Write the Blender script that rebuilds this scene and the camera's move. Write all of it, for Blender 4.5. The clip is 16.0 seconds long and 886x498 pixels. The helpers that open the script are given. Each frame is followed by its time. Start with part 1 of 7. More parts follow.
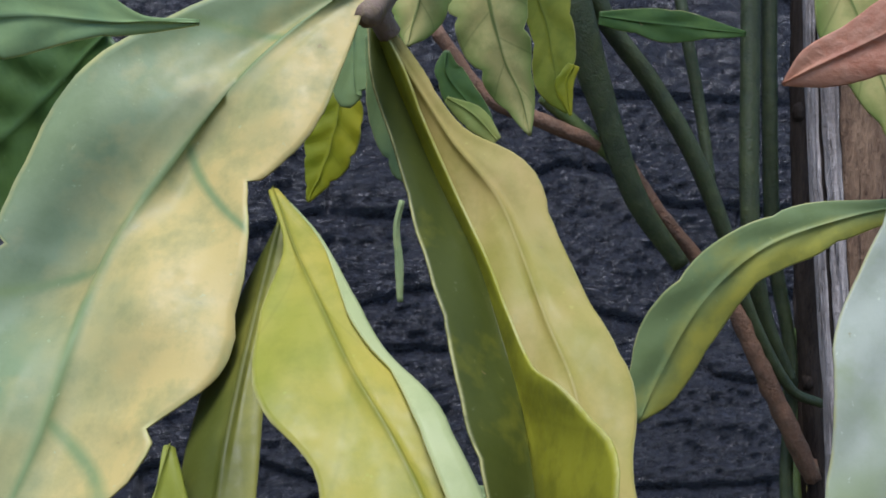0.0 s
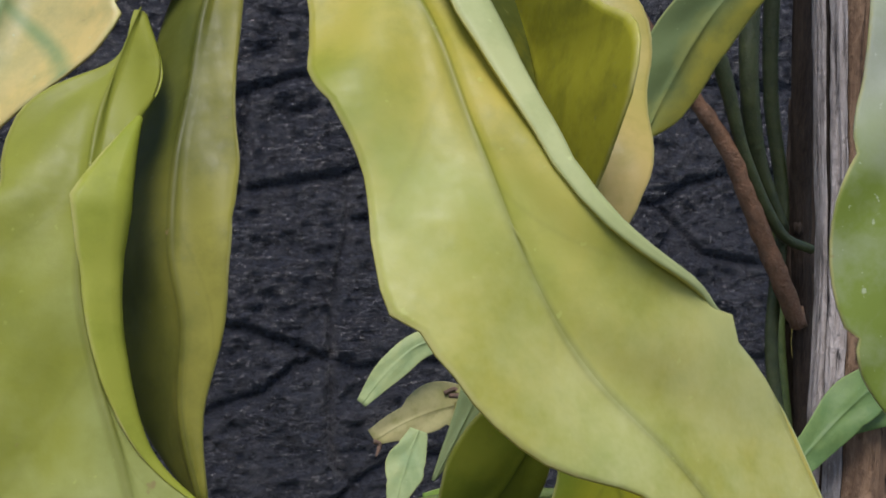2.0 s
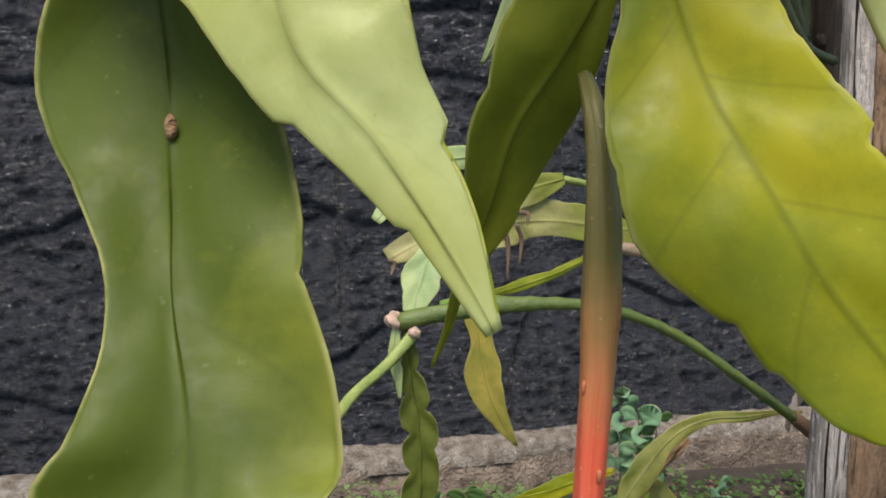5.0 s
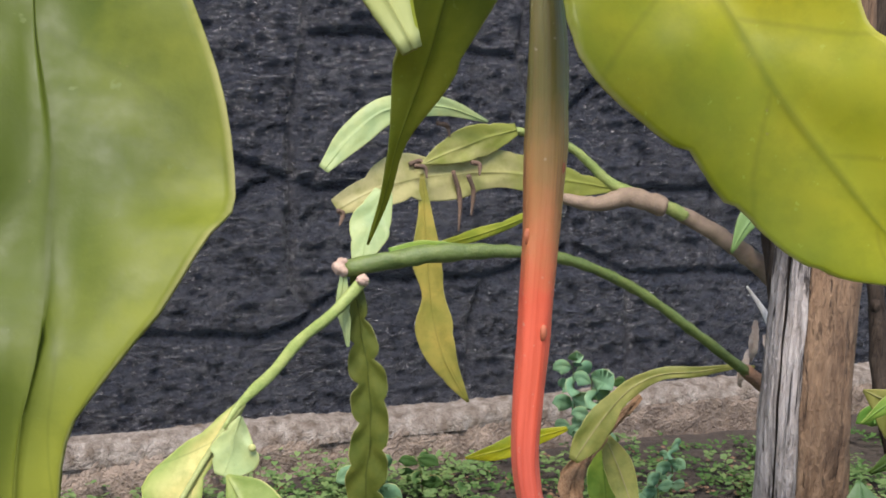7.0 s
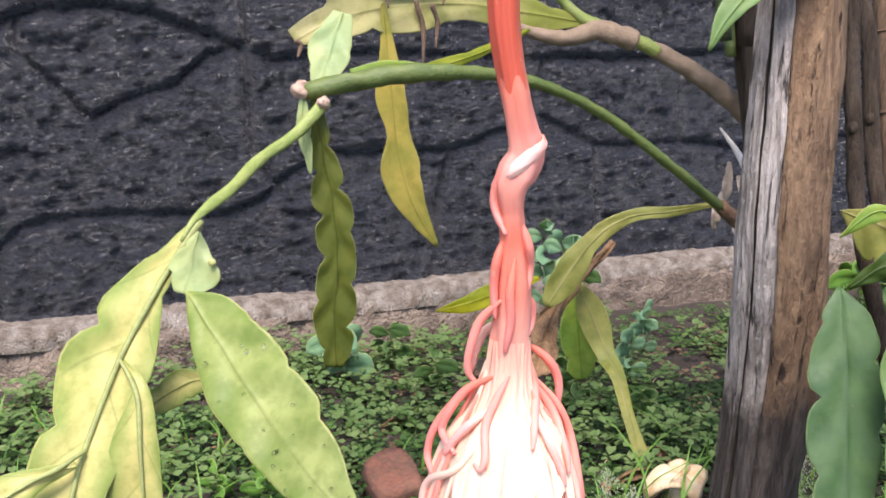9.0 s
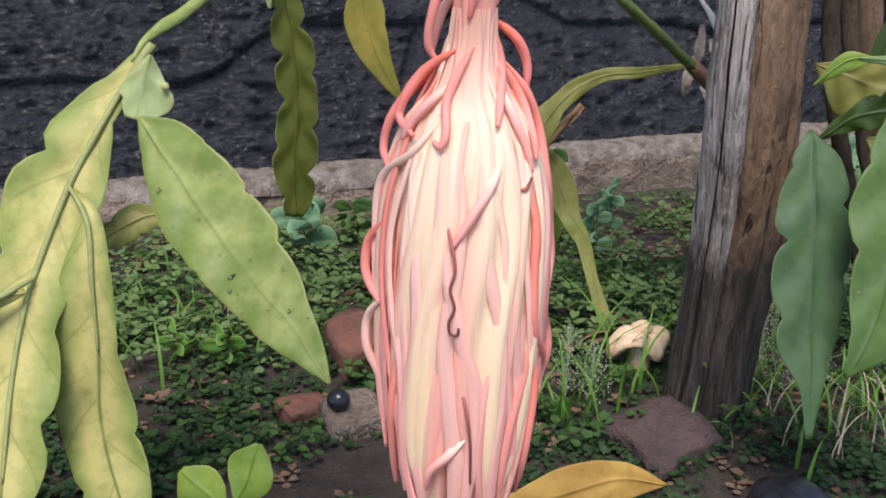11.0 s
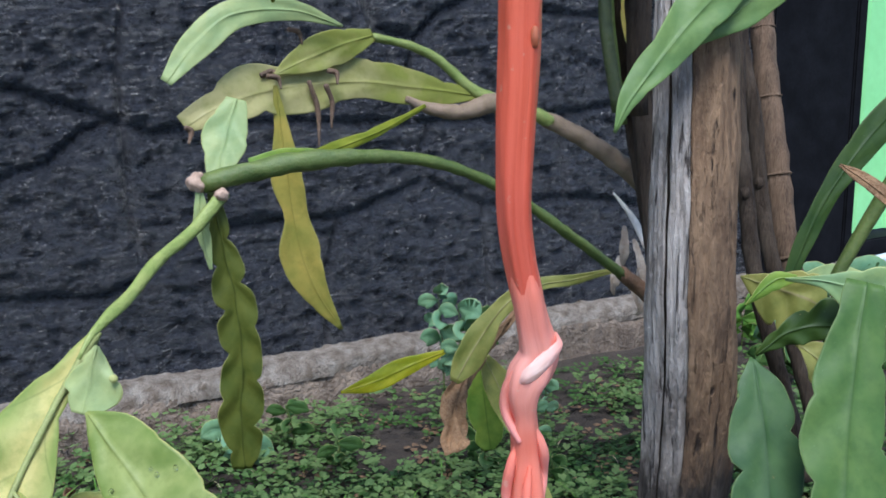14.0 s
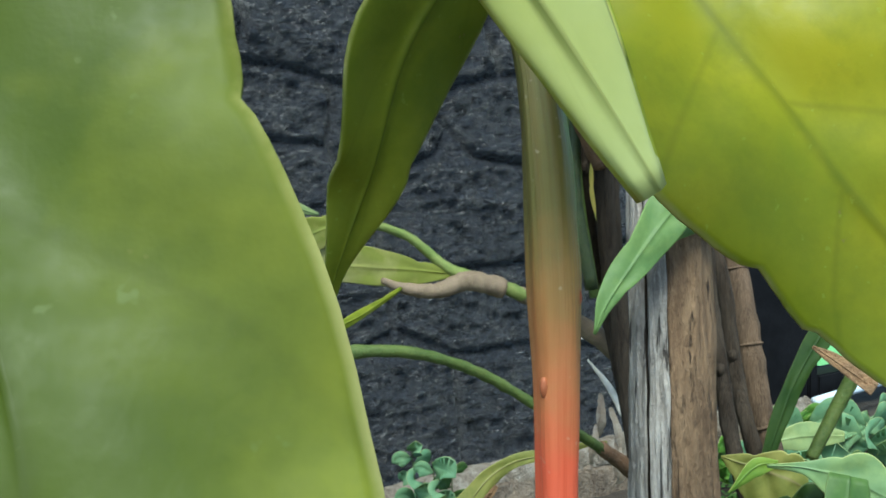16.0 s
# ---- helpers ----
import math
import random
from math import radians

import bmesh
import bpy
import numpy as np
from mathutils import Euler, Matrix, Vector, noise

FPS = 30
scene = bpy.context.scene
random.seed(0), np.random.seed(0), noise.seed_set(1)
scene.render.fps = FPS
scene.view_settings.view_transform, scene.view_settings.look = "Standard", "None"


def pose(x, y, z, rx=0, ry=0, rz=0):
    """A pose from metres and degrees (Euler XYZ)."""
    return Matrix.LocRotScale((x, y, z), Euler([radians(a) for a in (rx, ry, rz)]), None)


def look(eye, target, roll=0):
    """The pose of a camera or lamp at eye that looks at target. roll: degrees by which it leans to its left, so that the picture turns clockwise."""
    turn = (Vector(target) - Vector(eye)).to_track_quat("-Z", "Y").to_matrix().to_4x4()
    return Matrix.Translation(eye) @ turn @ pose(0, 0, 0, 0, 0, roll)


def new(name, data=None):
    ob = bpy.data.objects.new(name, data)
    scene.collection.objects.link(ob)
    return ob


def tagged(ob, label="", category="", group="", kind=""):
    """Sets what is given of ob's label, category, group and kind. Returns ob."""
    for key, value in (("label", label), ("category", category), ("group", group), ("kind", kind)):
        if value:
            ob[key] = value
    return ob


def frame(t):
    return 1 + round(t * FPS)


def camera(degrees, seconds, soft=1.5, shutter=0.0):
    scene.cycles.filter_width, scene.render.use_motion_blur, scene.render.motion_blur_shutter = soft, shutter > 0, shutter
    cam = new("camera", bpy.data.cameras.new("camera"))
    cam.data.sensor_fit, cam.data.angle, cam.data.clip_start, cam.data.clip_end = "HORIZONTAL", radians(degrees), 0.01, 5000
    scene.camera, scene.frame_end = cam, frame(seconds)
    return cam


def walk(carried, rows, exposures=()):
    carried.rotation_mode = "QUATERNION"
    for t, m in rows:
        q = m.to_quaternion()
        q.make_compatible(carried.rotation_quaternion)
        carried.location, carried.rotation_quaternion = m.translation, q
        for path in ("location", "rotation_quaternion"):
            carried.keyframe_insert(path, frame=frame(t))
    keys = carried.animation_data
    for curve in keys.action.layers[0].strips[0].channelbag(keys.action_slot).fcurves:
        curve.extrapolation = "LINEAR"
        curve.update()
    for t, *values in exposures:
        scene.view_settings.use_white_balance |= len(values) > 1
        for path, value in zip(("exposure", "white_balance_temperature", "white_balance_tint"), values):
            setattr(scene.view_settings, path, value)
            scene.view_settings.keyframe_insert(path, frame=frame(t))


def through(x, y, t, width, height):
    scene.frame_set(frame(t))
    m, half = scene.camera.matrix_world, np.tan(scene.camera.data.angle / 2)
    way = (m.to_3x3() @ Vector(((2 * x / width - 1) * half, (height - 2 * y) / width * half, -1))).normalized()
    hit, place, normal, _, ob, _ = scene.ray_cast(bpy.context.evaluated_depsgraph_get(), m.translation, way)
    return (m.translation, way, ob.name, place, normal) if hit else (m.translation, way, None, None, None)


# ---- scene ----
cam = camera(48.1, 16.0, soft=1.7)
METRES, EYE = 0.62, 0.85
ROWS = [
    (0.0, 0.0, 0.0, 0.0, -0.0, 0.0, 0.0),
    (0.5, -0.0089, -0.0224, -0.0143, 1.18, -0.22, 0.28),
    (1.0, 0.0004, -0.0135, -0.0442, 0.4, -1.97, -0.68),
    (1.5, -0.0037, 0.0041, -0.0772, 0.18, -3.47, -1.05),
    (2.0, -0.0051, 0.0314, -0.1251, -0.88, -5.04, -1.12),
    (2.5, -0.0063, 0.0374, -0.1451, -0.95, -5.66, -0.72),
    (3.0, 0.0018, 0.0225, -0.1806, -1.56, -6.93, -1.52),
    (3.5, 0.0071, 0.0179, -0.2155, -1.89, -7.17, -1.65),
    (4.0, -0.0043, 0.0259, -0.2401, -1.4, -7.76, -1.48),
    (4.5, -0.0102, 0.0336, -0.2575, -1.42, -8.74, -0.69),
    (5.0, -0.0255, 0.0362, -0.2869, -0.91, -9.98, -0.72),
    (5.2, -0.022, 0.0368, -0.2950, -0.75, -10.45, -0.72),
    (7.3, -0.0146, 0.0612, -0.3570, -3.85, -10.83, -1.2),
    (7.5, -0.0146, 0.0617, -0.3611, -4.06, -11.06, -1.22),
    (8.0, -0.0148, 0.0553, -0.3961, -4.53, -10.85, -1.35),
    (8.5, -0.006, 0.0745, -0.4516, -5.53, -13.46, 0.09),
    (9.0, -0.0114, 0.0855, -0.5024, -5.61, -15.08, -0.06),
    (9.5, -0.019, 0.0774, -0.5281, -5.62, -16.69, -0.4),
    (10.0, -0.0164, 0.0745, -0.5538, -5.77, -18.26, -0.65),
    (10.2, -0.0164, 0.0760, -0.5667, -5.95, -18.68, -0.7),
    (12.3, 0.0125, 0.1150, -0.6104, -8.85, -21.3, -2.5),
    (12.5, 0.0125, 0.1158, -0.5954, -8.92, -19.79, -2.47),
    (13.0, 0.0129, 0.1225, -0.5726, -12.3, -19.18, -1.51),
    (13.5, -0.0241, 0.1462, -0.5104, -13.12, -16.55, 1.48),
    (14.0, -0.0487, 0.1427, -0.4547, -13.23, -12.57, 1.03),
    (14.5, -0.0633, 0.1437, -0.4131, -13.55, -10.28, 1.54),
    (15.0, -0.0693, 0.1449, -0.3904, -13.61, -8.3, 0.8),
    (15.5, -0.0634, 0.1587, -0.3647, -15.03, -7.23, 1.73),
    (16.0, -0.0659, 0.1618, -0.3423, -15.57, -6.13, 1.87),
]
EXPOSURES = [(0.0, 0.62, 5500, 16), (1.0, 0.42, 5700, 18), (2.5, 0.64, 6300, 16), (4.0, 0.86, 6500, 12), (5.0, 1.05, 6600, 11), (7.5, 1.48, 6350, 18), (8.3, 1.6, 6350, 20), (9.6, 1.6, 6450, 20), (10.0, 1.3, 6500, 21), (12.3, 0.82, 5550, 13), (13.5, 0.72, 5450, 11), (14.5, 1.4, 5600, 9), (15.2, 1.3, 5700, 6), (16.0, 1.22, 5800, -9)]
walk(cam, [(t, pose(0, 0, EYE) @ pose(METRES * x, METRES * y, METRES * z, 90 + pitch, roll, yaw)) for t, x, y, z, yaw, pitch, roll in ROWS], EXPOSURES)

# ---- light: bright overcast sky ----
world = bpy.data.worlds.new("sky")
scene.world = world
world.use_nodes = True
sky = world.node_tree.nodes.new("ShaderNodeTexSky")
sky.sky_type, sky.sun_disc, sky.sun_elevation, sky.sun_rotation = "NISHITA", False, radians(57), radians(200)
world.node_tree.links.new(sky.outputs[0], world.node_tree.nodes["Background"].inputs[0])
world.node_tree.nodes["Background"].inputs[1].default_value = 0.115
sun = new("sun", bpy.data.lights.new("sun", "SUN"))
sun.data.energy, sun.data.angle, sun.data.color = 2.9, radians(28), (1.0, 0.95, 0.87)
sun.matrix_world = look((-0.35, -1.15, 2.9), (0, 0.3, 0))


# ---- materials ----
def nodes_of(name):
    m = bpy.data.materials.new(name)
    m.use_nodes = True
    return m, m.node_tree.nodes, m.node_tree.links, m.node_tree.nodes["Principled BSDF"]


def noise_node(n, l, scale, detail=4.0, rough=0.55, coords=None, stretch=None):
    t = n.new("ShaderNodeTexNoise")
    t.inputs["Scale"].default_value, t.inputs["Detail"].default_value, t.inputs["Roughness"].default_value = scale, detail, rough
    if coords is None:
        coords = n.new("ShaderNodeTexCoord").outputs["Object"]
    if stretch:
        mp = n.new("ShaderNodeMapping")
        mp.inputs["Scale"].default_value = stretch
        l.new(coords, mp.inputs[0])
        coords = mp.outputs[0]
    l.new(coords, t.inputs["Vector"])
    return t.outputs["Fac"]


def ramp(n, l, fac, stops):
    r = n.new("ShaderNodeValToRGB")
    while len(r.color_ramp.elements) < len(stops):
        r.color_ramp.elements.new(0.5)
    for e, (at, c) in zip(r.color_ramp.elements, stops):
        e.position, e.color = at, (*c, 1) if len(c) == 3 else c
    l.new(fac, r.inputs[0])
    return r.outputs[0]


def grey(v):
    return (v, v, v)


def mix(n, l, fac, a, b, kind="MIX"):
    m = n.new("ShaderNodeMix")
    m.data_type, m.blend_type = "RGBA", kind
    for sock, v in ((m.inputs[0], fac), (m.inputs[6], a), (m.inputs[7], b)):
        if isinstance(v, (int, float)):
            sock.default_value = v
        elif isinstance(v, tuple):
            sock.default_value = (*v, 1)
        else:
            l.new(v, sock)
    return m.outputs[2]


def math_node(n, l, op, a, b=0.0):
    m = n.new("ShaderNodeMath")
    m.operation = op
    for sock, v in ((m.inputs[0], a), (m.inputs[1], b)):
        if isinstance(v, (int, float)):
            sock.default_value = v
        else:
            l.new(v, sock)
    return m.outputs[0]


def bump(n, l, p, height, strength, distance):
    b = n.new("ShaderNodeBump")
    b.inputs["Strength"].default_value, b.inputs["Distance"].default_value = strength, distance
    l.new(height, b.inputs["Height"])
    l.new(b.outputs[0], p.inputs["Normal"])
    return b


def leaf_material(name, green, yellow, amount=0.5, side=0.0, through=0.4, rough=0.38, vein=0.5, rim=(0.58, 0.54, 0.20), side_vein=0.2, vein_tint=None, along=0.0, lobes=1.0, mottle=1.5, slope=1.15, tip_sheen=0.0, core=0.0):
    """Fleshy leaf: green going to yellow in blotches; side turns one half yellower; veins run to the notches."""
    m, n, l, p = nodes_of(name)
    uv = n.new("ShaderNodeUVMap")
    uv.uv_map = "leaf"
    sep = n.new("ShaderNodeSeparateXYZ")
    l.new(uv.outputs[0], sep.inputs[0])
    across = math_node(n, l, "SUBTRACT", sep.outputs[0], 0.5)
    dist = math_node(n, l, "ABSOLUTE", across)
    big = noise_node(n, l, 28, 3)
    fine = noise_node(n, l, 260, 4)
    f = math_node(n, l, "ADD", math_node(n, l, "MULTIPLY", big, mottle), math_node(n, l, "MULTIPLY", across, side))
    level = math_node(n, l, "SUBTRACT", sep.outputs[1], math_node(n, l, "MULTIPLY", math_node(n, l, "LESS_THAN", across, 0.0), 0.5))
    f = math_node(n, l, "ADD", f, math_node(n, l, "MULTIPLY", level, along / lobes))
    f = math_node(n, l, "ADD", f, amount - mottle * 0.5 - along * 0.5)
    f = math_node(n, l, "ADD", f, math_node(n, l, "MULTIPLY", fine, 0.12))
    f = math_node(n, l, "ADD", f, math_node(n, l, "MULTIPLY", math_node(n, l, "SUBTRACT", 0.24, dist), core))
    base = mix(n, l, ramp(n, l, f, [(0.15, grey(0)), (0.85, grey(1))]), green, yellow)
    # midrib and side veins
    rib = ramp(n, l, dist, [(0.009, grey(1)), (0.034, grey(0))])
    slant = math_node(n, l, "SUBTRACT", sep.outputs[1], math_node(n, l, "MULTIPLY", dist, slope))
    lane = math_node(n, l, "ABSOLUTE", math_node(n, l, "SUBTRACT", math_node(n, l, "FRACT", slant), 0.5))
    lanes = ramp(n, l, lane, [(0.006, grey(1)), (0.035, grey(0))])
    veins = math_node(n, l, "MULTIPLY", math_node(n, l, "MAXIMUM", rib, math_node(n, l, "MULTIPLY", lanes, side_vein)), vein)
    dark = vein_tint or tuple(c * 0.5 for c in green)
    base = mix(n, l, veins, base, dark)
    speck = ramp(n, l, noise_node(n, l, 420, 2), [(0.70, grey(0)), (0.76, grey(1))])
    base = mix(n, l, math_node(n, l, "MULTIPLY", speck, 0.35), base, tuple(min(1, c * 1.6 + 0.08) for c in green))
    blot = noise_node(n, l, 75, 5, 0.65)
    base = mix(n, l, ramp(n, l, blot, [(0.45, grey(0)), (0.70, grey(0.5))]), base, tuple(c * k for c, k in zip(green, (0.70, 0.74, 0.6))))
    base = mix(n, l, ramp(n, l, noise_node(n, l, 40, 4, 0.6), [(0.55, grey(0)), (0.75, grey(0.4))]), base, tuple(min(1, c * k) for c, k in zip(yellow, (1.12, 1.06, 1.0))))
    # Sky sheen towards the tip, mixed into the colour as pale blotches.
    if tip_sheen:
        reach = ramp(n, l, math_node(n, l, "MULTIPLY", sep.outputs[1], 1.0 / lobes), [(0.56, grey(0)), (0.86, grey(tip_sheen))])
        sheen_blotch = math_node(n, l, "MULTIPLY", reach, ramp(n, l, noise_node(n, l, 34, 5, 0.7), [(0.36, grey(0.25)), (0.62, grey(1))]))
        base = mix(n, l, sheen_blotch, base, (0.66, 0.66, 0.30))
    edge = math_node(n, l, "MULTIPLY", ramp(n, l, dist, [(0.478, grey(0)), (0.498, grey(1))]), ramp(n, l, blot, [(0.38, grey(0.15)), (0.6, grey(0.8))]))
    base = mix(n, l, edge, base, rim)
    scar = ramp(n, l, noise_node(n, l, 150, 3, 0.7), [(0.71, grey(0)), (0.76, grey(0.7))])
    base = mix(n, l, scar, base, (0.30, 0.22, 0.09))
    l.new(base, p.inputs["Base Color"])
    l.new(ramp(n, l, fine, [(0.3, grey(rough - 0.06)), (0.7, grey(rough + 0.12))]), p.inputs["Roughness"])
    p.inputs["Specular IOR Level"].default_value = 0.28
    bump(n, l, p, math_node(n, l, "ADD", math_node(n, l, "MULTIPLY", big, 0.8), math_node(n, l, "ADD", math_node(n, l, "MULTIPLY", blot, 0.35), math_node(n, l, "MULTIPLY", fine, 0.10))), 0.2, 0.003)
    tr = n.new("ShaderNodeBsdfTranslucent")
    l.new(mix(n, l, 1.0, base, (1.0, 1.0, 0.55), "MULTIPLY"), tr.inputs[0])
    ms = n.new("ShaderNodeMixShader")
    ms.inputs[0].default_value = through
    l.new(p.outputs[0], ms.inputs[1])
    l.new(tr.outputs[0], ms.inputs[2])
    l.new(ms.outputs[0], n["Material Output"].inputs[0])
    return m


def plain_material(name, a, b, scale=40, rough=0.7, bumps=0.4, depth=0.003, stretch=None, through=0.0, spec=0.4, third=None):
    """Two-tone mottled surface with fine relief."""
    m, n, l, p = nodes_of(name)
    big = noise_node(n, l, scale, 5, 0.6, None, stretch)
    fine = noise_node(n, l, scale * 7, 4, 0.6, None, stretch)
    c = mix(n, l, ramp(n, l, big, [(0.35, grey(0)), (0.65, grey(1))]), a, b)
    c = mix(n, l, ramp(n, l, fine, [(0.35, grey(0.0)), (0.75, grey(0.45))]), c, third or tuple(x * 0.45 for x in a))
    l.new(c, p.inputs["Base Color"])
    p.inputs["Roughness"].default_value, p.inputs["Specular IOR Level"].default_value = rough, spec
    bump(n, l, p, math_node(n, l, "ADD", big, math_node(n, l, "MULTIPLY", fine, 0.5)), bumps, depth)
    if through:
        tr = n.new("ShaderNodeBsdfTranslucent")
        l.new(c, tr.inputs[0])
        ms = n.new("ShaderNodeMixShader")
        ms.inputs[0].default_value = through
        l.new(p.outputs[0], ms.inputs[1])
        l.new(tr.outputs[0], ms.inputs[2])
        l.new(ms.outputs[0], n["Material Output"].inputs[0])
    return m


def along_material(name, stops, scale=90, rough=0.42, through=0.15, streak=0.5, depth=0.001, vary=None, margin=None):
    """Colour that runs along a stem or petal by its second texture coordinate, with fine lengthwise streaks."""
    m, n, l, p = nodes_of(name)
    uv = n.new("ShaderNodeUVMap")
    uv.uv_map = "leaf"
    sep = n.new("ShaderNodeSeparateXYZ")
    l.new(uv.outputs[0], sep.inputs[0])
    wob = noise_node(n, l, 60, 3)
    f = math_node(n, l, "ADD", sep.outputs[1], math_node(n, l, "MULTIPLY", math_node(n, l, "SUBTRACT", wob, 0.5), 0.25))
    c = ramp(n, l, f, stops)
    st = noise_node(n, l, 16, 3, 0.6, uv.outputs[0], (1.0, 0.12, 1.0))
    c = mix(n, l, math_node(n, l, "MULTIPLY", ramp(n, l, st, [(0.4, grey(0)), (0.7, grey(1))]), streak), c, (0.85, 0.6, 0.45), "MULTIPLY")
    fleck = ramp(n, l, noise_node(n, l, scale * 4, 2), [(0.68, grey(0)), (0.74, grey(0.3))])
    c = mix(n, l, fleck, c, (0.8, 0.7, 0.5))
    if vary:
        c = mix(n, l, math_node(n, l, "MULTIPLY", n.new("ShaderNodeObjectInfo").outputs["Random"], 0.75), c, vary)
    if margin:
        off = math_node(n, l, "ABSOLUTE", math_node(n, l, "SUBTRACT", sep.outputs[0], 0.5))
        edge = ramp(n, l, math_node(n, l, "ADD", off, math_node(n, l, "MULTIPLY", math_node(n, l, "SUBTRACT", st, 0.5), 0.3)), [(0.16, grey(0)), (0.42, grey(0.85))])
        low = ramp(n, l, sep.outputs[1], [(0.25, grey(0.1)), (0.55, grey(1))])
        c = mix(n, l, math_node(n, l, "MULTIPLY", edge, low), c, margin)
    l.new(c, p.inputs["Base Color"])
    p.inputs["Roughness"].default_value, p.inputs["Specular IOR Level"].default_value = rough, 0.4
    bump(n, l, p, st, 0.4, depth)
    tr = n.new("ShaderNodeBsdfTranslucent")
    l.new(c, tr.inputs[0])
    ms = n.new("ShaderNodeMixShader")
    ms.inputs[0].default_value = through
    l.new(p.outputs[0], ms.inputs[1])
    l.new(tr.outputs[0], ms.inputs[2])
    l.new(ms.outputs[0], n["Material Output"].inputs[0])
    return m


def wood_material(name, light, mid, dark, crack):
    """Weathered timber: lengthwise grain, blotches and thin dark checks."""
    m, n, l, p = nodes_of(name)
    co = n.new("ShaderNodeTexCoord").outputs["Object"]
    grain = noise_node(n, l, 46, 6, 0.68, co, (2.4, 2.4, 0.36))
    blotch = noise_node(n, l, 17, 5, 0.62, co, (1.3, 1.3, 0.7))
    flake = noise_node(n, l, 120, 5, 0.7, co, (1.3, 1.3, 0.55))
    check = noise_node(n, l, 42, 4, 0.6, co, (4.0, 4.0, 0.13))
    c = mix(n, l, ramp(n, l, grain, [(0.36, grey(0)), (0.62, grey(1))]), mid, light)
    c = mix(n, l, ramp(n, l, blotch, [(0.46, grey(0)), (0.70, grey(0.75))]), c, dark)
    c = mix(n, l, ramp(n, l, flake, [(0.56, grey(0)), (0.70, grey(0.55))]), c, tuple(min(1, v * 1.25) for v in light))
    c = mix(n, l, ramp(n, l, flake, [(0.30, grey(0.7)), (0.44, grey(0))]), c, dark)
    c = mix(n, l, ramp(n, l, check, [(0.33, grey(0.9)), (0.39, grey(0))]), c, crack)
    # The timber darkens towards the foot, with a ragged upper edge.
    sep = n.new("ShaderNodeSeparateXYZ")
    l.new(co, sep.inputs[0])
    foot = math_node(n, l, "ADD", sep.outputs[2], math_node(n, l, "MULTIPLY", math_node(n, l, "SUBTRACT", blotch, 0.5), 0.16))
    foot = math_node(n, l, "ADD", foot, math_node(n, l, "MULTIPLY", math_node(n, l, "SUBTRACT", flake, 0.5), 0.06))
    dark_foot = mix(n, l, ramp(n, l, grain, [(0.4, grey(0)), (0.65, grey(1))]), (0.022, 0.018, 0.015), (0.075, 0.062, 0.052))
    c = mix(n, l, ramp(n, l, foot, [(0.165, grey(0.95)), (0.21, grey(0))]), c, dark_foot)
    l.new(c, p.inputs["Base Color"])
    p.inputs["Roughness"].default_value, p.inputs["Specular IOR Level"].default_value = 0.9, 0.25
    h = math_node(n, l, "ADD", math_node(n, l, "MULTIPLY", grain, 0.8), math_node(n, l, "ADD", math_node(n, l, "MULTIPLY", flake, 0.45), math_node(n, l, "MULTIPLY", ramp(n, l, check, [(0.30, grey(0)), (0.42, grey(1))]), 0.35)))
    bump(n, l, p, h, 1.0, 0.009)
    return m


def wall_material():
    """Black painted cast stone: satin paint on a rough surface, with dust in places; relief shading and glints are in
    the colour.
    """
    m, n, l, p = nodes_of("black_painted_stone")
    co = n.new("ShaderNodeTexCoord").outputs["Object"]
    mid = noise_node(n, l, 24, 8, 0.70, co, (1.0, 1.0, 1.7))
    fine = noise_node(n, l, 62, 8, 0.75, co, (1.0, 1.0, 1.6))
    dust = noise_node(n, l, 9, 4, 0.6, co)
    h = math_node(n, l, "ADD", mid, math_node(n, l, "MULTIPLY", fine, 1.1))
    # Hollows darker, ridges lighter: shading of the relief put into the colour.
    c = mix(n, l, ramp(n, l, h, [(0.75, grey(0)), (1.25, grey(1))]), (0.006, 0.0065, 0.009), (0.040, 0.042, 0.052))
    c = mix(n, l, ramp(n, l, dust, [(0.5, grey(0)), (0.8, grey(0.25))]), c, (0.05, 0.049, 0.052))
    # Fine pale flecks: scratches in the paint, and glints put into the colour.
    worn = noise_node(n, l, 150, 6, 0.72, co, (0.8, 0.8, 1.9))
    c = mix(n, l, math_node(n, l, "MULTIPLY", ramp(n, l, worn, [(0.54, grey(0)), (0.66, grey(0.75))]), ramp(n, l, mid, [(0.38, grey(0.1)), (0.6, grey(1))])), c, (0.124, 0.127, 0.147))
    l.new(c, p.inputs["Base Color"])
    l.new(ramp(n, l, fine, [(0.3, grey(0.20)), (0.7, grey(0.36))]), p.inputs["Roughness"])
    p.inputs["Specular IOR Level"].default_value = 0.75
    bump(n, l, p, h, 1.0, 0.03)
    return m


STONE = wall_material()
CONCRETE = plain_material("weathered_concrete", (0.50, 0.435, 0.365), (0.22, 0.172, 0.13), 46, 0.97, 1.0, 0.03, third=(0.06, 0.045, 0.035), spec=0.15)
FOOTING = plain_material("earth_stained_concrete", (0.26, 0.195, 0.14), (0.095, 0.064, 0.042), 26, 0.95, 1.0, 0.025, third=(0.34, 0.29, 0.24))
SOIL = plain_material("damp_soil", (0.034, 0.025, 0.019), (0.062, 0.047, 0.035), 30, 0.95, 1.0, 0.012, third=(0.015, 0.012, 0.009))
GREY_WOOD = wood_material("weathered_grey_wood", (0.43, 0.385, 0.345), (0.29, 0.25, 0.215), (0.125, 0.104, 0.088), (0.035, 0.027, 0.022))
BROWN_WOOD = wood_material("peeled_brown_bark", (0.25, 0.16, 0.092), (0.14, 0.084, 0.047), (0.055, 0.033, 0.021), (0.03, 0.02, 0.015))
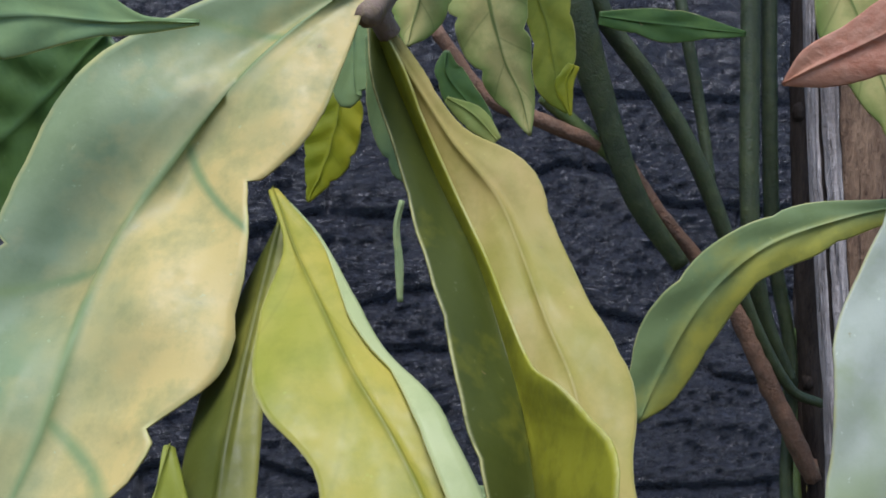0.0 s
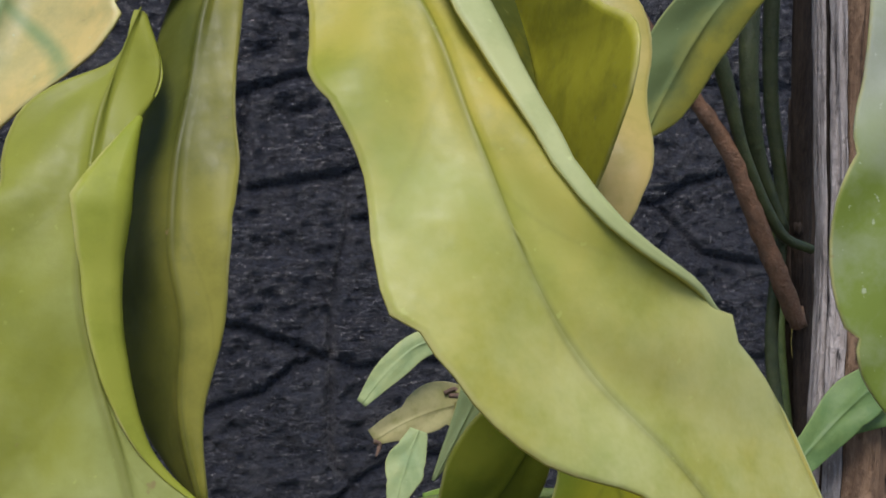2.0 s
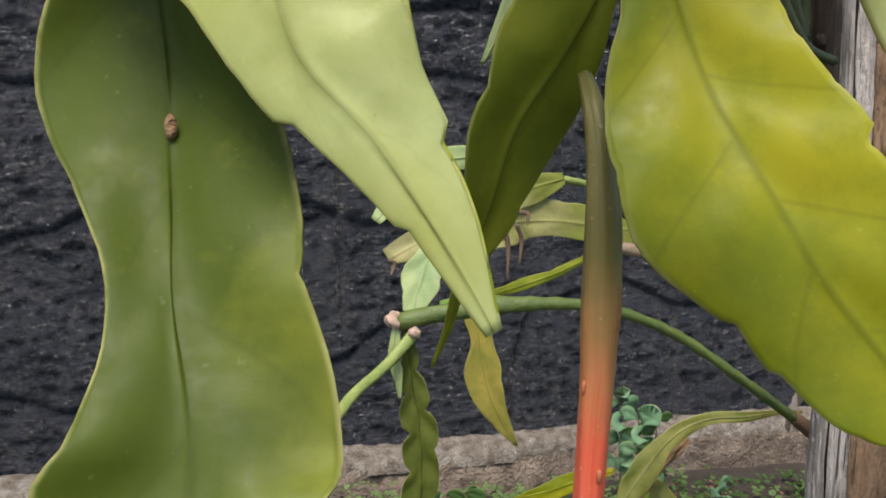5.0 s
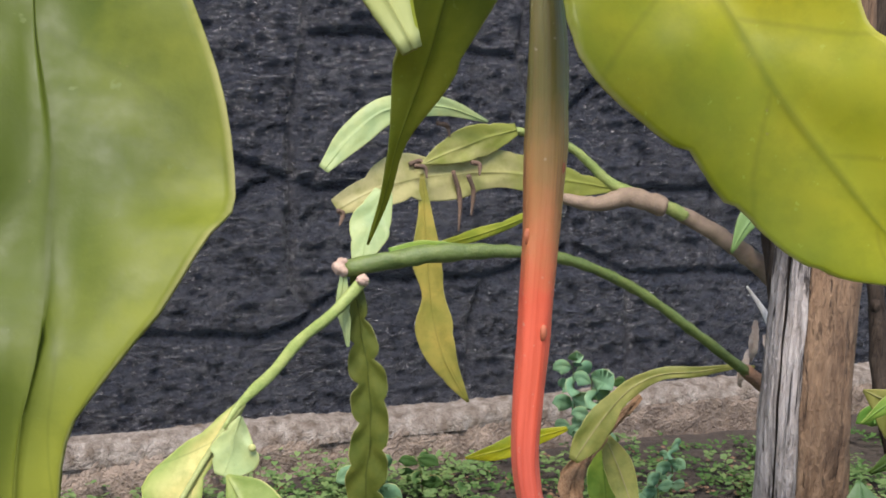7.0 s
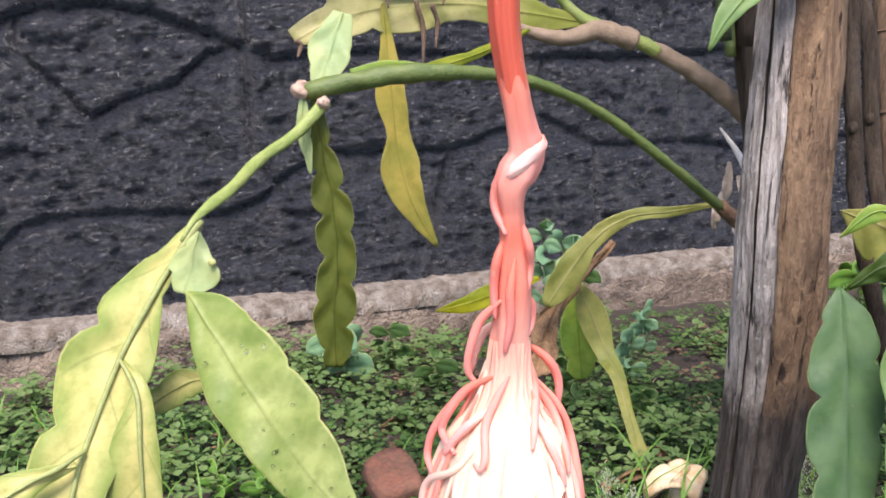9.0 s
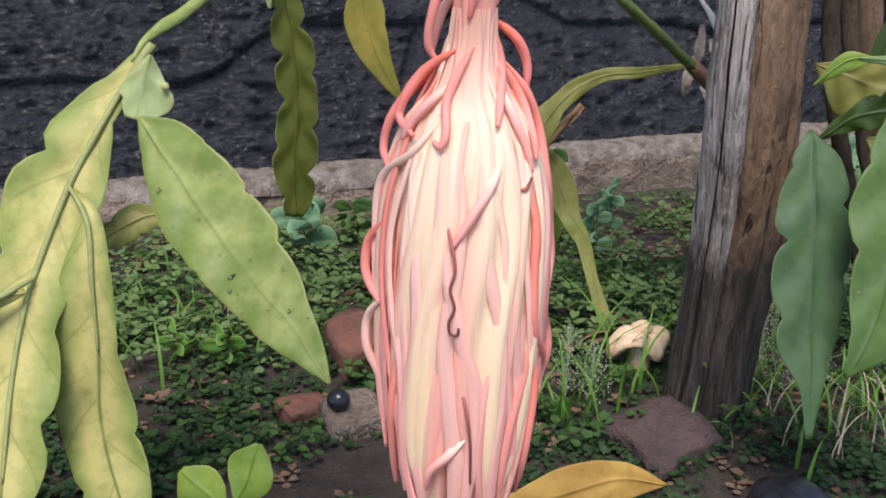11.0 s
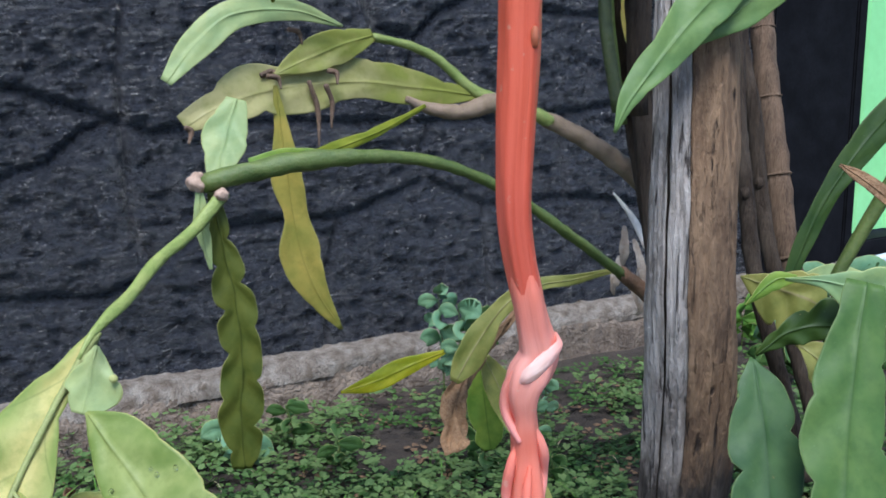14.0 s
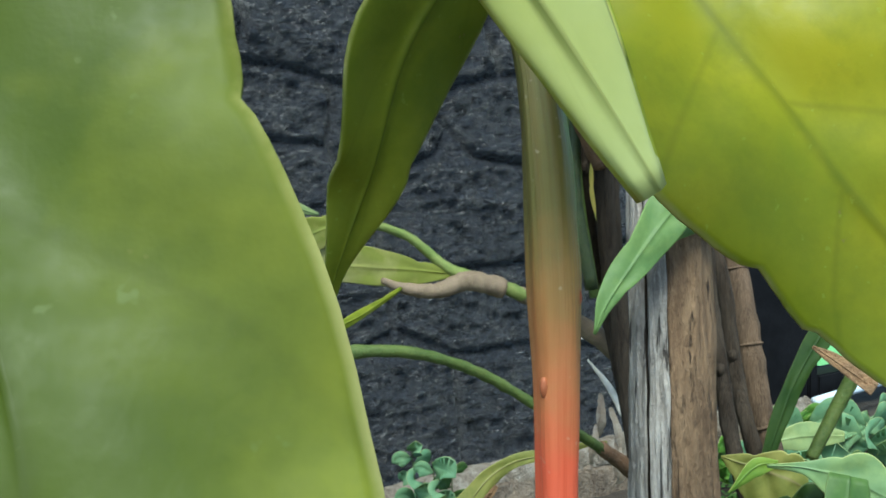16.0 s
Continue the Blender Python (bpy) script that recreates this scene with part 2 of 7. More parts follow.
STICK = plain_material("dry_brown_stick", (0.125, 0.078, 0.048), (0.05, 0.03, 0.019), 40, 0.85, 0.9, 0.004, (2.5, 2.5, 0.3), third=(0.24, 0.17, 0.11), spec=0.25)
# Crack walls near black: the deep split's shade put into the colour.
CRACK = plain_material("shaded_crack_walls", (0.018, 0.014, 0.011), (0.035, 0.027, 0.021), 60, 0.95, 0.6, 0.003, spec=0.1)
STUB = plain_material("withered_brown_stub", (0.12, 0.07, 0.042), (0.06, 0.036, 0.024), 90, 0.9, 0.8, 0.003, third=(0.25, 0.18, 0.12))
DARK_STICK = plain_material("dark_rotting_stick", (0.06, 0.046, 0.034), (0.016, 0.011, 0.008), 40, 0.9, 1.0, 0.006, (2.5, 2.5, 0.3), third=(0.11, 0.075, 0.048), spec=0.2)
DRY = plain_material("dry_papery_leaf", (0.28, 0.15, 0.07), (0.12, 0.062, 0.03), 55, 0.85, 1.0, 0.006, third=(0.42, 0.30, 0.17), through=0.15)
DRY_LIGHT = plain_material("pale_dry_fibre", (0.55, 0.47, 0.38), (0.34, 0.26, 0.19), 60, 0.85, 0.8, 0.002, third=(0.2, 0.13, 0.08))
CORK = plain_material("pinkish_brown_cork", (0.52, 0.36, 0.26), (0.30, 0.19, 0.13), 180, 0.85, 1.0, 0.003, third=(0.66, 0.50, 0.40))
SPLINTER = plain_material("fresh_pale_splinter", (0.78, 0.72, 0.62), (0.62, 0.54, 0.44), 80, 0.8, 0.6, 0.002, (3, 3, 0.4))
PINK_DRY = plain_material("dried_pinkish_leaf", (0.55, 0.27, 0.15), (0.42, 0.17, 0.09), 50, 0.55, 0.5, 0.002, (0.5, 2, 1), through=0.3, third=(0.6, 0.38, 0.25))
STEM_GREEN = plain_material("green_stem", (0.05, 0.09, 0.016), (0.095, 0.135, 0.026), 70, 0.5, 0.6, 0.003, third=(0.16, 0.15, 0.06))
STEM_PALE = plain_material("pale_green_stem", (0.17, 0.23, 0.05), (0.25, 0.29, 0.08), 60, 0.5, 0.6, 0.003, third=(0.13, 0.15, 0.05))
STEM_TAUPE = plain_material("olive_brown_midrib", (0.25, 0.29, 0.085), (0.18, 0.20, 0.06), 90, 0.55, 0.6, 0.002, third=(0.34, 0.33, 0.15))
STEM_DARK = plain_material("dark_green_stem", (0.022, 0.038, 0.012), (0.05, 0.07, 0.02), 60, 0.5, 0.6, 0.003, third=(0.09, 0.08, 0.045))
STEM_BROWN = plain_material("corky_reddish_stem", (0.19, 0.09, 0.042), (0.11, 0.055, 0.028), 60, 0.75, 1.0, 0.004, third=(0.30, 0.21, 0.13))
STEM_GREY = plain_material("corky_grey_stem", (0.27, 0.19, 0.14), (0.17, 0.115, 0.08), 60, 0.75, 0.8, 0.002, third=(0.2, 0.17, 0.06))
A_MIX = leaf_material("bluish_leaf_with_yellow_half", (0.22, 0.28, 0.13), (0.52, 0.41, 0.14), 0.42, 1.4, 0.22, 0.46, 1.0, side_vein=0.95, vein_tint=(0.21, 0.27, 0.10), slope=0.4)
BLUE_GREEN = leaf_material("bluish_green_leaf", (0.17, 0.27, 0.12), (0.28, 0.36, 0.12), 0.35, 0.0, 0.25, 0.40, 0.35)
PALE = leaf_material("pale_green_leaf", (0.26, 0.35, 0.15), (0.38, 0.42, 0.16), 0.4, 0.0, 0.3, 0.46, 0.2)
LIME = leaf_material("lime_green_leaf", (0.26, 0.34, 0.07), (0.47, 0.46, 0.12), 0.5, 0.0, 0.4, 0.36, 0.5)
YELLOW = leaf_material("yellow_leaf", (0.24, 0.295, 0.012), (0.43, 0.40, 0.012), 0.50, 0.5, 0.5, 0.40, 0.45, side_vein=0.5)
# One half darkened: shade on the turned-away side put into the green.
YELLOW_TAN = leaf_material("lime_leaf_with_shaded_half", (0.075, 0.09, 0.014), (0.33, 0.32, 0.02), 0.25, 6.0, 0.32, 0.46, 0.3)
TAN_WING = leaf_material("leaf_faded_to_tan_yellow", (0.33, 0.31, 0.045), (0.48, 0.37, 0.115), 0.62, 0.0, 0.32, 0.46, 0.2)
LIME_BRIGHT = leaf_material("bright_lime_underside", (0.27, 0.33, 0.02), (0.38, 0.40, 0.05), 0.5, 0.0, 0.42, 0.42, 0.0)
OLIVE = leaf_material("olive_green_leaf", (0.20, 0.25, 0.02), (0.36, 0.37, 0.035), 0.42, 0.0, 0.45, 0.44, 0.5)
# Deep green for leaves in shade, with that shade in the colour.
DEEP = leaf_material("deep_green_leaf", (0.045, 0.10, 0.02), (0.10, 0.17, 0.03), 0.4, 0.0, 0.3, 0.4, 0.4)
# Darker copy of DEEP, with shade beside the post put into the green.
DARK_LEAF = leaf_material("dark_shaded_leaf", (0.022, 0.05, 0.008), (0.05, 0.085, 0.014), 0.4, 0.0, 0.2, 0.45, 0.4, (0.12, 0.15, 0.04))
MID = leaf_material("mid_green_leaf", (0.13, 0.24, 0.035), (0.30, 0.38, 0.06), 0.4, 0.0, 0.35, 0.36, 0.5)
WARM = leaf_material("light_yellow_green_leaf", (0.23, 0.30, 0.065), (0.54, 0.49, 0.17), 0.62, 0.0, 0.35, 0.48, 0.9, side_vein=0.4, vein_tint=(0.13, 0.18, 0.04), core=2.2, mottle=1.0)
# Deep upper end carries the shade of the leaf above in its colour.
SHADE_LIME = leaf_material("lime_leaf_shaded_at_its_top", (0.08, 0.11, 0.007), (0.27, 0.29, 0.03), -0.34, 0.9, 0.42, 0.5, 0.4, along=1.5, lobes=4.0, mottle=0.9, side_vein=0.4)
# The paler end stands in for glossy sheen on the tip.
LIME_PALE_TIP = leaf_material("lime_leaf_pale_with_sheen", (0.28, 0.30, 0.035), (0.44, 0.49, 0.20), 0.14, 0.0, 0.40, 0.42, 0.5, along=0.9, lobes=6.0, tip_sheen=0.25)
# Darker left half: the channel's shade put into the olive.
OLIVE_DARK = leaf_material("shaded_olive_leaf", (0.105, 0.12, 0.016), (0.33, 0.31, 0.05), 0.42, 0.9, 0.38, 0.45, 0.4)
R_PALE = leaf_material("green_leaf_with_yellow_margin", (0.20, 0.265, 0.10), (0.42, 0.39, 0.06), 0.25, 1.6, 0.3, 0.46, 0.2)
D_GREEN = leaf_material("scratched_yellow_green_leaf", (0.165, 0.23, 0.045), (0.34, 0.38, 0.12), 0.50, 0.0, 0.30, 0.45, 0.22, mottle=2.2, core=0.8)
COOL_PALE = leaf_material("mottled_green_leaf", (0.045, 0.105, 0.022), (0.10, 0.165, 0.04), 0.5, 0.0, 0.25, 0.45, 0.3, (0.2, 0.26, 0.1))
COOL = leaf_material("cool_green_leaf", (0.038, 0.085, 0.03), (0.075, 0.135, 0.045), 0.4, 0.0, 0.25, 0.5, 0.35, (0.2, 0.26, 0.1))
SPECKLED = leaf_material("speckled_green_leaf", (0.10, 0.18, 0.055), (0.19, 0.28, 0.08), 0.4, 0.0, 0.3, 0.46, 0.3, (0.25, 0.33, 0.1))
WHITE_LIME = leaf_material("whitish_to_lime_leaf", (0.50, 0.53, 0.41), (0.21, 0.28, 0.045), 0.15, 0.0, 0.3, 0.42, 0.2, along=2.2, lobes=4.0)
B_MIX = leaf_material("yellowing_lime_leaf", (0.26, 0.305, 0.026), (0.47, 0.40, 0.06), 0.45, 0.3, 0.36, 0.42, 0.6, along=-0.7, lobes=6.0, tip_sheen=0.75)
PALE_BLUE = leaf_material("pale_leaf_margin", (0.36, 0.41, 0.16), (0.47, 0.50, 0.22), 0.4, 0.0, 0.3, 0.46, 0.0)
HANG = leaf_material("dull_olive_leaf", (0.075, 0.10, 0.013), (0.15, 0.16, 0.025), 0.4, 0.0, 0.3, 0.5, 0.6)
AMBER = leaf_material("amber_yellow_leaf", (0.27, 0.28, 0.05), (0.50, 0.38, 0.08), 0.5, 0.0, 0.3, 0.5, 0.25)
TAN_LEAF = leaf_material("fading_tan_leaf", (0.23, 0.25, 0.045), (0.42, 0.38, 0.165), 0.35, 0.0, 0.3, 0.5, 0.3, along=1.3, lobes=4.0)
TAN_LIME = leaf_material("creased_yellow_green_leaf", (0.135, 0.16, 0.03), (0.28, 0.27, 0.07), 0.5, 0.0, 0.3, 0.5, 0.6, vein_tint=(0.30, 0.24, 0.14))
DRY_GOLD = leaf_material("fallen_golden_leaf", (0.30, 0.16, 0.03), (0.44, 0.27, 0.055), 0.5, 0.0, 0.15, 0.6, 0.5, (0.25, 0.13, 0.05))
WEED = leaf_material("weed_leaf", (0.036, 0.085, 0.022), (0.085, 0.155, 0.035), 0.4, 0.0, 0.3, 0.5, 0.25)
WEED_PALE = leaf_material("pale_weed_leaf", (0.15, 0.30, 0.17), (0.25, 0.38, 0.19), 0.4, 0.0, 0.35, 0.5, 0.25)
PETAL = along_material("cream_petal", [(0.0, (0.98, 0.46, 0.34)), (0.12, (1.0, 0.62, 0.46)), (0.26, (1.0, 0.82, 0.58)), (0.55, (1.0, 0.80, 0.50)), (0.80, (1.0, 0.76, 0.43)), (1.0, (0.90, 0.72, 0.46))], 80, 0.5, 0.2, 0.10, vary=(1.0, 0.72, 0.50), margin=(1.0, 0.44, 0.36))
NECK = along_material("coral_neck", [(0.0, (0.95, 0.24, 0.14)), (0.17, (0.96, 0.34, 0.25)), (0.27, (1.0, 0.44, 0.34)), (0.35, (0.98, 0.38, 0.28)), (0.50, (0.95, 0.25, 0.16)), (0.65, (0.96, 0.34, 0.24)), (0.80, (0.98, 0.50, 0.38)), (1.0, (1.0, 0.66, 0.50))], 70, 0.45, 0.2, 0.25)
SEPAL = along_material("pink_sepal", [(0.0, (0.98, 0.24, 0.14)), (0.3, (0.99, 0.29, 0.20)), (0.6, (1.0, 0.34, 0.27)), (0.85, (1.0, 0.37, 0.31)), (1.0, (0.94, 0.32, 0.27))], 80, 0.45, 0.25, 0.12, vary=(1.0, 0.46, 0.36))
SEPAL_PALE = along_material("pale_pink_sepal", [(0.0, (1.0, 0.80, 0.58)), (0.22, (1.0, 0.74, 0.56)), (0.45, (1.0, 0.54, 0.46)), (0.7, (1.0, 0.45, 0.37)), (1.0, (1.0, 0.40, 0.35))], 80, 0.5, 0.2, 0.10, vary=(1.0, 0.62, 0.48))
SEPAL_FOLD = along_material("pale_pink_fold", [(0.0, (0.97, 0.36, 0.27)), (0.3, (1.0, 0.56, 0.46)), (0.65, (1.0, 0.74, 0.62)), (1.0, (0.98, 0.48, 0.38))], 80, 0.5, 0.2, 0.10)
SEPAL_BROWN = along_material("withered_sepal", [(0.0, (0.62, 0.20, 0.17)), (0.5, (0.30, 0.09, 0.07)), (1.0, (0.16, 0.05, 0.04))], 80, 0.55, 0.1, 0.3)
TUBE = along_material("green_to_coral_flower_tube", [(0.0, (0.15, 0.15, 0.04)), (0.27, (0.22, 0.19, 0.055)), (0.38, (0.42, 0.25, 0.08)), (0.50, (0.66, 0.26, 0.10)), (0.62, (0.84, 0.155, 0.075)), (1.0, (0.86, 0.17, 0.11))], 80, 0.4, 0.15, 0.7, 0.002)
BRACT = plain_material("reddish_scale", (0.50, 0.15, 0.06), (0.40, 0.10, 0.05), 90, 0.5, 0.3, 0.001)
BLACK = plain_material("black_painted_metal", (0.005, 0.005, 0.006), (0.010, 0.010, 0.012), 20, 0.7, 0.15, 0.002, spec=0.06)
GATE_GREEN = plain_material("light_green_sheet", (0.26, 0.62, 0.24), (0.30, 0.66, 0.28), 6, 0.4, 0.1, 0.002, third=(0.22, 0.52, 0.2))
BRICK = plain_material("mossy_red_brick", (0.15, 0.06, 0.04), (0.075, 0.05, 0.036), 26, 0.95, 0.9, 0.006, third=(0.30, 0.12, 0.06))
DARK_STONE = plain_material("dark_purplish_stone", (0.032, 0.026, 0.025), (0.075, 0.055, 0.05), 22, 0.9, 1.0, 0.012, third=(0.13, 0.05, 0.035))
FUNGUS = plain_material("cream_fungus", (0.66, 0.52, 0.33), (0.50, 0.30, 0.12), 55, 0.6, 0.4, 0.002, through=0.1, third=(0.8, 0.72, 0.58))
PEBBLE = plain_material("black_seed", (0.012, 0.012, 0.016), (0.03, 0.03, 0.035), 60, 0.25, 0.2, 0.001)


# ---- mesh helpers ----
def spline(rows, k):
    """Catmull-Rom through rows at k + 1 even steps of chord length."""
    a = np.array(rows, float)
    d = np.concatenate([[0], np.cumsum(np.linalg.norm(np.diff(a[:, :3], axis=0), axis=1) + 1e-6)])
    out = []
    for s in np.linspace(0, d[-1], k + 1):
        i = min(max(int(np.searchsorted(d, s) - 1), 0), len(a) - 2)
        u = (s - d[i]) / (d[i + 1] - d[i])
        p1, p2 = a[i], a[i + 1]
        m1 = (a[i + 1] - a[i - 1]) / (d[i + 1] - d[i - 1]) if i > 0 else (p2 - p1) / (d[i + 1] - d[i])
        m2 = (a[i + 2] - a[i]) / (d[i + 2] - d[i]) if i + 2 < len(a) else (p2 - p1) / (d[i + 1] - d[i])
        h = d[i + 1] - d[i]
        out.append((2 * u**3 - 3 * u**2 + 1) * p1 + (u**3 - 2 * u**2 + u) * h * m1 + (3 * u**2 - 2 * u**3) * p2 + (u**3 - u**2) * h * m2)
    return np.array(out)


def unit(v):
    return v / (np.linalg.norm(v) + 1e-9)


def link_mesh(name, verts, faces, uvs, material, parent=None, label=""):
    me = bpy.data.meshes.new(name)
    me.from_pydata([tuple(v) for v in verts], [], faces)
    if uvs is not None:
        lay = me.uv_layers.new(name="leaf")
        lay.data.foreach_set("uv", np.array(uvs, float).ravel())
    me.materials.append(material)
    me.polygons.foreach_set("use_smooth", [True] * len(me.polygons))
    ob = new(name, me)
    ob.parent = parent
    return tagged(ob, label)


def part(name, bm, material, parent=None, label="", smooth=True):
    me = bpy.data.meshes.new(name)
    bm.normal_update()
    bm.to_mesh(me)
    bm.free()
    me.materials.append(material)
    me.polygons.foreach_set("use_smooth", [smooth] * len(me.polygons))
    ob = new(name, me)
    ob.parent = parent
    return tagged(ob, label)


def thing(name, label, category, group="", at=(0, 0, 0)):
    ob = new(name)
    ob.location = at
    ob.empty_display_size = 0.02
    return tagged(ob, label, category, group)


def leaf_shape(stations, lobes=5, notch=0.16, wave=0.06, thick=0.0016, rows=40, cols=7, phase=0.0, rib=0.0011, puff=0.05, ragged=0.012, slant=0.575, flap=None, bites=()):
    """Fleshy flat leaf: stations hold centre, left and right half width, roll, fold and, where it curls, the curl of each half, in degrees; flap holds how wide the right margin is rolled over, at steps along the leaf; bites are notches in the margin: side, place along the leaf and depth."""
    s = spline([(*q, 0, 0) if len(q) == 7 else q for q in stations], rows)
    c = s[:, :3]
    tan = np.gradient(c, axis=0)
    key = float(c[0][0] * 71 + c[0][2] * 37)
    verts, faces, uvs = [], [], []
    qs = [0, 0.035, 0.085] + list(np.linspace(0.2, 0.93, cols - 2)) + [1.0]
    half = len(qs) - 1
    turned = 8 if flap else 0
    width = 2 * half + 1 + turned
    across = [-q for q in qs[:0:-1]] + qs + [0.93] * (turned - 1) + [1.0] * min(1, turned)
    if flap:
        across[2 * half] = 0.95
        flaps = np.interp(np.linspace(0, 1, rows + 1), [a for a, b in flap], [b for a, b in flap])
    for layer in (1, -1):
        for i in range(rows + 1):
            t = unit(tan[i])
            n0 = np.array([0, -1.0, 0])
            n0 = unit(n0 - t * (n0 @ t))
            a0 = np.cross(n0, t)
            wl, wr, roll, fold, cl, cr = s[i, 3:]
            v = i / rows
            halves = {}
            for sgn, w, curl, off in ((-1, wl, cl, 0.5), (1, wr, cr, 0.0)):
                run = v * lobes + off + phase
                lobe = math.floor(run)
                ph = run - lobe
                deep = notch * (1 + 0.6 * math.sin(lobe * 4.7 + sgn * 1.9 + key))
                w = max(w, 0.0003) * (1 - deep * abs(2 * ph - 1) ** 3.5) * (1 + 0.04 * math.sin(9.1 * v + 2 * sgn) + ragged * 2 * noise.noise(Vector((v * 14, sgn * 3, key))) + ragged * noise.noise(Vector((v * 55, sgn * 3, key))))
                for side, at, depth in bites:
                    if side == sgn:
                        w *= 1 - depth * math.exp((at - v) / 0.045) if v > at else 1 + 0.35 * depth * math.exp((v - at) / 0.02)
                pos, line = c[i].copy(), [c[i].copy()]
                for j in range(1, half + 1):
                    q = qs[j]
                    th = radians(fold + sgn * roll + curl * q)
                    pos = pos + w * (qs[j] - qs[j - 1]) * (sgn * math.cos(th) * a0 + math.sin(th) * n0)
                    ripple = wave * w * q * q * math.sin(2 * math.pi * run + 1.0)
                    swell = puff * w * min(1, q * 4) * (1 - q**3) * math.cos(2 * math.pi * (run + 0.5 - slant * q))
                    swell += 0.5 * puff * w * noise.noise(Vector((v * lobes * 2.3, sgn * q * 2.5, key)))
                    line.append(pos + n0 * (ripple + swell))
                halves[sgn] = line
                if flap and sgn > 0:
                    f = flaps[i] * (1 - notch * abs(2 * ph - 1) ** 3.5)
                    for j in range(1, turned + 1):
                        th = radians(fold + roll + curl + 172 * min(1, j / 4))
                        pos = pos + f / turned * (math.cos(th) * a0 + math.sin(th) * n0)
                        line.append(pos + n0 * ripple * (1 - j / turned))
            row = halves[-1][:0:-1] + halves[1]
            for j, pos in enumerate(row):
                a = row[max(0, j - 1)]
                b = row[min(width - 1, j + 1)]
                nn = unit(np.cross(unit(b - a), t))
                q = abs(across[j])
                h = thick * (0.5 - 0.30 * q**8) + rib * math.exp(-((q / 0.06) ** 2)) * (1 - v * 0.6)
                verts.append(pos - nn * layer * h)
    n = (rows + 1) * width
    for layer in (0, 1):
        for i in range(rows):
            for j in range(width - 1):
                a = layer * n + i * width + j
                f = [a, a + 1, a + width + 1, a + width]
                u = [(j, i), (j + 1, i), (j + 1, i + 1), (j, i + 1)]
                if layer:
                    f, u = f[::-1], u[::-1]
                faces.append(f)
                off = (0.5 if j < half else 0.0) + phase + 0.5
                uvs += [(0.5 + across[x] / 2, y / rows * lobes + off) for x, y in u]
    for j in (0, width - 1):
        for i in range(rows):
            a, b = i * width + j, (i + 1) * width + j
            f = [a, b, b + n, a + n]
            faces.append(f if j == 0 else f[::-1])
            uvs += [(j / (width - 1), 0.0)] * 4
    for i in (0, rows):
        for j in range(width - 1):
            a = i * width + j
            f = [a, a + 1, a + 1 + n, a + n]
            faces.append(f[::-1] if i == 0 else f)
            uvs += [(0.5, 0.0)] * 4
    return verts, faces, uvs


def leaf(name, parent, material, stations, label="", under=None, **kw):
    """A leaf; under is the material of a rolled-over margin, whose underside shows."""
    ob = link_mesh(name, *leaf_shape(stations, **kw), material, parent, label)
    if under:
        ob.data.materials.append(under)
        rows, half = kw["rows"], kw["cols"] + 1
        w = 2 * half + 8
        marks = [1 if f // w < 2 * rows and f % w >= 2 * half + 1 else 0 for f in range(len(ob.data.polygons))]
        ob.data.polygons.foreach_set("material_index", marks)
    return ob


def rod_shape(points, radii, sides=10, steps=None, bumps=0.0, flat=1.0, seed=0, wobble=0.0, ridge=0.0):
    """Tapered round stem along points; bumps swell it at nodes, flat squeezes its depth."""
    steps = steps or 8 * len(points)
    rr = np.interp(np.linspace(0, 1, steps + 1), np.linspace(0, 1, len(radii)), radii)
    c = spline([(*q, 0) for q in points], steps)[:, :3]
    tan = np.gradient(c, axis=0)
    verts, faces, uvs = [], [], []
    x = unit(np.cross(unit(tan[0]), np.array([0.13, 0.99, 0.05])))
    for i in range(steps + 1):
        t = unit(tan[i])
        x = unit(x - t * (x @ t))
        y = np.cross(t, x)
        r = rr[i] * (1 + bumps * max(0, math.sin(i * 1.9 + seed)) ** 3)
        for j in range(sides):
            a = 2 * math.pi * j / sides
            k = 1 + wobble * noise.noise(Vector((c[i][0] * 90 + math.cos(a) * 1.3 + seed, c[i][2] * 60, math.sin(a) * 1.3))) + ridge * math.cos(5 * a + 0.05 * i)
            verts.append(c[i] + r * k * (math.cos(a) * x + flat * math.sin(a) * y))
    for i in range(steps):
        for j in range(sides):
            k = (j + 1) % sides
            faces.append([i * sides + j, i * sides + k, (i + 1) * sides + k, (i + 1) * sides + j])
            uvs += [(j / sides, i / steps), ((j + 1) / sides, i / steps), ((j + 1) / sides, (i + 1) / steps), (j / sides, (i + 1) / steps)]
    faces.append(list(range(sides))[::-1])
    faces.append([steps * sides + j for j in range(sides)])
    uvs += [(0.5, 0.0)] * sides + [(0.5, 1.0)] * sides
    return verts, faces, uvs


def rod(name, parent, material, points, radii, label="", **kw):
    return link_mesh(name, *rod_shape(points, radii, **kw), material, parent, label)


def lump(name, parent, material, at, size, label="", seed=0, rough=0.15, turn=0.0, scale=1.6, sub=3):
    """Uneven rounded lump."""
    bm = bmesh.new()
    bmesh.ops.create_icosphere(bm, subdivisions=sub, radius=1)
    for v in bm.verts:
        k = 1 + rough * noise.noise(v.co * scale + Vector((seed * 3.1, seed, 0)))
        v.co = Vector((v.co.x * size[0], v.co.y * size[1], v.co.z * size[2])) * k
    bm.transform(pose(*at, 0, 0, turn))
    return part(name, bm, material, parent, label)


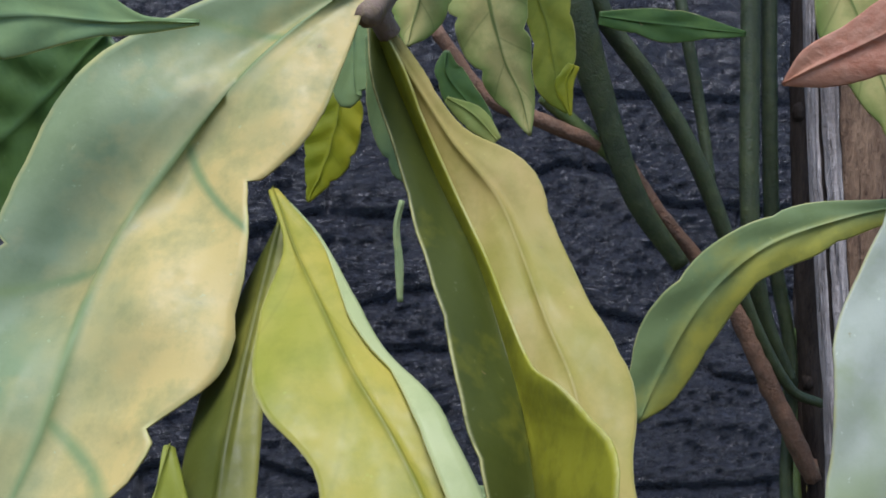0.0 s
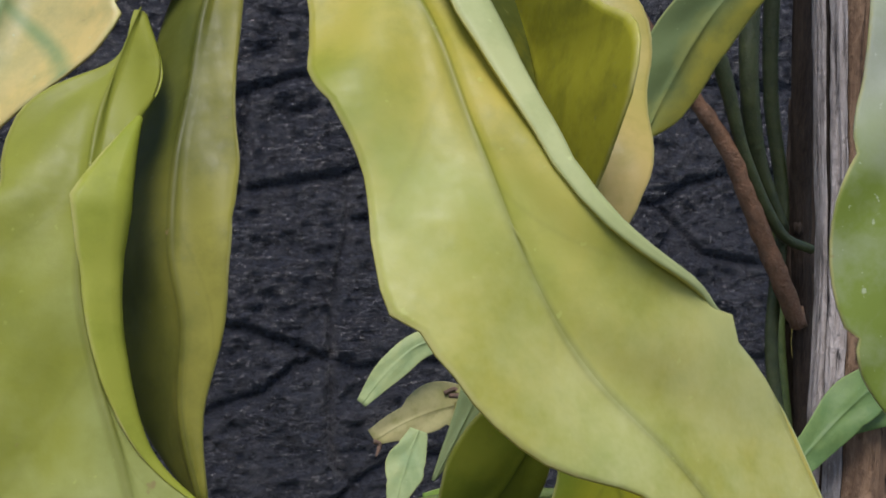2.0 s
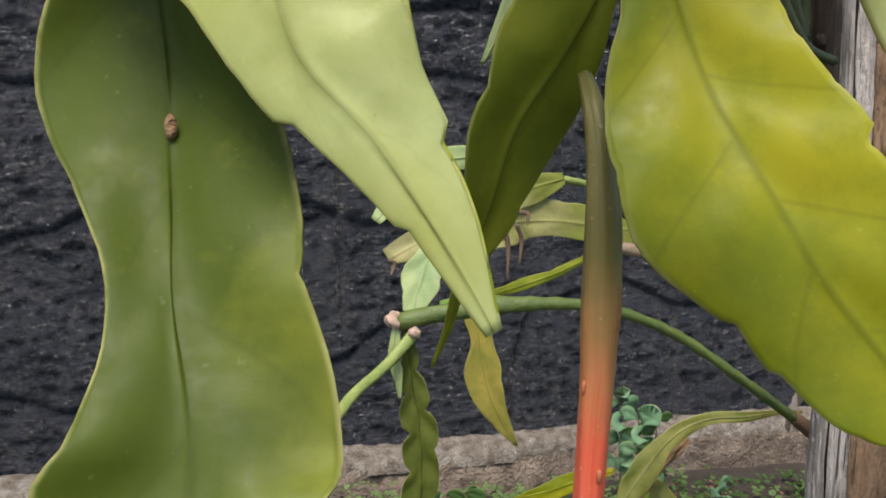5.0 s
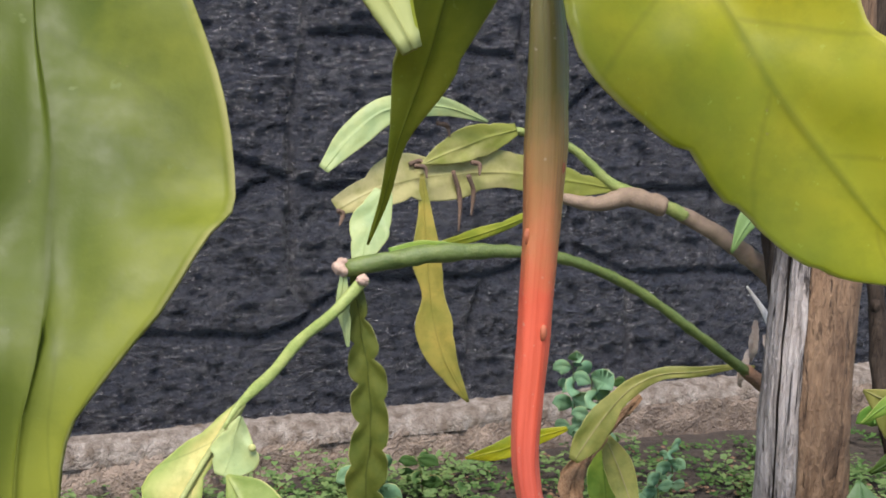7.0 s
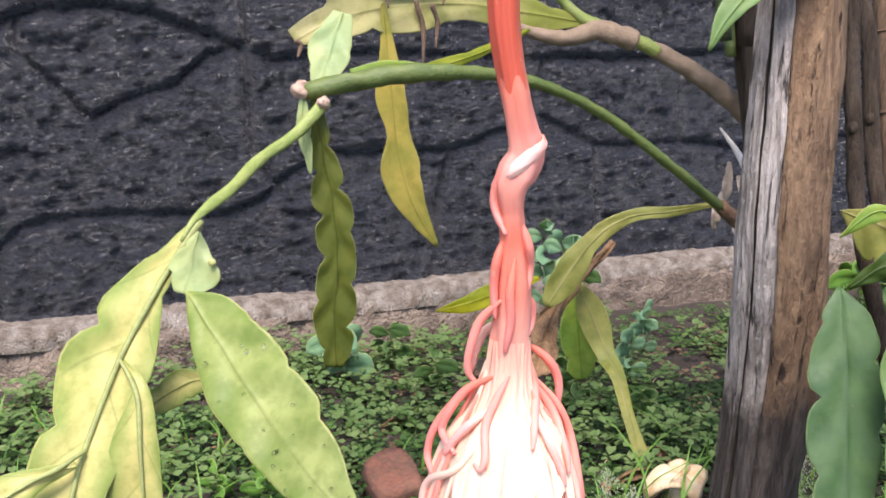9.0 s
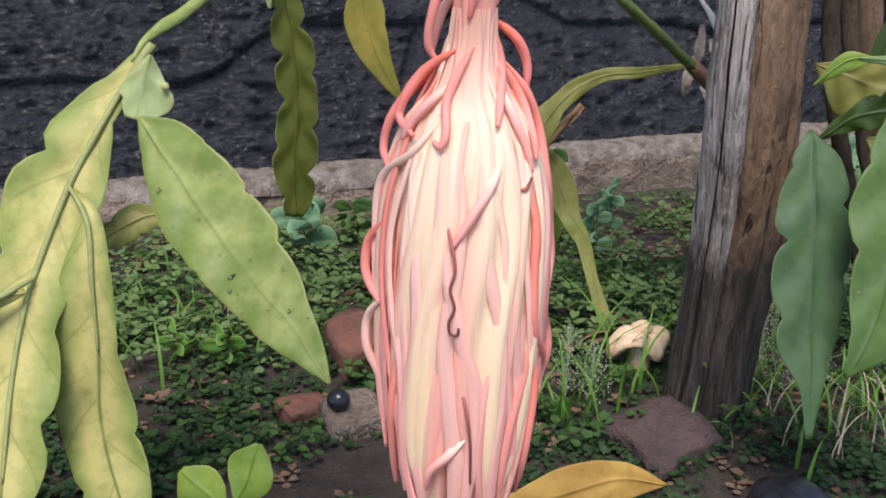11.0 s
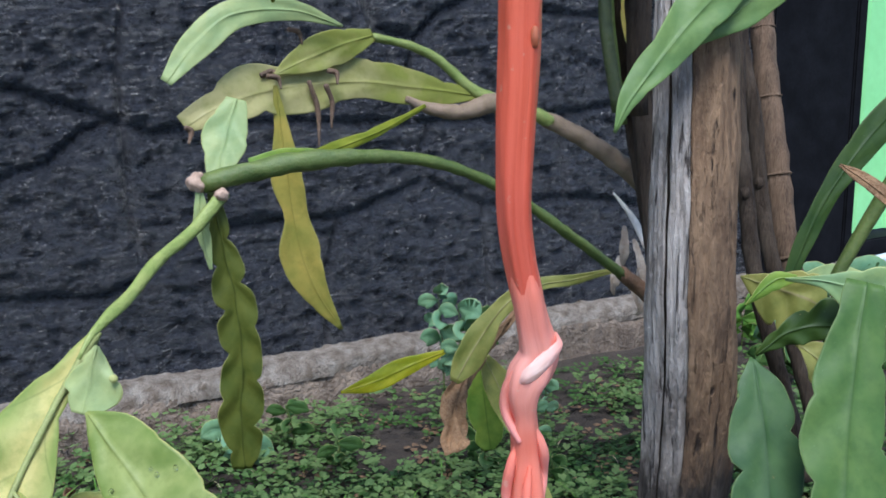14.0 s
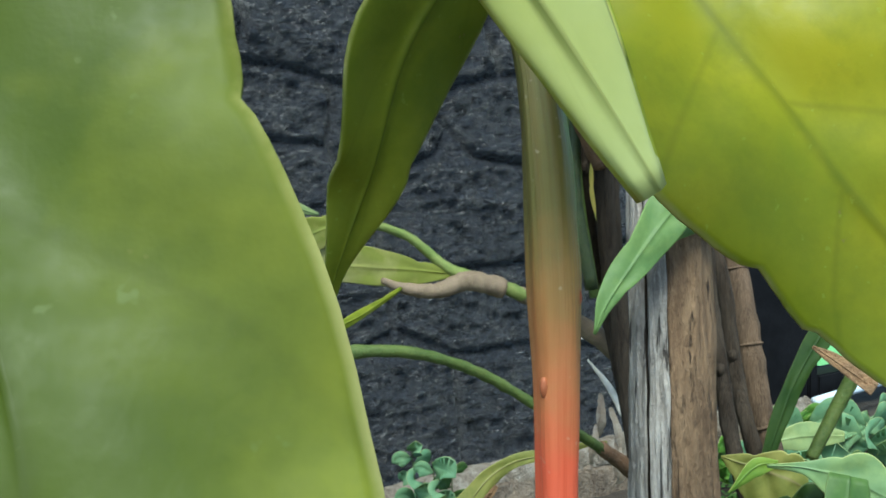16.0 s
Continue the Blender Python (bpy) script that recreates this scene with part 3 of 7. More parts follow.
def block(name, parent, material, at, size, turn=(0, 0, 0), label="", worn=0.012, seed=0):
    """Worn block: subdivided box with rounded, chipped edges."""
    bm = bmesh.new()
    bmesh.ops.create_cube(bm, size=1)
    bmesh.ops.subdivide_edges(bm, edges=bm.edges[:], cuts=5, use_grid_fill=True)
    for v in bm.verts:
        e = sum(abs(c) > 0.45 for c in v.co)
        v.co = Vector((v.co.x * size[0], v.co.y * size[1], v.co.z * size[2])) * (1 - (0.05 if e == 2 else 0.10 if e == 3 else 0))
        v.co += worn * 0.6 * Vector((noise.noise(v.co * 40 + Vector((seed, 0, 0))), noise.noise(v.co * 40 + Vector((0, seed + 5, 0))), noise.noise(v.co * 40 + Vector((0, 9, seed)))))
    bm.transform(pose(*at, *turn))
    return part(name, bm, material, parent, label)


# ---- ground: one sheet, sinking a little towards the wall ----
def ground_z(x, y):
    d = (y - 1.744) - (x - 0.045) * math.tan(radians(15))
    z = -0.068 * min(1, max(0, (d + 0.75) / 0.70)) if d < 0.3 else -0.068
    near = max(0, 1 - math.hypot(x - 0.2, y - 0.9) / 6)
    return z + near * (0.012 * noise.noise(Vector((x * 5, y * 5, 0))) + 0.006 * noise.noise(Vector((x * 17, y * 17, 3))))


def build_ground():
    def axis(a, b, step):
        fine = list(np.arange(a, b + 1e-6, step))
        return [a - 60, a - 12, a - 3, a - 0.8] + fine + [b + 0.8, b + 3, b + 12, b + 60]
    xs, ys = axis(-1.2, 1.8, 0.03), axis(0.2, 1.9, 0.03)
    verts = [(x, y, ground_z(x, y)) for y in ys for x in xs]
    k = len(xs)
    faces = [[j * k + i, j * k + i + 1, (j + 1) * k + i + 1, (j + 1) * k + i] for j in range(len(ys) - 1) for i in range(k - 1)]
    ob = link_mesh("ground", verts, faces, None, SOIL)
    return tagged(ob, "damp dark garden soil with low weeds beside a wall", "ground", kind="structure")


build_ground()

# ---- wall of black painted cast stone on a concrete footing; it runs from its foot mark along u ----
WALL = Matrix.Translation((0.045, 1.744, 0)) @ Matrix.Rotation(radians(15), 4, "Z")


def box(bm, x0, x1, y0, y1, z0, z1):
    r = bmesh.ops.create_cube(bm, size=1)
    for v in r["verts"]:
        v.co = Vector((x0 if v.co.x < 0 else x1, y0 if v.co.y < 0 else y1, z0 if v.co.z < 0 else z1))


def build_wall():
    bm = bmesh.new()
    box(bm, -4.0, 1.36, 0.012, 0.16, -0.3, 2.4)
    box(bm, 2.6, 5.0, 0.012, 0.16, -0.3, 2.4)
    wall = part("wall_north", bm, STONE, None, "", False)
    wall.matrix_world = WALL
    return tagged(wall, "black painted wall of cast rough stone", "wall", kind="structure")


def build_footing():
    """Concrete footing: pale worn top edge over a rough earth-stained face."""
    us = np.concatenate([np.linspace(-4.0, -1.3, 30)[:-1], np.linspace(-1.3, 1.36, 420)])
    prof = [(0.02, 0.022), (0.0, 0.023), (-0.018, 0.022), (-0.034, 0.018), (-0.047, 0.010), (-0.054, 0.0), (-0.056, -0.014), (-0.060, -0.024), (-0.061, -0.036), (-0.062, -0.055), (-0.066, -0.08), (-0.072, -0.11)]
    def strip(name, prof, mat, label, amp):
        verts = []
        for u in us:
            for q, (y, z) in enumerate(prof):
                k = amp * noise.noise(Vector((u * 9, q * 0.4, 1.0))) + 0.5 * amp * noise.noise(Vector((u * 41, q * 1.1, 5.0))) + 0.3 * amp * noise.noise(Vector((u * 110, q * 2.3, 8.0))) + 0.25 * amp * noise.noise(Vector((u * 230, q * 5.1, 4.0)))
                verts.append((u, y - k, z + (0.6 * k if q > 0 else 0)))
        m = len(prof)
        faces = [[i * m + j, (i + 1) * m + j, (i + 1) * m + j + 1, i * m + j + 1] for i in range(len(us) - 1) for j in range(m - 1)]
        ob = link_mesh(name, verts, [f[::-1] for f in faces], None, mat)
        ob.matrix_world = WALL
        return tagged(ob, label, "wall footing", kind="structure")
    strip("trim", prof[:7], CONCRETE, "pale weathered concrete ledge along the wall foot", 0.010)
    strip("footing", [(-0.051, -0.002), (-0.0565, -0.013)] + prof[7:], FOOTING, "rough earth-stained concrete footing under the ledge", 0.011)


wall = build_wall()
build_footing()

# ---- orchid cactus: leaves, stems and the withered flower ----
plant = thing("orchid_cactus", "orchid cactus with yellowing flat leaves and a withered pink flower", "plant")


def L(material, stations, label="", **kw):
    return leaf("leaf", plant, material, stations, label, **kw)


def S(material, points, radii, label="", **kw):
    return rod("stem", plant, material, points, radii, label, **kw)


# upper leaves near the eye
L(A_MIX, [
        (-0.022, 0.3, 0.9304, 0.0012, 0.0012, 16, 8),
        (-0.041, 0.2965, 0.9156, 0.022, 0.0186, 16, 8),
        (-0.0584, 0.2924, 0.8992, 0.0314, 0.0316, 18, 10),
        (-0.0736, 0.2878, 0.8808, 0.0398, 0.0342, 18, 9),
        (-0.0857, 0.2809, 0.861, 0.037, 0.0391, 17, 8),
        (-0.0935, 0.2705, 0.8405, 0.0371, 0.0419, 14, 6),
        (-0.0986, 0.2595, 0.8195, 0.0416, 0.0439, 12, 6),
        (-0.1027, 0.2493, 0.7978, 0.0399, 0.0332, 15, 8),
        (-0.1087, 0.2416, 0.7756, 0.0409, 0.0115, 19, 10),
        (-0.1147, 0.2425, 0.7616, 0.03, 0.022, 13, 7),
        (-0.1227, 0.2395, 0.7436, 0.0015, 0.0015, 13, 7)],
  "large broad leaf, bluish green with a yellow half", lobes=2.63, notch=0.16, rows=80, cols=16, phase=0.158, rib=0.0028, puff=0.10, slant=0.2, wave=0.03)
L(BLUE_GREEN, [
        (-0.0686, 0.279, 0.9137, 0.0008, 0.0009, 0, 0, 0, 0),
        (-0.0842, 0.272, 0.9118, 0.0034, 0.0031, -4, -0, 0, 0),
        (-0.096, 0.262, 0.9101, 0.0152, 0.0053, 6, -0, 0, 0),
        (-0.1087, 0.25, 0.9082, 0.0248, 0.0098, 1, 2, 0, 0),
        (-0.1221, 0.24, 0.9048, 0.0218, 0.013, -2, 3, 0, 0),
        (-0.137, 0.235, 0.8996, 0.003, 0.003, 0, 0, 0, 0)], "bluish green leaf", lobes=3)
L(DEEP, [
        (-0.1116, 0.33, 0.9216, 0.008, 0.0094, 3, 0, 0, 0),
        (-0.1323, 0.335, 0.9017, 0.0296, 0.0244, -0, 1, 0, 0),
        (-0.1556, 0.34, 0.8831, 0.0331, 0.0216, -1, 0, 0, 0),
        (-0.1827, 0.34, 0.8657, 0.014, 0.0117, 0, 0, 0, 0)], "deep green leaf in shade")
L(B_MIX, [
        (-0.0464, 0.2699, 0.8658, 0.0012, 0.0012, -20, -3),
        (-0.0386, 0.2553, 0.8511, 0.0026, 0.007, -20, -3),
        (-0.0306, 0.2398, 0.8375, 0.0145, 0.0082, -24, -1),
        (-0.0215, 0.2243, 0.8246, 0.0219, 0.008, -24, 1),
        (-0.0114, 0.2103, 0.8107, 0.017, 0.0115, -19, 1),
        (-0.0017, 0.1989, 0.7945, 0.0234, 0.0101, -14, 1),
        (0.005, 0.1885, 0.7761, 0.0197, 0.0127, -12, 2),
        (0.0127, 0.1809, 0.7568, 0.0244, 0.0165, -16, 10),
        (0.0236, 0.1772, 0.7381, 0.0194, 0.0251, -30, 8),
        (0.0391, 0.1773, 0.7223, 0.0084, 0.0269, -38, 4),
        (0.0523, 0.1779, 0.7054, 0.0168, 0.023, -40, 2),
        (0.063, 0.1793, 0.683, 0.0105, 0.0165, -22, -14),
        (0.0708, 0.1812, 0.667, 0.007, 0.011, -22, -14),
        (0.0755, 0.183, 0.648, 0.0012, 0.0012, -22, -14)],
  "long lime green leaf with a curled yellow margin", under=PALE_BLUE, bites=((-1, 0.55, 0.10), (1, 0.675, 0.09), (1, 0.825, 0.12)), lobes=6, notch=0.04, rows=80, cols=9, wave=0.04, flap=[(0.0, 0.0), (0.10, 0.001), (0.19, 0.0052), (0.26, 0.0028), (0.31, 0.0085), (0.39, 0.010), (0.46, 0.0065), (0.54, 0.004), (0.63, 0.002), (0.72, 0.0), (1.0, 0.0)])
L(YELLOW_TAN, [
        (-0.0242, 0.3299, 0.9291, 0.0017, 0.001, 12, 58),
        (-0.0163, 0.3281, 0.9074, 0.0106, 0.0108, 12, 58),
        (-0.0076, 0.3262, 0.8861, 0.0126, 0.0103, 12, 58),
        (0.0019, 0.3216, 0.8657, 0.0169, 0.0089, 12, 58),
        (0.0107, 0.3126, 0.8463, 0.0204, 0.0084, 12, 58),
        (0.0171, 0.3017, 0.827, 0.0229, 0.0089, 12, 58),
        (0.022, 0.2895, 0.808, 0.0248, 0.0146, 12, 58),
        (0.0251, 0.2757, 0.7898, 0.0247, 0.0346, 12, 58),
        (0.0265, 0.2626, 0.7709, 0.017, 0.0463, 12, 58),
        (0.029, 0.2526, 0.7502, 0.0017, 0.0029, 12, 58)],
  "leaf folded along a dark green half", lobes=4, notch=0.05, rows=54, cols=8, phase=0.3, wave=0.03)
L(TAN_WING, [
        (-0.0219, 0.3298, 0.9281, 0.0012, 0.0012, 18, -20),
        (-0.0104, 0.3281, 0.9071, 0.0067, 0.0046, 18, -20),
        (0.0022, 0.3263, 0.8868, 0.0103, 0.0058, 7, -12),
        (0.0168, 0.3224, 0.8682, 0.0145, 0.0161, 0, -9),
        (0.0249, 0.3134, 0.8476, 0.0138, 0.014, -2, -8),
        (0.0317, 0.3021, 0.8276, 0.0142, 0.015, -2, -7),
        (0.0384, 0.2896, 0.8083, 0.0159, 0.0171, 1, -7),
        (0.0391, 0.2752, 0.7891, 0.0132, 0.0136, 6, -6),
        (0.0384, 0.2616, 0.7694, 0.012, 0.0133, 11, -6),
        (0.0364, 0.2517, 0.7476, 0.0012, 0.0012, 11, -6)],
  "third wing of the folded leaf, faded to tan yellow", lobes=4, notch=0.10, rows=54, cols=8, phase=0.42, wave=0.05)
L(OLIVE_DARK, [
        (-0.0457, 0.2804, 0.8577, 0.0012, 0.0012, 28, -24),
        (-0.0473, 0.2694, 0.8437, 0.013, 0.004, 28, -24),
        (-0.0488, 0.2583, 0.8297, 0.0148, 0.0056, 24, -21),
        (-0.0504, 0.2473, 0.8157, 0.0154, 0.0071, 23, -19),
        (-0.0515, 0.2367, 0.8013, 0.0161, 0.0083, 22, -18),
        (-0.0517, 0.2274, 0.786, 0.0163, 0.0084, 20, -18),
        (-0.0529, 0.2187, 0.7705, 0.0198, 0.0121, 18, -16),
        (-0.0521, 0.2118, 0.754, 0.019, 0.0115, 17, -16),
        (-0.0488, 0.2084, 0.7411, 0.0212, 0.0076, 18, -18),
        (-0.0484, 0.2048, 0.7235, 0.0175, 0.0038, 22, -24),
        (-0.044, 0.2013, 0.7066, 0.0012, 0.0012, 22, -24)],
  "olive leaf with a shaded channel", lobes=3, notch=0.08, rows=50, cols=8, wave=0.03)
L(LIME_PALE_TIP, [
        (-0.0655, 0.2366, 0.8028, 0.0012, 0.0012, -12, -4),
        (-0.0658, 0.2245, 0.791, 0.0017, 0.0078, -12, -4),
        (-0.0664, 0.2142, 0.7798, 0.0168, 0.0076, -4, -2),
        (-0.0654, 0.2048, 0.7656, 0.0174, 0.0062, -6, -3),
        (-0.0655, 0.198, 0.75, 0.0196, 0.0064, -12, -7),
        (-0.0609, 0.1931, 0.7348, 0.0216, 0.0041, -16, -12),
        (-0.0552, 0.1887, 0.7193, 0.0232, 0.0047, -16, -10),
        (-0.0492, 0.1844, 0.7039, 0.0218, 0.0126, -12, -6),
        (-0.0413, 0.1806, 0.6893, 0.0154, 0.0152, -8, -1),
        (-0.0348, 0.1766, 0.6742, 0.0104, 0.0189, -5, 2),
        (-0.0235, 0.1738, 0.6615, 0.007, 0.012, -13, -6),
        (-0.0135, 0.1714, 0.6479, 0.0042, 0.0066, -10, -4),
        (-0.0054, 0.169, 0.6333, 0.0012, 0.0012, -10, -4)],
  "long lime green leaf with one margin rolled over", under=LIME_BRIGHT, bites=((1, 0.715, 0.12), (1, 0.855, 0.18), (-1, 0.60, 0.11), (-1, 0.775, 0.16), (-1, 0.892, 0.22)), lobes=6, notch=0.04, rows=100, cols=9, phase=0.1, wave=0.04, flap=[(0.0, 0.0), (0.15, 0.0), (0.2, 0.006), (0.26, 0.0145), (0.33, 0.0098), (0.42, 0.007), (0.5, 0.0025), (0.57, 0.0), (1.0, 0.0)])
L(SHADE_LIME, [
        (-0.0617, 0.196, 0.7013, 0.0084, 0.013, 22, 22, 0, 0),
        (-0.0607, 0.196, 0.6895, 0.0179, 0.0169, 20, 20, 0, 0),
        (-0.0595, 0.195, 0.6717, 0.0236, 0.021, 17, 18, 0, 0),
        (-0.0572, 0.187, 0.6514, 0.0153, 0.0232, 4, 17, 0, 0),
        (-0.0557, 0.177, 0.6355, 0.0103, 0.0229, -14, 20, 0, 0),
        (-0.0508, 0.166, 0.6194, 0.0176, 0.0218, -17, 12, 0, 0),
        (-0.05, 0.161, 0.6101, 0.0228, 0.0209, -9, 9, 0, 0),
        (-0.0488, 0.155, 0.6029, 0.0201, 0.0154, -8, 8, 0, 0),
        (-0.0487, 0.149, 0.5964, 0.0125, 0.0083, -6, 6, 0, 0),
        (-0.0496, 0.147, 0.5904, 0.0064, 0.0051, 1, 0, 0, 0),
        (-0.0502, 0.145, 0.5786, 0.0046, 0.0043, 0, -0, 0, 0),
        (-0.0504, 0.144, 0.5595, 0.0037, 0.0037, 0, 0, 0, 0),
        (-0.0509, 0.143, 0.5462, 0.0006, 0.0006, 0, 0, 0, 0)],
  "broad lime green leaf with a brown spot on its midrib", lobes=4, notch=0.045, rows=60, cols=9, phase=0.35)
lump("areole", plant, DRY_LIGHT, (-0.0461, 0.1545, 0.59), (0.0009, 0.0008, 0.0013), "pale dried areole in the notch", 6, 0.4, sub=2)
lump("spot", plant, DRY, (-0.0583, 0.189, 0.6629), (0.0011, 0.0008, 0.0022), "dry brown spot", 3)
L(OLIVE, [
        (0.0433, 0.3, 0.7545, 0.0062, 0.0048, -3, 1, 0, 0),
        (0.0393, 0.305, 0.7285, 0.0103, 0.0073, -2, 1, 0, 0),
        (0.034, 0.308, 0.7013, 0.0171, 0.0067, -11, 10, 0, 0),
        (0.0221, 0.31, 0.6774, 0.0209, 0.0135, -22, 0, 0, 0),
        (0.0099, 0.313, 0.6575, 0.0161, 0.0176, -29, 0, 0, 0),
        (0.0031, 0.318, 0.6344, 0.0103, 0.0116, -30, 6, 0, 0),
        (0.0012, 0.322, 0.6263, 0.0083, 0.0081, -6, -0, 0, 0),
        (-0.0045, 0.328, 0.6085, 0.0032, 0.0025, -12, 6, 0, 0),
        (-0.0079, 0.336, 0.592, 0.0016, 0.0016, 0, 0, 0, 0),
        (-0.0131, 0.345, 0.5753, 0.0005, 0.0005, 0, 0, 0, 0)],
  "olive leaf tapering to a thin tip", lobes=3, notch=0.14, rows=50, wave=0.12)
L(PALE, [
        (0.0308, 0.3337, 0.739, 0.0135, 0.0101, 7, -0, 0, 0),
        (0.0221, 0.3282, 0.7165, 0.0108, 0.009, 8, -0, 0, 0),
        (0.0134, 0.3233, 0.6989, 0.006, 0.0063, 11, 0, 0, 0),
        (0.0002, 0.3148, 0.6754, 0.0005, 0.0005, 0, 0, 0, 0)], "pale underside of a curled leaf half", lobes=1, notch=0.02)
L(YELLOW, [
        (0.0379, 0.2982, 0.7426, 0.0012, 0.0012, 5, 8),
        (0.0404, 0.2939, 0.7247, 0.0041, 0.0143, 5, 8),
        (0.0449, 0.2896, 0.7072, 0.0098, 0.0201, 4, 9),
        (0.0492, 0.2845, 0.6898, 0.0165, 0.0239, 5, 10),
        (0.0543, 0.2788, 0.6728, 0.0261, 0.0255, 3, 13),
        (0.0614, 0.2709, 0.6576, 0.0337, 0.0266, -2, 16),
        (0.0692, 0.2629, 0.6428, 0.0382, 0.0279, -4, 16),
        (0.0776, 0.2558, 0.6278, 0.0274, 0.0237, 3, 8),
        (0.0881, 0.2509, 0.6132, 0.023, 0.0281, 6, 6),
        (0.0996, 0.2466, 0.5993, 0.0176, 0.0177, 4, 12),
        (0.1116, 0.2418, 0.5859, 0.0012, 0.0012, 4, 12)],
  "broad bright yellow leaf", lobes=5, notch=0.04, rows=90, cols=9, wave=0.02, puff=0.03, bites=((-1, 0.705, 0.07), (-1, 0.78, 0.06), (1, 0.588, 0.08), (1, 0.76, 0.06)))
L(WHITE_LIME, [
        (0.1316, 0.27, 0.8655, 0.0095, 0.0088, 0, 0, 0, 0),
        (0.1254, 0.27, 0.8455, 0.0113, 0.0136, 1, 0, 0, 0),
        (0.123, 0.268, 0.8227, 0.0178, 0.0167, 0, 0, 0, 0),
        (0.122, 0.266, 0.7956, 0.0169, 0.0166, 0, 0, 0, 0),
        (0.1161, 0.265, 0.7569, 0.0189, 0.0179, 0, 0, 0, 0),
        (0.1162, 0.264, 0.7431, 0.0182, 0.0141, -0, 1, 0, 0),
        (0.1193, 0.263, 0.7307, 0.0172, 0.0173, -1, 0, 0, 0),
        (0.12, 0.262, 0.7164, 0.0113, 0.0131, 0, -0, 0, 0),
        (0.1187, 0.262, 0.7055, 0.0014, 0.0014, 0, 0, 0, 0)],
  "pale green drooping leaf", lobes=4, notch=0.12, phase=0.2)
L(R_PALE, [
        (0.1839, 0.373, 0.8668, 0.0046, 0.0049, 1, 0, 0, 0),
        (0.1656, 0.375, 0.8647, 0.0044, 0.0057, -0, 0, 0, 0),
        (0.139, 0.378, 0.8577, 0.0095, 0.0109, 1, 0, 0, 0),
        (0.1133, 0.382, 0.8437, 0.0119, 0.0105, 0, 0, 0, 0),
        (0.0945, 0.388, 0.8193, 0.0159, 0.0121, -1, -1, 0, 0),
        (0.0828, 0.392, 0.7944, 0.0112, 0.0101, -1, -3, 0, 0),
        (0.077, 0.393, 0.7813, 0.0008, 0.0008, 0, 0, 0, 0)],
  "arching green leaf with a yellow lower margin", lobes=4, notch=0.08)
L(YELLOW, [
        (-0.0416, 0.42, 0.9267, 0.0047, 0.0047, 0, 0, 0, 0),
        (-0.044, 0.42, 0.9076, 0.0122, 0.0108, 0, 0, 0, 0),
        (-0.0488, 0.42, 0.8885, 0.0109, 0.0094, 0, 0, 0, 0),
        (-0.0571, 0.42, 0.8698, 0.0009, 0.0009, 0, 0, 0, 0)], "small yellow leaf")
L(BLUE_GREEN, [
        (-0.0326, 0.36, 0.9322, 0.0041, 0.0051, 0, 0, 0, 0),
        (-0.032, 0.36, 0.9178, 0.0057, 0.0066, 0, 0, 0, 0),
        (-0.0316, 0.36, 0.9066, 0.0079, 0.0055, 0, 0, 0, 0),
        (-0.0295, 0.36, 0.9051, 0.0005, 0.0005, 0, 0, 0, 0)], "small bluish leaf", lobes=1)
L(BLUE_GREEN, [
        (-0.0253, 0.345, 0.9248, 0.0019, 0.0027, 0, 0, 0, 0),
        (-0.0187, 0.35, 0.9, 0.0079, 0.0091, 1, -0, 0, 0),
        (-0.0108, 0.352, 0.8803, 0.0088, 0.0074, 2, -0, 0, 0),
        (-0.0068, 0.352, 0.8722, 0.0009, 0.0009, 0, 0, 0, 0)], "bluish green folded leaf", lobes=2)
L(WARM, [
        (-0.0055, 0.4, 0.9686, 0.0134, 0.0156, 0, 0, 0, 0),
        (-0.0089, 0.4, 0.9527, 0.0144, 0.0133, 0, 0, 0, 0),
        (-0.0123, 0.4, 0.939, 0.0083, 0.0085, 0, 0, 0, 0),
        (-0.0146, 0.4, 0.9317, 0.0009, 0.0009, 0, 0, 0, 0)], "pale yellow leaf tip", lobes=2)
L(WARM, [
        (0.0179, 0.56, 1.0288, 0.0218, 0.0281, 0, 0, 0, 0),
        (0.0258, 0.56, 0.9906, 0.0233, 0.0226, 1, 0, 0, 0),
        (0.0341, 0.565, 0.9597, 0.0193, 0.0166, 4, 2, 0, 0),
        (0.0457, 0.57, 0.9347, 0.0127, 0.0076, 3, -1, 0, 0),
        (0.05, 0.57, 0.9152, 0.001, 0.001, 0, 0, 0, 0)], "yellow green leaf with a ragged tip", lobes=4)
L(OLIVE, [
        (0.0551, 0.62, 1.0198, 0.0135, 0.0237, 0, 0, 0, 0),
        (0.0656, 0.62, 0.9845, 0.0103, 0.0172, 0, 0, 0, 0),
        (0.0709, 0.62, 0.9527, 0.0137, 0.0111, 0, 0, 0, 0),
        (0.078, 0.62, 0.9351, 0.0016, 0.0016, 0, 0, 0, 0)], "shaded olive leaf", lobes=3)
L(YELLOW, [
        (0.0789, 0.6, 0.9613, 0.0036, 0.0039, 0, 0, 0, 0),
        (0.0748, 0.6, 0.9494, 0.0072, 0.0044, 0, 0, 0, 0),
        (0.0772, 0.6, 0.9306, 0.001, 0.001, 0, 0, 0, 0)], "small yellow leaf", lobes=2)
L(DEEP, [
        (0.0017, 0.5, 0.9499, 0.0014, 0.0017, 0, 0, 0, 0),
        (0.0017, 0.5, 0.9385, 0.0065, 0.0089, 0, 0, 0, 0),
        (0.0188, 0.5, 0.9157, 0.0091, 0.006, 0, 0, 0, 0),
        (0.0273, 0.5, 0.9044, 0.0011, 0.0011, 0, 0, 0, 0)], "small shaded leaf", lobes=2)
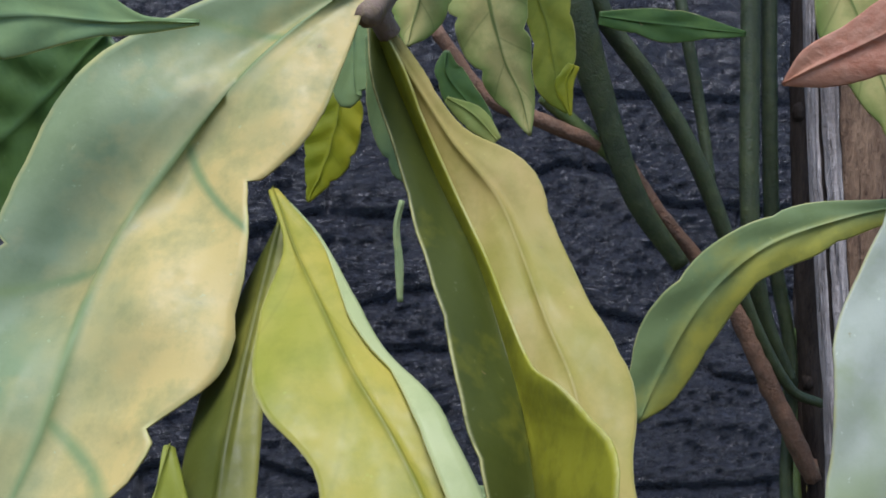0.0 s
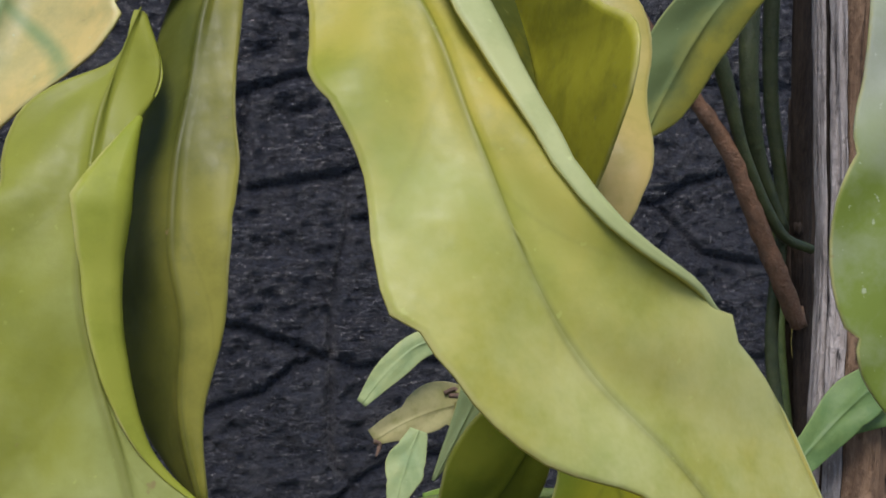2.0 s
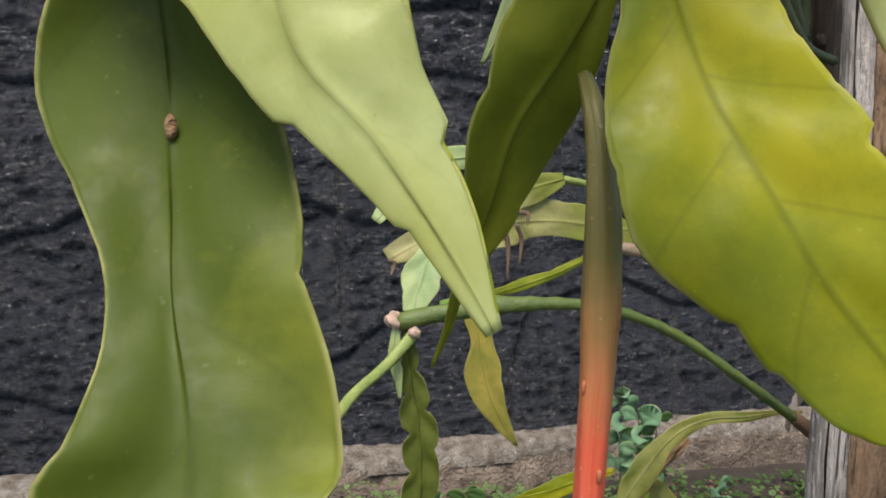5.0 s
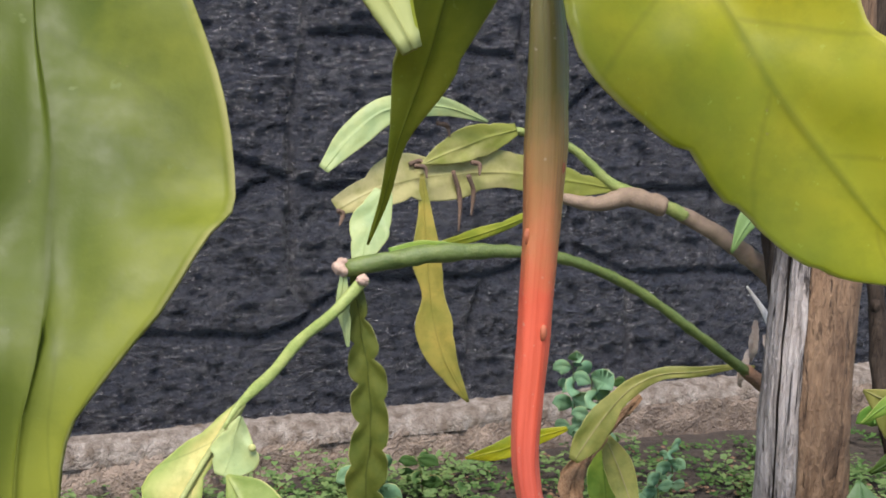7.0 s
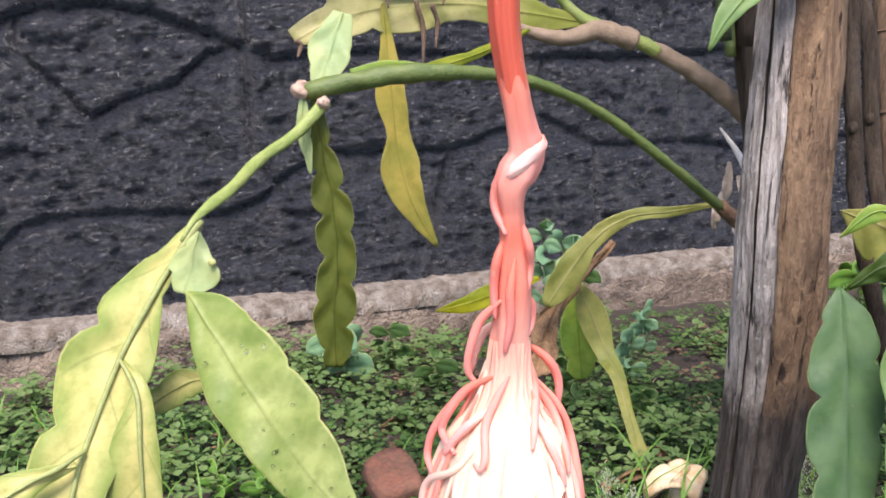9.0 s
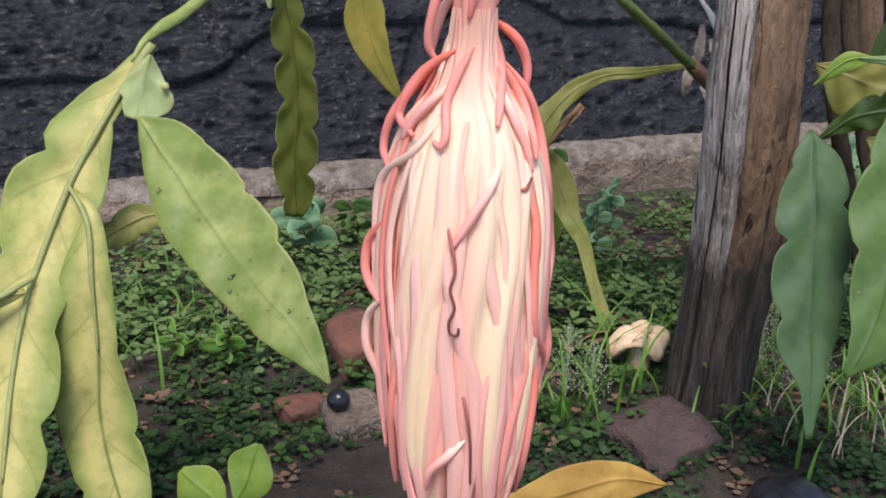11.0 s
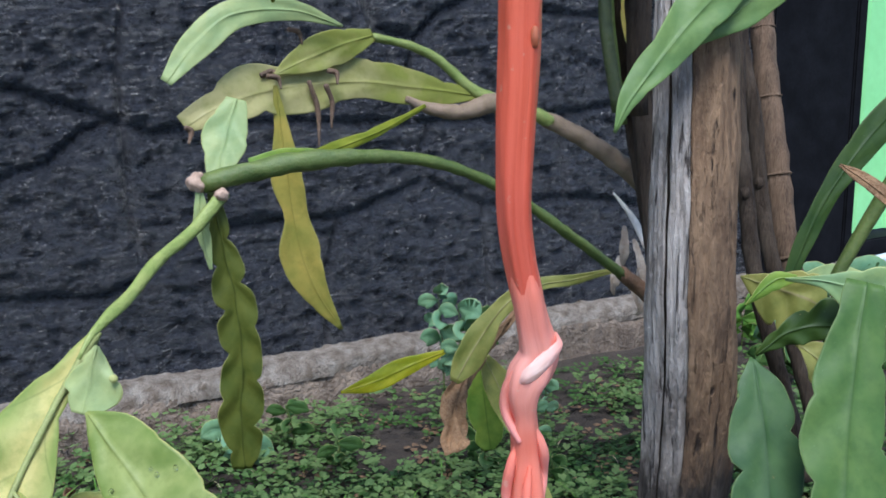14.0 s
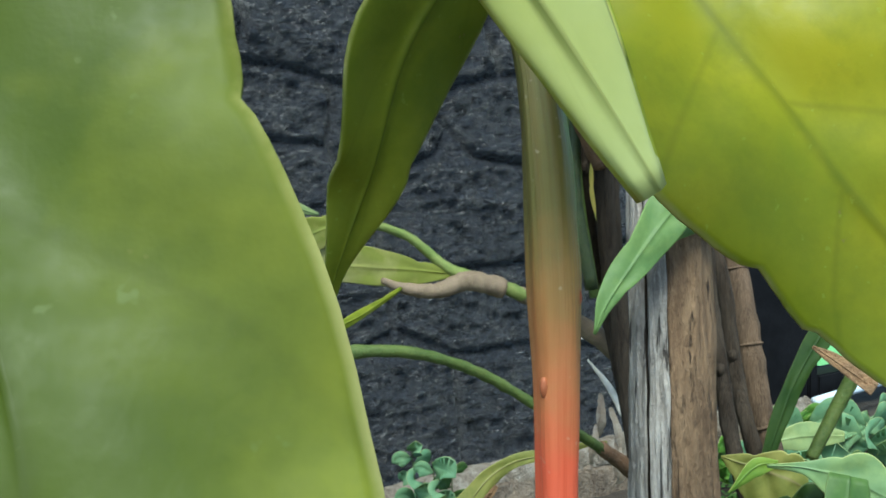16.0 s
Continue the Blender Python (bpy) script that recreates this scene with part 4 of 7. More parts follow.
L(LIME, [
        (0.0015, 0.45, 0.9181, 0.0018, 0.0013, 0, 0, 0, 0),
        (0.0143, 0.45, 0.9105, 0.0072, 0.0046, 0, 0, 0, 0),
        (0.0246, 0.45, 0.8989, 0.0028, 0.0028, 0, 0, 0, 0)], "leaf tip", lobes=1)
L(DEEP, [
        (0.1335, 0.85, 1.0489, 0.0072, 0.0048, -1, 0, 0, 0),
        (0.1939, 0.86, 1.0439, 0.0146, 0.0146, -1, 0, 0, 0),
        (0.2654, 0.87, 1.0387, 0.0025, 0.0025, 0, 0, 0, 0)], "dark green leaf", lobes=2)
L(WARM, [
        (0.1406, 0.36, 0.9568, 0.0095, 0.0171, 0, 0, 0, 0),
        (0.1488, 0.36, 0.9363, 0.0141, 0.016, 0, 0, 0, 0),
        (0.159, 0.36, 0.9096, 0.0106, 0.013, 0, 0, 0, 0),
        (0.1672, 0.36, 0.885, 0.0019, 0.0023, 0, 0, 0, 0)], "pale yellow green leaf", lobes=3)
L(PINK_DRY, [
        (0.1061, 0.31, 0.9014, 0.0007, 0.0005, 0, 0, 0, 0),
        (0.1139, 0.305, 0.9057, 0.007, 0.0066, -0, -1, 0, 0),
        (0.1257, 0.3, 0.9116, 0.0107, 0.0076, -2, 1, 0, 0),
        (0.137, 0.295, 0.9173, 0.0134, 0.009, -4, 1, 0, 0),
        (0.1512, 0.29, 0.9261, 0.0051, 0.0037, -3, 1, 0, 0)], "dried pinkish brown leaf", lobes=1, notch=0.03)
L(PALE, [
        (-0.0328, 0.8, 0.8892, 0.0027, 0.0027, 0, 0, 0, 0),
        (-0.0373, 0.8, 0.8687, 0.0027, 0.0027, 0, 0, 0, 0),
        (-0.0355, 0.8, 0.8368, 0.0036, 0.0036, 0, 0, 0, 0),
        (-0.0342, 0.8, 0.8072, 0.0027, 0.0023, 0, 0, 0, 0)], "narrow curled pale leaf", lobes=1, rows=20, cols=3)

# stems behind the upper leaves
S(STEM_DARK, [(0.1032, 0.88, 1.131), (0.1209, 0.9, 1.0606), (0.1456, 0.92, 0.9919), (0.1844, 0.95, 0.8992), (0.2349, 0.98, 0.8338)], [0.017, 0.017, 0.012, 0.011, 0.009], "dark green stem", flat=0.6)
S(STEM_DARK, [(0.126, 0.9, 1.1067), (0.1524, 0.92, 1.06), (0.1985, 0.94, 1.0057), (0.2437, 0.96, 0.938), (0.2795, 0.98, 0.8617), (0.3108, 1.0, 0.7823), (0.3577, 1.02, 0.7054), (0.3934, 1.03, 0.6894)], [0.011, 0.009, 0.009, 0.009, 0.008, 0.006, 0.006, 0.005], "dark green stem")
S(STEM_DARK, [(0.2242, 0.97, 1.1377), (0.238, 0.97, 1.0604), (0.2544, 0.98, 0.9844), (0.2644, 0.98, 0.9175)], [0.006, 0.006, 0.006, 0.005], "thin green stem")
S(STEM_DARK, [(0.3108, 1.0, 1.158), (0.3097, 1.0, 1.0441), (0.3097, 1.0, 0.8733), (0.3298, 1.02, 0.7809), (0.3647, 1.04, 0.7085)], [0.010, 0.010, 0.010, 0.009, 0.008], "dark green stem")
S(STEM_DARK, [(0.3356, 1.02, 1.1641), (0.3356, 1.02, 0.9899), (0.3469, 1.04, 0.8447), (0.3682, 1.05, 0.7311), (0.364, 1.0523, 0.5887), (0.3781, 1.0458, 0.4806)], [0.008, 0.008, 0.008, 0.007, 0.007, 0.007], "dark green stem")
S(STEM_BROWN, [(-0.0072, 0.9, 1.0503), (0.0398, 0.92, 0.9919), (0.0932, 0.93, 0.9696), (0.1655, 0.95, 0.9398), (0.2131, 0.97, 0.8837), (0.2542, 0.99, 0.8393), (0.2937, 1.0, 0.788), (0.3402, 1.02, 0.6996), (0.3884, 1.04, 0.6079), (0.3838, 1.0446, 0.627)], [0.006, 0.007, 0.0075, 0.0075, 0.0065, 0.0075, 0.009, 0.010, 0.010, 0.008], "corky reddish brown stem", bumps=0.07, wobble=0.25)
S(STEM_GREEN, [(0.0932, 0.93, 0.9935), (0.1316, 0.94, 0.9629), (0.1709, 0.95, 0.9317)], [0.007, 0.007, 0.008], "green stem")
S(STEM_GREY, [(-0.0225, 0.295, 0.919), (-0.0158, 0.33, 0.9404), (0.0216, 0.5, 1.0324), (0.1894, 0.8, 1.2011), (0.3439, 0.95, 1.2669)], [0.004, 0.006, 0.008, 0.010, 0.012], "corky main branch", wobble=0.2)
S(STEM_GREY, [(-0.0174, 0.325, 0.9205), (-0.0204, 0.32, 0.9267), (-0.0158, 0.33, 0.9404)], [0.004, 0.004, 0.005], "corky stalk", wobble=0.3)

# arching stem with its trimmed end, and the leaves that hang from it
S(STEM_GREEN, [(-0.0401, 0.909, 0.4481), (-0.0041, 0.9095, 0.4556), (0.0674, 0.9202, 0.4628), (0.1562, 0.9516, 0.4522), (0.2383, 0.9889, 0.416), (0.322, 1.0216, 0.357), (0.3908, 1.0569, 0.3049)], [0.0080, 0.0085, 0.0058, 0.0050, 0.0050, 0.0052, 0.0058], "arching green stem", wobble=0.25, bumps=0.10)
S(STEM_BROWN, [(0.389, 1.0575, 0.3073), (0.4267, 1.069, 0.2771), (0.4636, 1.0799, 0.2435)], [0.0072, 0.009, 0.010], "brown foot of the arching stem", wobble=0.2)
lump("knob", plant, CORK, (-0.0435, 0.9085, 0.4492), (0.008, 0.008, 0.009), "pale dried cut end", 2, 0.5, sub=3)
S(STEM_PALE, [(-0.023, 0.9081, 0.4403), (-0.0478, 0.8803, 0.4174), (-0.0737, 0.839, 0.4039), (-0.0957, 0.7866, 0.3875), (-0.1146, 0.7502, 0.3763), (-0.1233, 0.7382, 0.363)], [0.0054, 0.0050, 0.0046, 0.0048, 0.0042, 0.0012], "pale green stem running into a leaf", flat=0.6, wobble=0.2, ridge=0.08)
lump("knob", plant, CORK, (-0.0254, 0.901, 0.4396), (0.006, 0.005, 0.005), "pale corky joint", 5, 0.4)
L(WARM, [
        (-0.1154, 0.7791, 0.3688, 0.0033, 0.0041, 16, -2, 0, 0),
        (-0.1445, 0.7571, 0.3251, 0.0253, 0.008, 16, -2, 0, 0),
        (-0.1704, 0.7342, 0.2797, 0.0399, 0.0261, 14, -0, 0, 0),
        (-0.186, 0.7125, 0.2414, 0.0348, 0.0296, 16, -2, 0, 0),
        (-0.197, 0.692, 0.2081, 0.0359, 0.0243, 8, -2, 0, 0),
        (-0.2046, 0.6667, 0.1612, 0.0436, 0.0295, 8, 0, 0, 0),
        (-0.209, 0.6391, 0.1088, 0.0348, 0.0257, 7, -0, 0, 0),
        (-0.2099, 0.6207, 0.0689, 0.003, 0.003, 6, -0, 0, 0)], "light yellow green leaf with scalloped margin", lobes=5, notch=0.27, puff=0.09, phase=0.1)
L(PALE, [
        (-0.1145, 0.7635, 0.3635, 0.0016, 0.0017, 0, 0, 0, 0),
        (-0.1177, 0.7575, 0.3508, 0.0108, 0.0124, 10, 2, 0, 0),
        (-0.1201, 0.751, 0.3367, 0.0185, 0.0211, 13, 1, 0, 0),
        (-0.1257, 0.7448, 0.3226, 0.0069, 0.0084, 17, 3, 0, 0)], "small pale scalloped leaf", lobes=2, notch=0.2, rows=24)
lump("droplet", plant, PALE, (-0.104, 0.7453, 0.3452), (0.003, 0.002, 0.003), "", 1, 0.1)
WET_LEAF = [
        (-0.1223, 0.7438, 0.3241, 0.0015, 0.0017, 0, 0, 0, 0),
        (-0.1123, 0.7333, 0.3115, 0.012, 0.0201, -6, 2, 0, 0),
        (-0.0852, 0.6993, 0.2813, 0.0264, 0.0344, -9, 6, 0, 0),
        (-0.0515, 0.6528, 0.2477, 0.0241, 0.0326, -14, 6, 0, 0),
        (-0.0222, 0.6115, 0.2281, 0.02, 0.0175, -15, 2, 0, 0),
        (-0.0054, 0.5835, 0.213, 0.0069, 0.0077, -10, 9, 0, 0),
        (0.0016, 0.5702, 0.2068, 0.0006, 0.0007, 0, 0, 0, 0)]
L(D_GREEN, WET_LEAF, "glossy light green leaf", lobes=5, notch=0.07, thick=0.003)
# water drops lying on the glossy leaf
WATER = plain_material("water", (0.9, 0.95, 0.9), (0.95, 0.97, 0.95), 20, 0.03, 0.0, 0.0, third=(0.97, 0.98, 0.97))
WATER.node_tree.nodes["Principled BSDF"].inputs["Transmission Weight"].default_value = 1.0
WATER.node_tree.nodes["Principled BSDF"].inputs["IOR"].default_value = 1.33
DROPS = random.Random(23)
drop_line = spline(WET_LEAF, 40)
for k in range(20):
    i, side, q = DROPS.randint(9, 33), DROPS.choice((-1, 1)), DROPS.uniform(0.1, 0.8)
    c, t = drop_line[i], unit(drop_line[i + 1, :3] - drop_line[i - 1, :3])
    n0 = unit(np.array([0, -1.0, 0]) + t * t[1])
    th = radians(c[6] + side * c[5])
    p = c[:3] + (c[3] if side < 0 else c[4]) * q * (side * math.cos(th) * np.cross(n0, t) + math.sin(th) * n0) + n0 * 0.0018
    r = DROPS.uniform(0.0010, 0.0020)
    lump("water_drop", plant, WATER, tuple(p), (r, r * 0.4, r * DROPS.uniform(1.0, 1.5)), "clear bead of water", k, 0.1, sub=2)
# raised midrib of the scalloped leaf, and the stalks that leave it
S(STEM_TAUPE, [(-0.1154, 0.7770, 0.3688), (-0.1445, 0.7545, 0.3251), (-0.1704, 0.7316, 0.2797), (-0.186, 0.7099, 0.2414), (-0.197, 0.6894, 0.2081), (-0.2046, 0.6641, 0.1612), (-0.209, 0.6368, 0.1088)], [0.0034, 0.0026, 0.0022, 0.0020, 0.0018, 0.0016, 0.0010], "raised olive midrib", wobble=0.15, steps=60)
S(STEM_TAUPE, [(-0.1704, 0.7310, 0.2797), (-0.1600, 0.7160, 0.2690), (-0.1550, 0.7080, 0.2560), (-0.1540, 0.6980, 0.2286), (-0.1524, 0.6870, 0.1769)], [0.0014, 0.0020, 0.0019, 0.0014, 0.0008], "short pale stalk", wobble=0.15)
S(STEM_TAUPE, [(-0.1905, 0.6960, 0.2270), (-0.2060, 0.6780, 0.2225), (-0.2187, 0.6735, 0.2183), (-0.2381, 0.6630, 0.2100)], [0.0014, 0.0020, 0.0017, 0.0008], "short pale stalk", wobble=0.15)
L(WARM, [
        (-0.1707, 0.735, 0.2786, 0.0018, 0.0018, 0, 0, 0, 0),
        (-0.1555, 0.715, 0.265, 0.0061, 0.0062, 2, -9, 0, 0),
        (-0.1538, 0.7, 0.2286, 0.0215, 0.0129, 2, -0, 0, 0),
        (-0.1524, 0.69, 0.1769, 0.0334, 0.0139, 1, 2, 0, 0),
        (-0.1529, 0.68, 0.1149, 0.0276, 0.0251, -0, 3, 0, 0),
        (-0.1345, 0.655, 0.0452, 0.0244, 0.0158, -4, -0, 0, 0),
        (-0.1303, 0.65, -0.0028, 0.0015, 0.0015, 0, 0, 0, 0)], "light yellow green leaf", lobes=5, notch=0.12)
L(WARM, [
        (-0.1127, 0.7753, 0.2464, 0.0046, 0.0065, 19, 0, 0, 0),
        (-0.1352, 0.7755, 0.24, 0.0124, 0.0124, 19, -0, 0, 0),
        (-0.1595, 0.7685, 0.2271, 0.01, 0.0103, 19, 0, 0, 0)], "pale leaf", lobes=2)
L(WARM, [
        (-0.1941, 0.6857, 0.2219, 0.0024, 0.0024, 0, 0, 0, 0),
        (-0.2187, 0.6765, 0.2183, 0.0067, 0.0096, 21, -4, 0, 0),
        (-0.2381, 0.6652, 0.21, 0.0141, 0.0141, 18, 0, 0, 0),
        (-0.2641, 0.6541, 0.2002, 0.0041, 0.0041, 20, 0, 0, 0)], "small pale leaf", lobes=2)
L(HANG, [
        (-0.0331, 0.91, 0.4434, 0.0035, 0.0045, 0, 0, 0, 0),
        (-0.0269, 0.91, 0.3943, 0.011, 0.0109, 0, 0, 0, 0),
        (-0.02, 0.91, 0.352, 0.0178, 0.0168, 0, 0, 0, 0),
        (-0.0171, 0.91, 0.2981, 0.0176, 0.0161, 0, 0, 0, 0),
        (-0.021, 0.91, 0.2513, 0.0208, 0.0196, -0, 0, 0, 0),
        (-0.0214, 0.91, 0.2379, 0.0192, 0.0205, -0, 0, 0, 0),
        (-0.021, 0.91, 0.1967, 0.0098, 0.0119, -0, 0, 0, 0)], "hanging green leaf with deeply scalloped margins", lobes=6, notch=0.44, rows=70, wave=0.12, puff=0.10)
L(PALE, [
        (-0.0424, 0.9049, 0.4417, 0.0035, 0.0035, 5, 0, 0, 0),
        (-0.0437, 0.9003, 0.4171, 0.005, 0.008, 4, -0, 0, 0),
        (-0.0374, 0.8927, 0.3804, 0.0015, 0.0015, 0, 0, 0, 0)], "small pale leaf", lobes=2)
L(PALE, [
        (-0.007, 0.9664, 0.5114, 0.0092, 0.0094, 6, 2, 0, 0),
        (-0.0187, 0.9509, 0.4786, 0.0201, 0.0185, 12, 3, 0, 0),
        (-0.0271, 0.9358, 0.4493, 0.0092, 0.0086, 10, 2, 0, 0)], "pale drooping leaf", lobes=2, notch=0.08)
L(AMBER, [
        (0.0319, 1.0563, 0.5175, 0.0017, 0.0023, 0, 0, 0, 0),
        (0.0362, 1.0577, 0.4736, 0.0082, 0.0082, 5, -0, 0, 0),
        (0.0394, 1.0585, 0.4259, 0.0154, 0.0165, 5, -0, 0, 0),
        (0.0437, 1.0613, 0.389, 0.0095, 0.0143, 5, -0, 0, 0),
        (0.0493, 1.0638, 0.3515, 0.0224, 0.0201, 5, 0, 0, 0),
        (0.0617, 1.0657, 0.3135, 0.0175, 0.013, 4, 3, 0, 0),
        (0.0881, 1.0746, 0.2648, 0.0017, 0.0019, 0, 0, 0, 0)], "hanging amber yellow leaf", lobes=3, notch=0.12)
S(STEM_GREY, [(0.4651, 1.1359, 0.3763), (0.4216, 1.1364, 0.4127), (0.3788, 1.1354, 0.4421), (0.3303, 1.1341, 0.4677)], [0.013, 0.011, 0.010, 0.009], "grey corky stem", bumps=0.08, wobble=0.2)
S(STEM_PALE, [(0.3368, 1.133, 0.4647), (0.2891, 1.1307, 0.4849), (0.2485, 1.1269, 0.5006), (0.2084, 1.1267, 0.5351), (0.1785, 1.1218, 0.5497), (0.1355, 1.107, 0.5605)], [0.008, 0.0075, 0.0065, 0.0048, 0.0045, 0.004], "yellowish green stem", wobble=0.25, bumps=0.06)
S(STEM_GREY, [(0.3068, 1.1225, 0.4766), (0.2662, 1.1179, 0.4879), (0.2276, 1.1145, 0.4802), (0.1883, 1.109, 0.4878), (0.168, 1.1024, 0.4975)], [0.011, 0.011, 0.009, 0.007, 0.003], "corky pinkish grey stem", bumps=0.08, wobble=0.2)
L(TAN_LEAF, [
        (0.2517, 1.1258, 0.4963, 0.0044, 0.0044, 12, -0, 0, 0),
        (0.182, 1.1133, 0.5071, 0.0183, 0.0198, 15, -2, 0, 0),
        (0.1165, 1.0898, 0.5161, 0.0241, 0.0163, 12, 0, 0, 0),
        (0.0669, 1.0735, 0.516, 0.0127, 0.0259, 12, -2, 0, 0),
        (0.0135, 1.0564, 0.5097, 0.0312, 0.0223, 12, 1, 0, 0),
        (-0.0266, 1.0369, 0.4972, 0.0176, 0.017, 14, 0, 0, 0),
        (-0.0533, 1.0262, 0.4832, 0.0118, 0.007, 6, 2, 0, 0)], "fading long leaf with dry areoles", lobes=4, notch=0.16)
L(TAN_LEAF, [
        (0.1342, 1.0972, 0.5621, 0.0069, 0.0069, 6, 0, 0, 0),
        (0.0966, 1.0831, 0.5519, 0.017, 0.0185, 3, 2, 0, 0),
        (0.0602, 1.0682, 0.5386, 0.0162, 0.0119, 8, 1, 0, 0),
        (0.0318, 1.0582, 0.5272, 0.0011, 0.0011, 0, 0, 0, 0)], "fading leaf", lobes=2, notch=0.1)
L(PALE, [
        (0.1008, 1.0712, 0.5718, 0.0011, 0.0017, 0, 0, 0, 0),
        (0.0527, 1.0575, 0.5861, 0.0105, 0.0094, 6, -0, 0, 0),
        (-0.0047, 1.0413, 0.5829, 0.0136, 0.0142, 12, -2, 0, 0),
        (-0.0379, 1.029, 0.5577, 0.0151, 0.0146, 15, -1, 0, 0),
        (-0.0659, 1.0149, 0.5249, 0.006, 0.0059, 16, 2, 0, 0)], "arching pale green leaf", lobes=2, notch=0.06)
L(OLIVE, [
        (0.1829, 1.0794, 0.491, 0.0022, 0.0022, 0, 0, 0, 0),
        (0.1238, 1.0394, 0.4695, 0.0057, 0.0046, 4, -10, 0, 0),
        (0.0815, 1.0204, 0.4584, 0.0072, 0.0055, 9, -5, 0, 0),
        (0.0459, 0.9919, 0.4544, 0.003, 0.0022, 0, 0, 0, 0)], "narrow olive leaf", lobes=3, rows=24)
L(MID, [
        (0.0723, 0.9172, 0.4654, 0.002, 0.0031, 11, -0, 0, 0),
        (0.0314, 0.9169, 0.467, 0.0072, 0.0061, 11, -0, 0, 0),
        (-0.0016, 0.9136, 0.4621, 0.0044, 0.004, 13, -2, 0, 0)], "flat wing of the arching stem", lobes=1, rows=20)
for a, b in [((0.065, 1.0643, 0.5203), (0.0722, 1.0617, 0.4569)), ((0.0808, 1.0622, 0.5161), (0.085, 1.0638, 0.4734)), ((0.0246, 1.0485, 0.5267), (0.0375, 1.0501, 0.5141)), ((0.0477, 1.0649, 0.5692), (0.0612, 1.0713, 0.5548)), ((-0.053, 1.0212, 0.4838), (-0.0507, 1.0182, 0.469)), ((0.0836, 1.0645, 0.5294), (0.0925, 1.0612, 0.5164)), ((0.0191, 1.0592, 0.5269), (0.0341, 1.0578, 0.5261))]:
    mid = tuple((u + v) / 2 + 0.004 for u, v in zip(a, b))
    rod("dry_flower_stub", plant, STUB, [a, mid, b], [0.0024, 0.0026, 0.0010], "withered brown flower stub", wobble=0.4)
# leaf across the post
L(SPECKLED, [
        (0.2667, 0.7908, 0.4883, 0.0014, 0.0012, 0, 0, 0, 0),
        (0.2818, 0.7969, 0.5117, 0.006, 0.0098, -15, -0, 0, 0),
        (0.3166, 0.806, 0.5489, 0.0148, 0.0167, -18, 0, 0, 0),
        (0.3567, 0.8189, 0.5848, 0.0188, 0.0197, -18, -0, 0, 0),
        (0.3969, 0.8251, 0.6128, 0.016, 0.0136, -17, -2, 0, 0),
        (0.4424, 0.8302, 0.6415, 0.0115, 0.0079, -18, -2, 0, 0)], "green leaf with dark specks hanging across the post", lobes=3, notch=0.1, wave=0.15)
L(SPECKLED, [
        (0.3483, 0.8251, 0.5513, 0.0019, 0.0013, 0, 0, 0, 0),
        (0.386, 0.8263, 0.5772, 0.0152, 0.0141, -15, -0, 0, 0),
        (0.4261, 0.8263, 0.6001, 0.0136, 0.0113, -15, -1, 0, 0),
        (0.4519, 0.8263, 0.605, 0.0029, 0.002, 0, 0, 0, 0)], "folded green leaf beside the post", lobes=2, notch=0.05)
# lower growth near the ground on the far side of the flower
L(TAN_LIME, [
        (0.4151, 1.0946, 0.2992, 0.0013, 0.0013, 0, 0, 0, 0),
        (0.3907, 1.0966, 0.2986, 0.0032, 0.0032, 11, 0, 0, 0),
        (0.3523, 1.0985, 0.292, 0.0058, 0.0064, 11, 0, 0, 0),
        (0.3107, 1.1012, 0.2879, 0.0075, 0.0067, 12, 0, 0, 0),
        (0.2806, 1.1012, 0.2745, 0.0106, 0.0101, 12, 0, 0, 0),
        (0.259, 1.0992, 0.2551, 0.0118, 0.01, 11, 0, 0, 0),
        (0.24, 1.0961, 0.2306, 0.0183, 0.0167, 10, 0, 0, 0),
        (0.226, 1.0933, 0.2101, 0.0168, 0.0178, 10, 0, 0, 0),
        (0.2121, 1.0903, 0.1883, 0.0064, 0.005, 10, 0, 0, 0)], "yellow green leaf with a dry crease", lobes=3, notch=0.1, wave=0.18)
L(YELLOW, [
        (0.2173, 1.1636, 0.1998, 0.0026, 0.0032, 12, -0, 0, 0),
        (0.1732, 1.1644, 0.1847, 0.0121, 0.0104, 12, 0, 0, 0),
        (0.1291, 1.1651, 0.1689, 0.01, 0.0108, 12, 0, 0, 0),
        (0.0951, 1.1663, 0.1607, 0.0013, 0.0013, 0, 0, 0, 0)], "bright yellow leaf", lobes=2, notch=0.08)
L(TAN_LIME, [
        (0.262, 1.16, 0.1916, 0.0044, 0.0069, -7, -0, 0, 0),
        (0.279, 1.15, 0.1557, 0.0184, 0.0184, 0, 0, 0, 0),
        (0.2938, 1.13, 0.1134, 0.012, 0.0115, -5, -3, 0, 0),
        (0.2997, 1.1, 0.0981, 0.0099, 0.0086, -11, 0, 0, 0),
        (0.3079, 1.07, 0.0537, 0.0072, 0.0072, -8, -0, 0, 0),
        (0.3241, 1.03, -0.0094, 0.0096, 0.0127, -0, 9, 0, 0)], "long narrow yellow green leaf", lobes=3, notch=0.06)
L(MID, [
        (0.2683, 1.2, 0.1732, 0.0143, 0.0143, 0, 0, 0, 0),
        (0.2746, 1.2, 0.1206, 0.0216, 0.0216, -0, -0, 0, 0),
        (0.281, 1.2, 0.0671, 0.0182, 0.0182, -0, 0, 0, 0),
        (0.2818, 1.2, 0.0529, 0.0073, 0.0073, -0, 0, 0, 0)], "shaded green leaf", lobes=2)
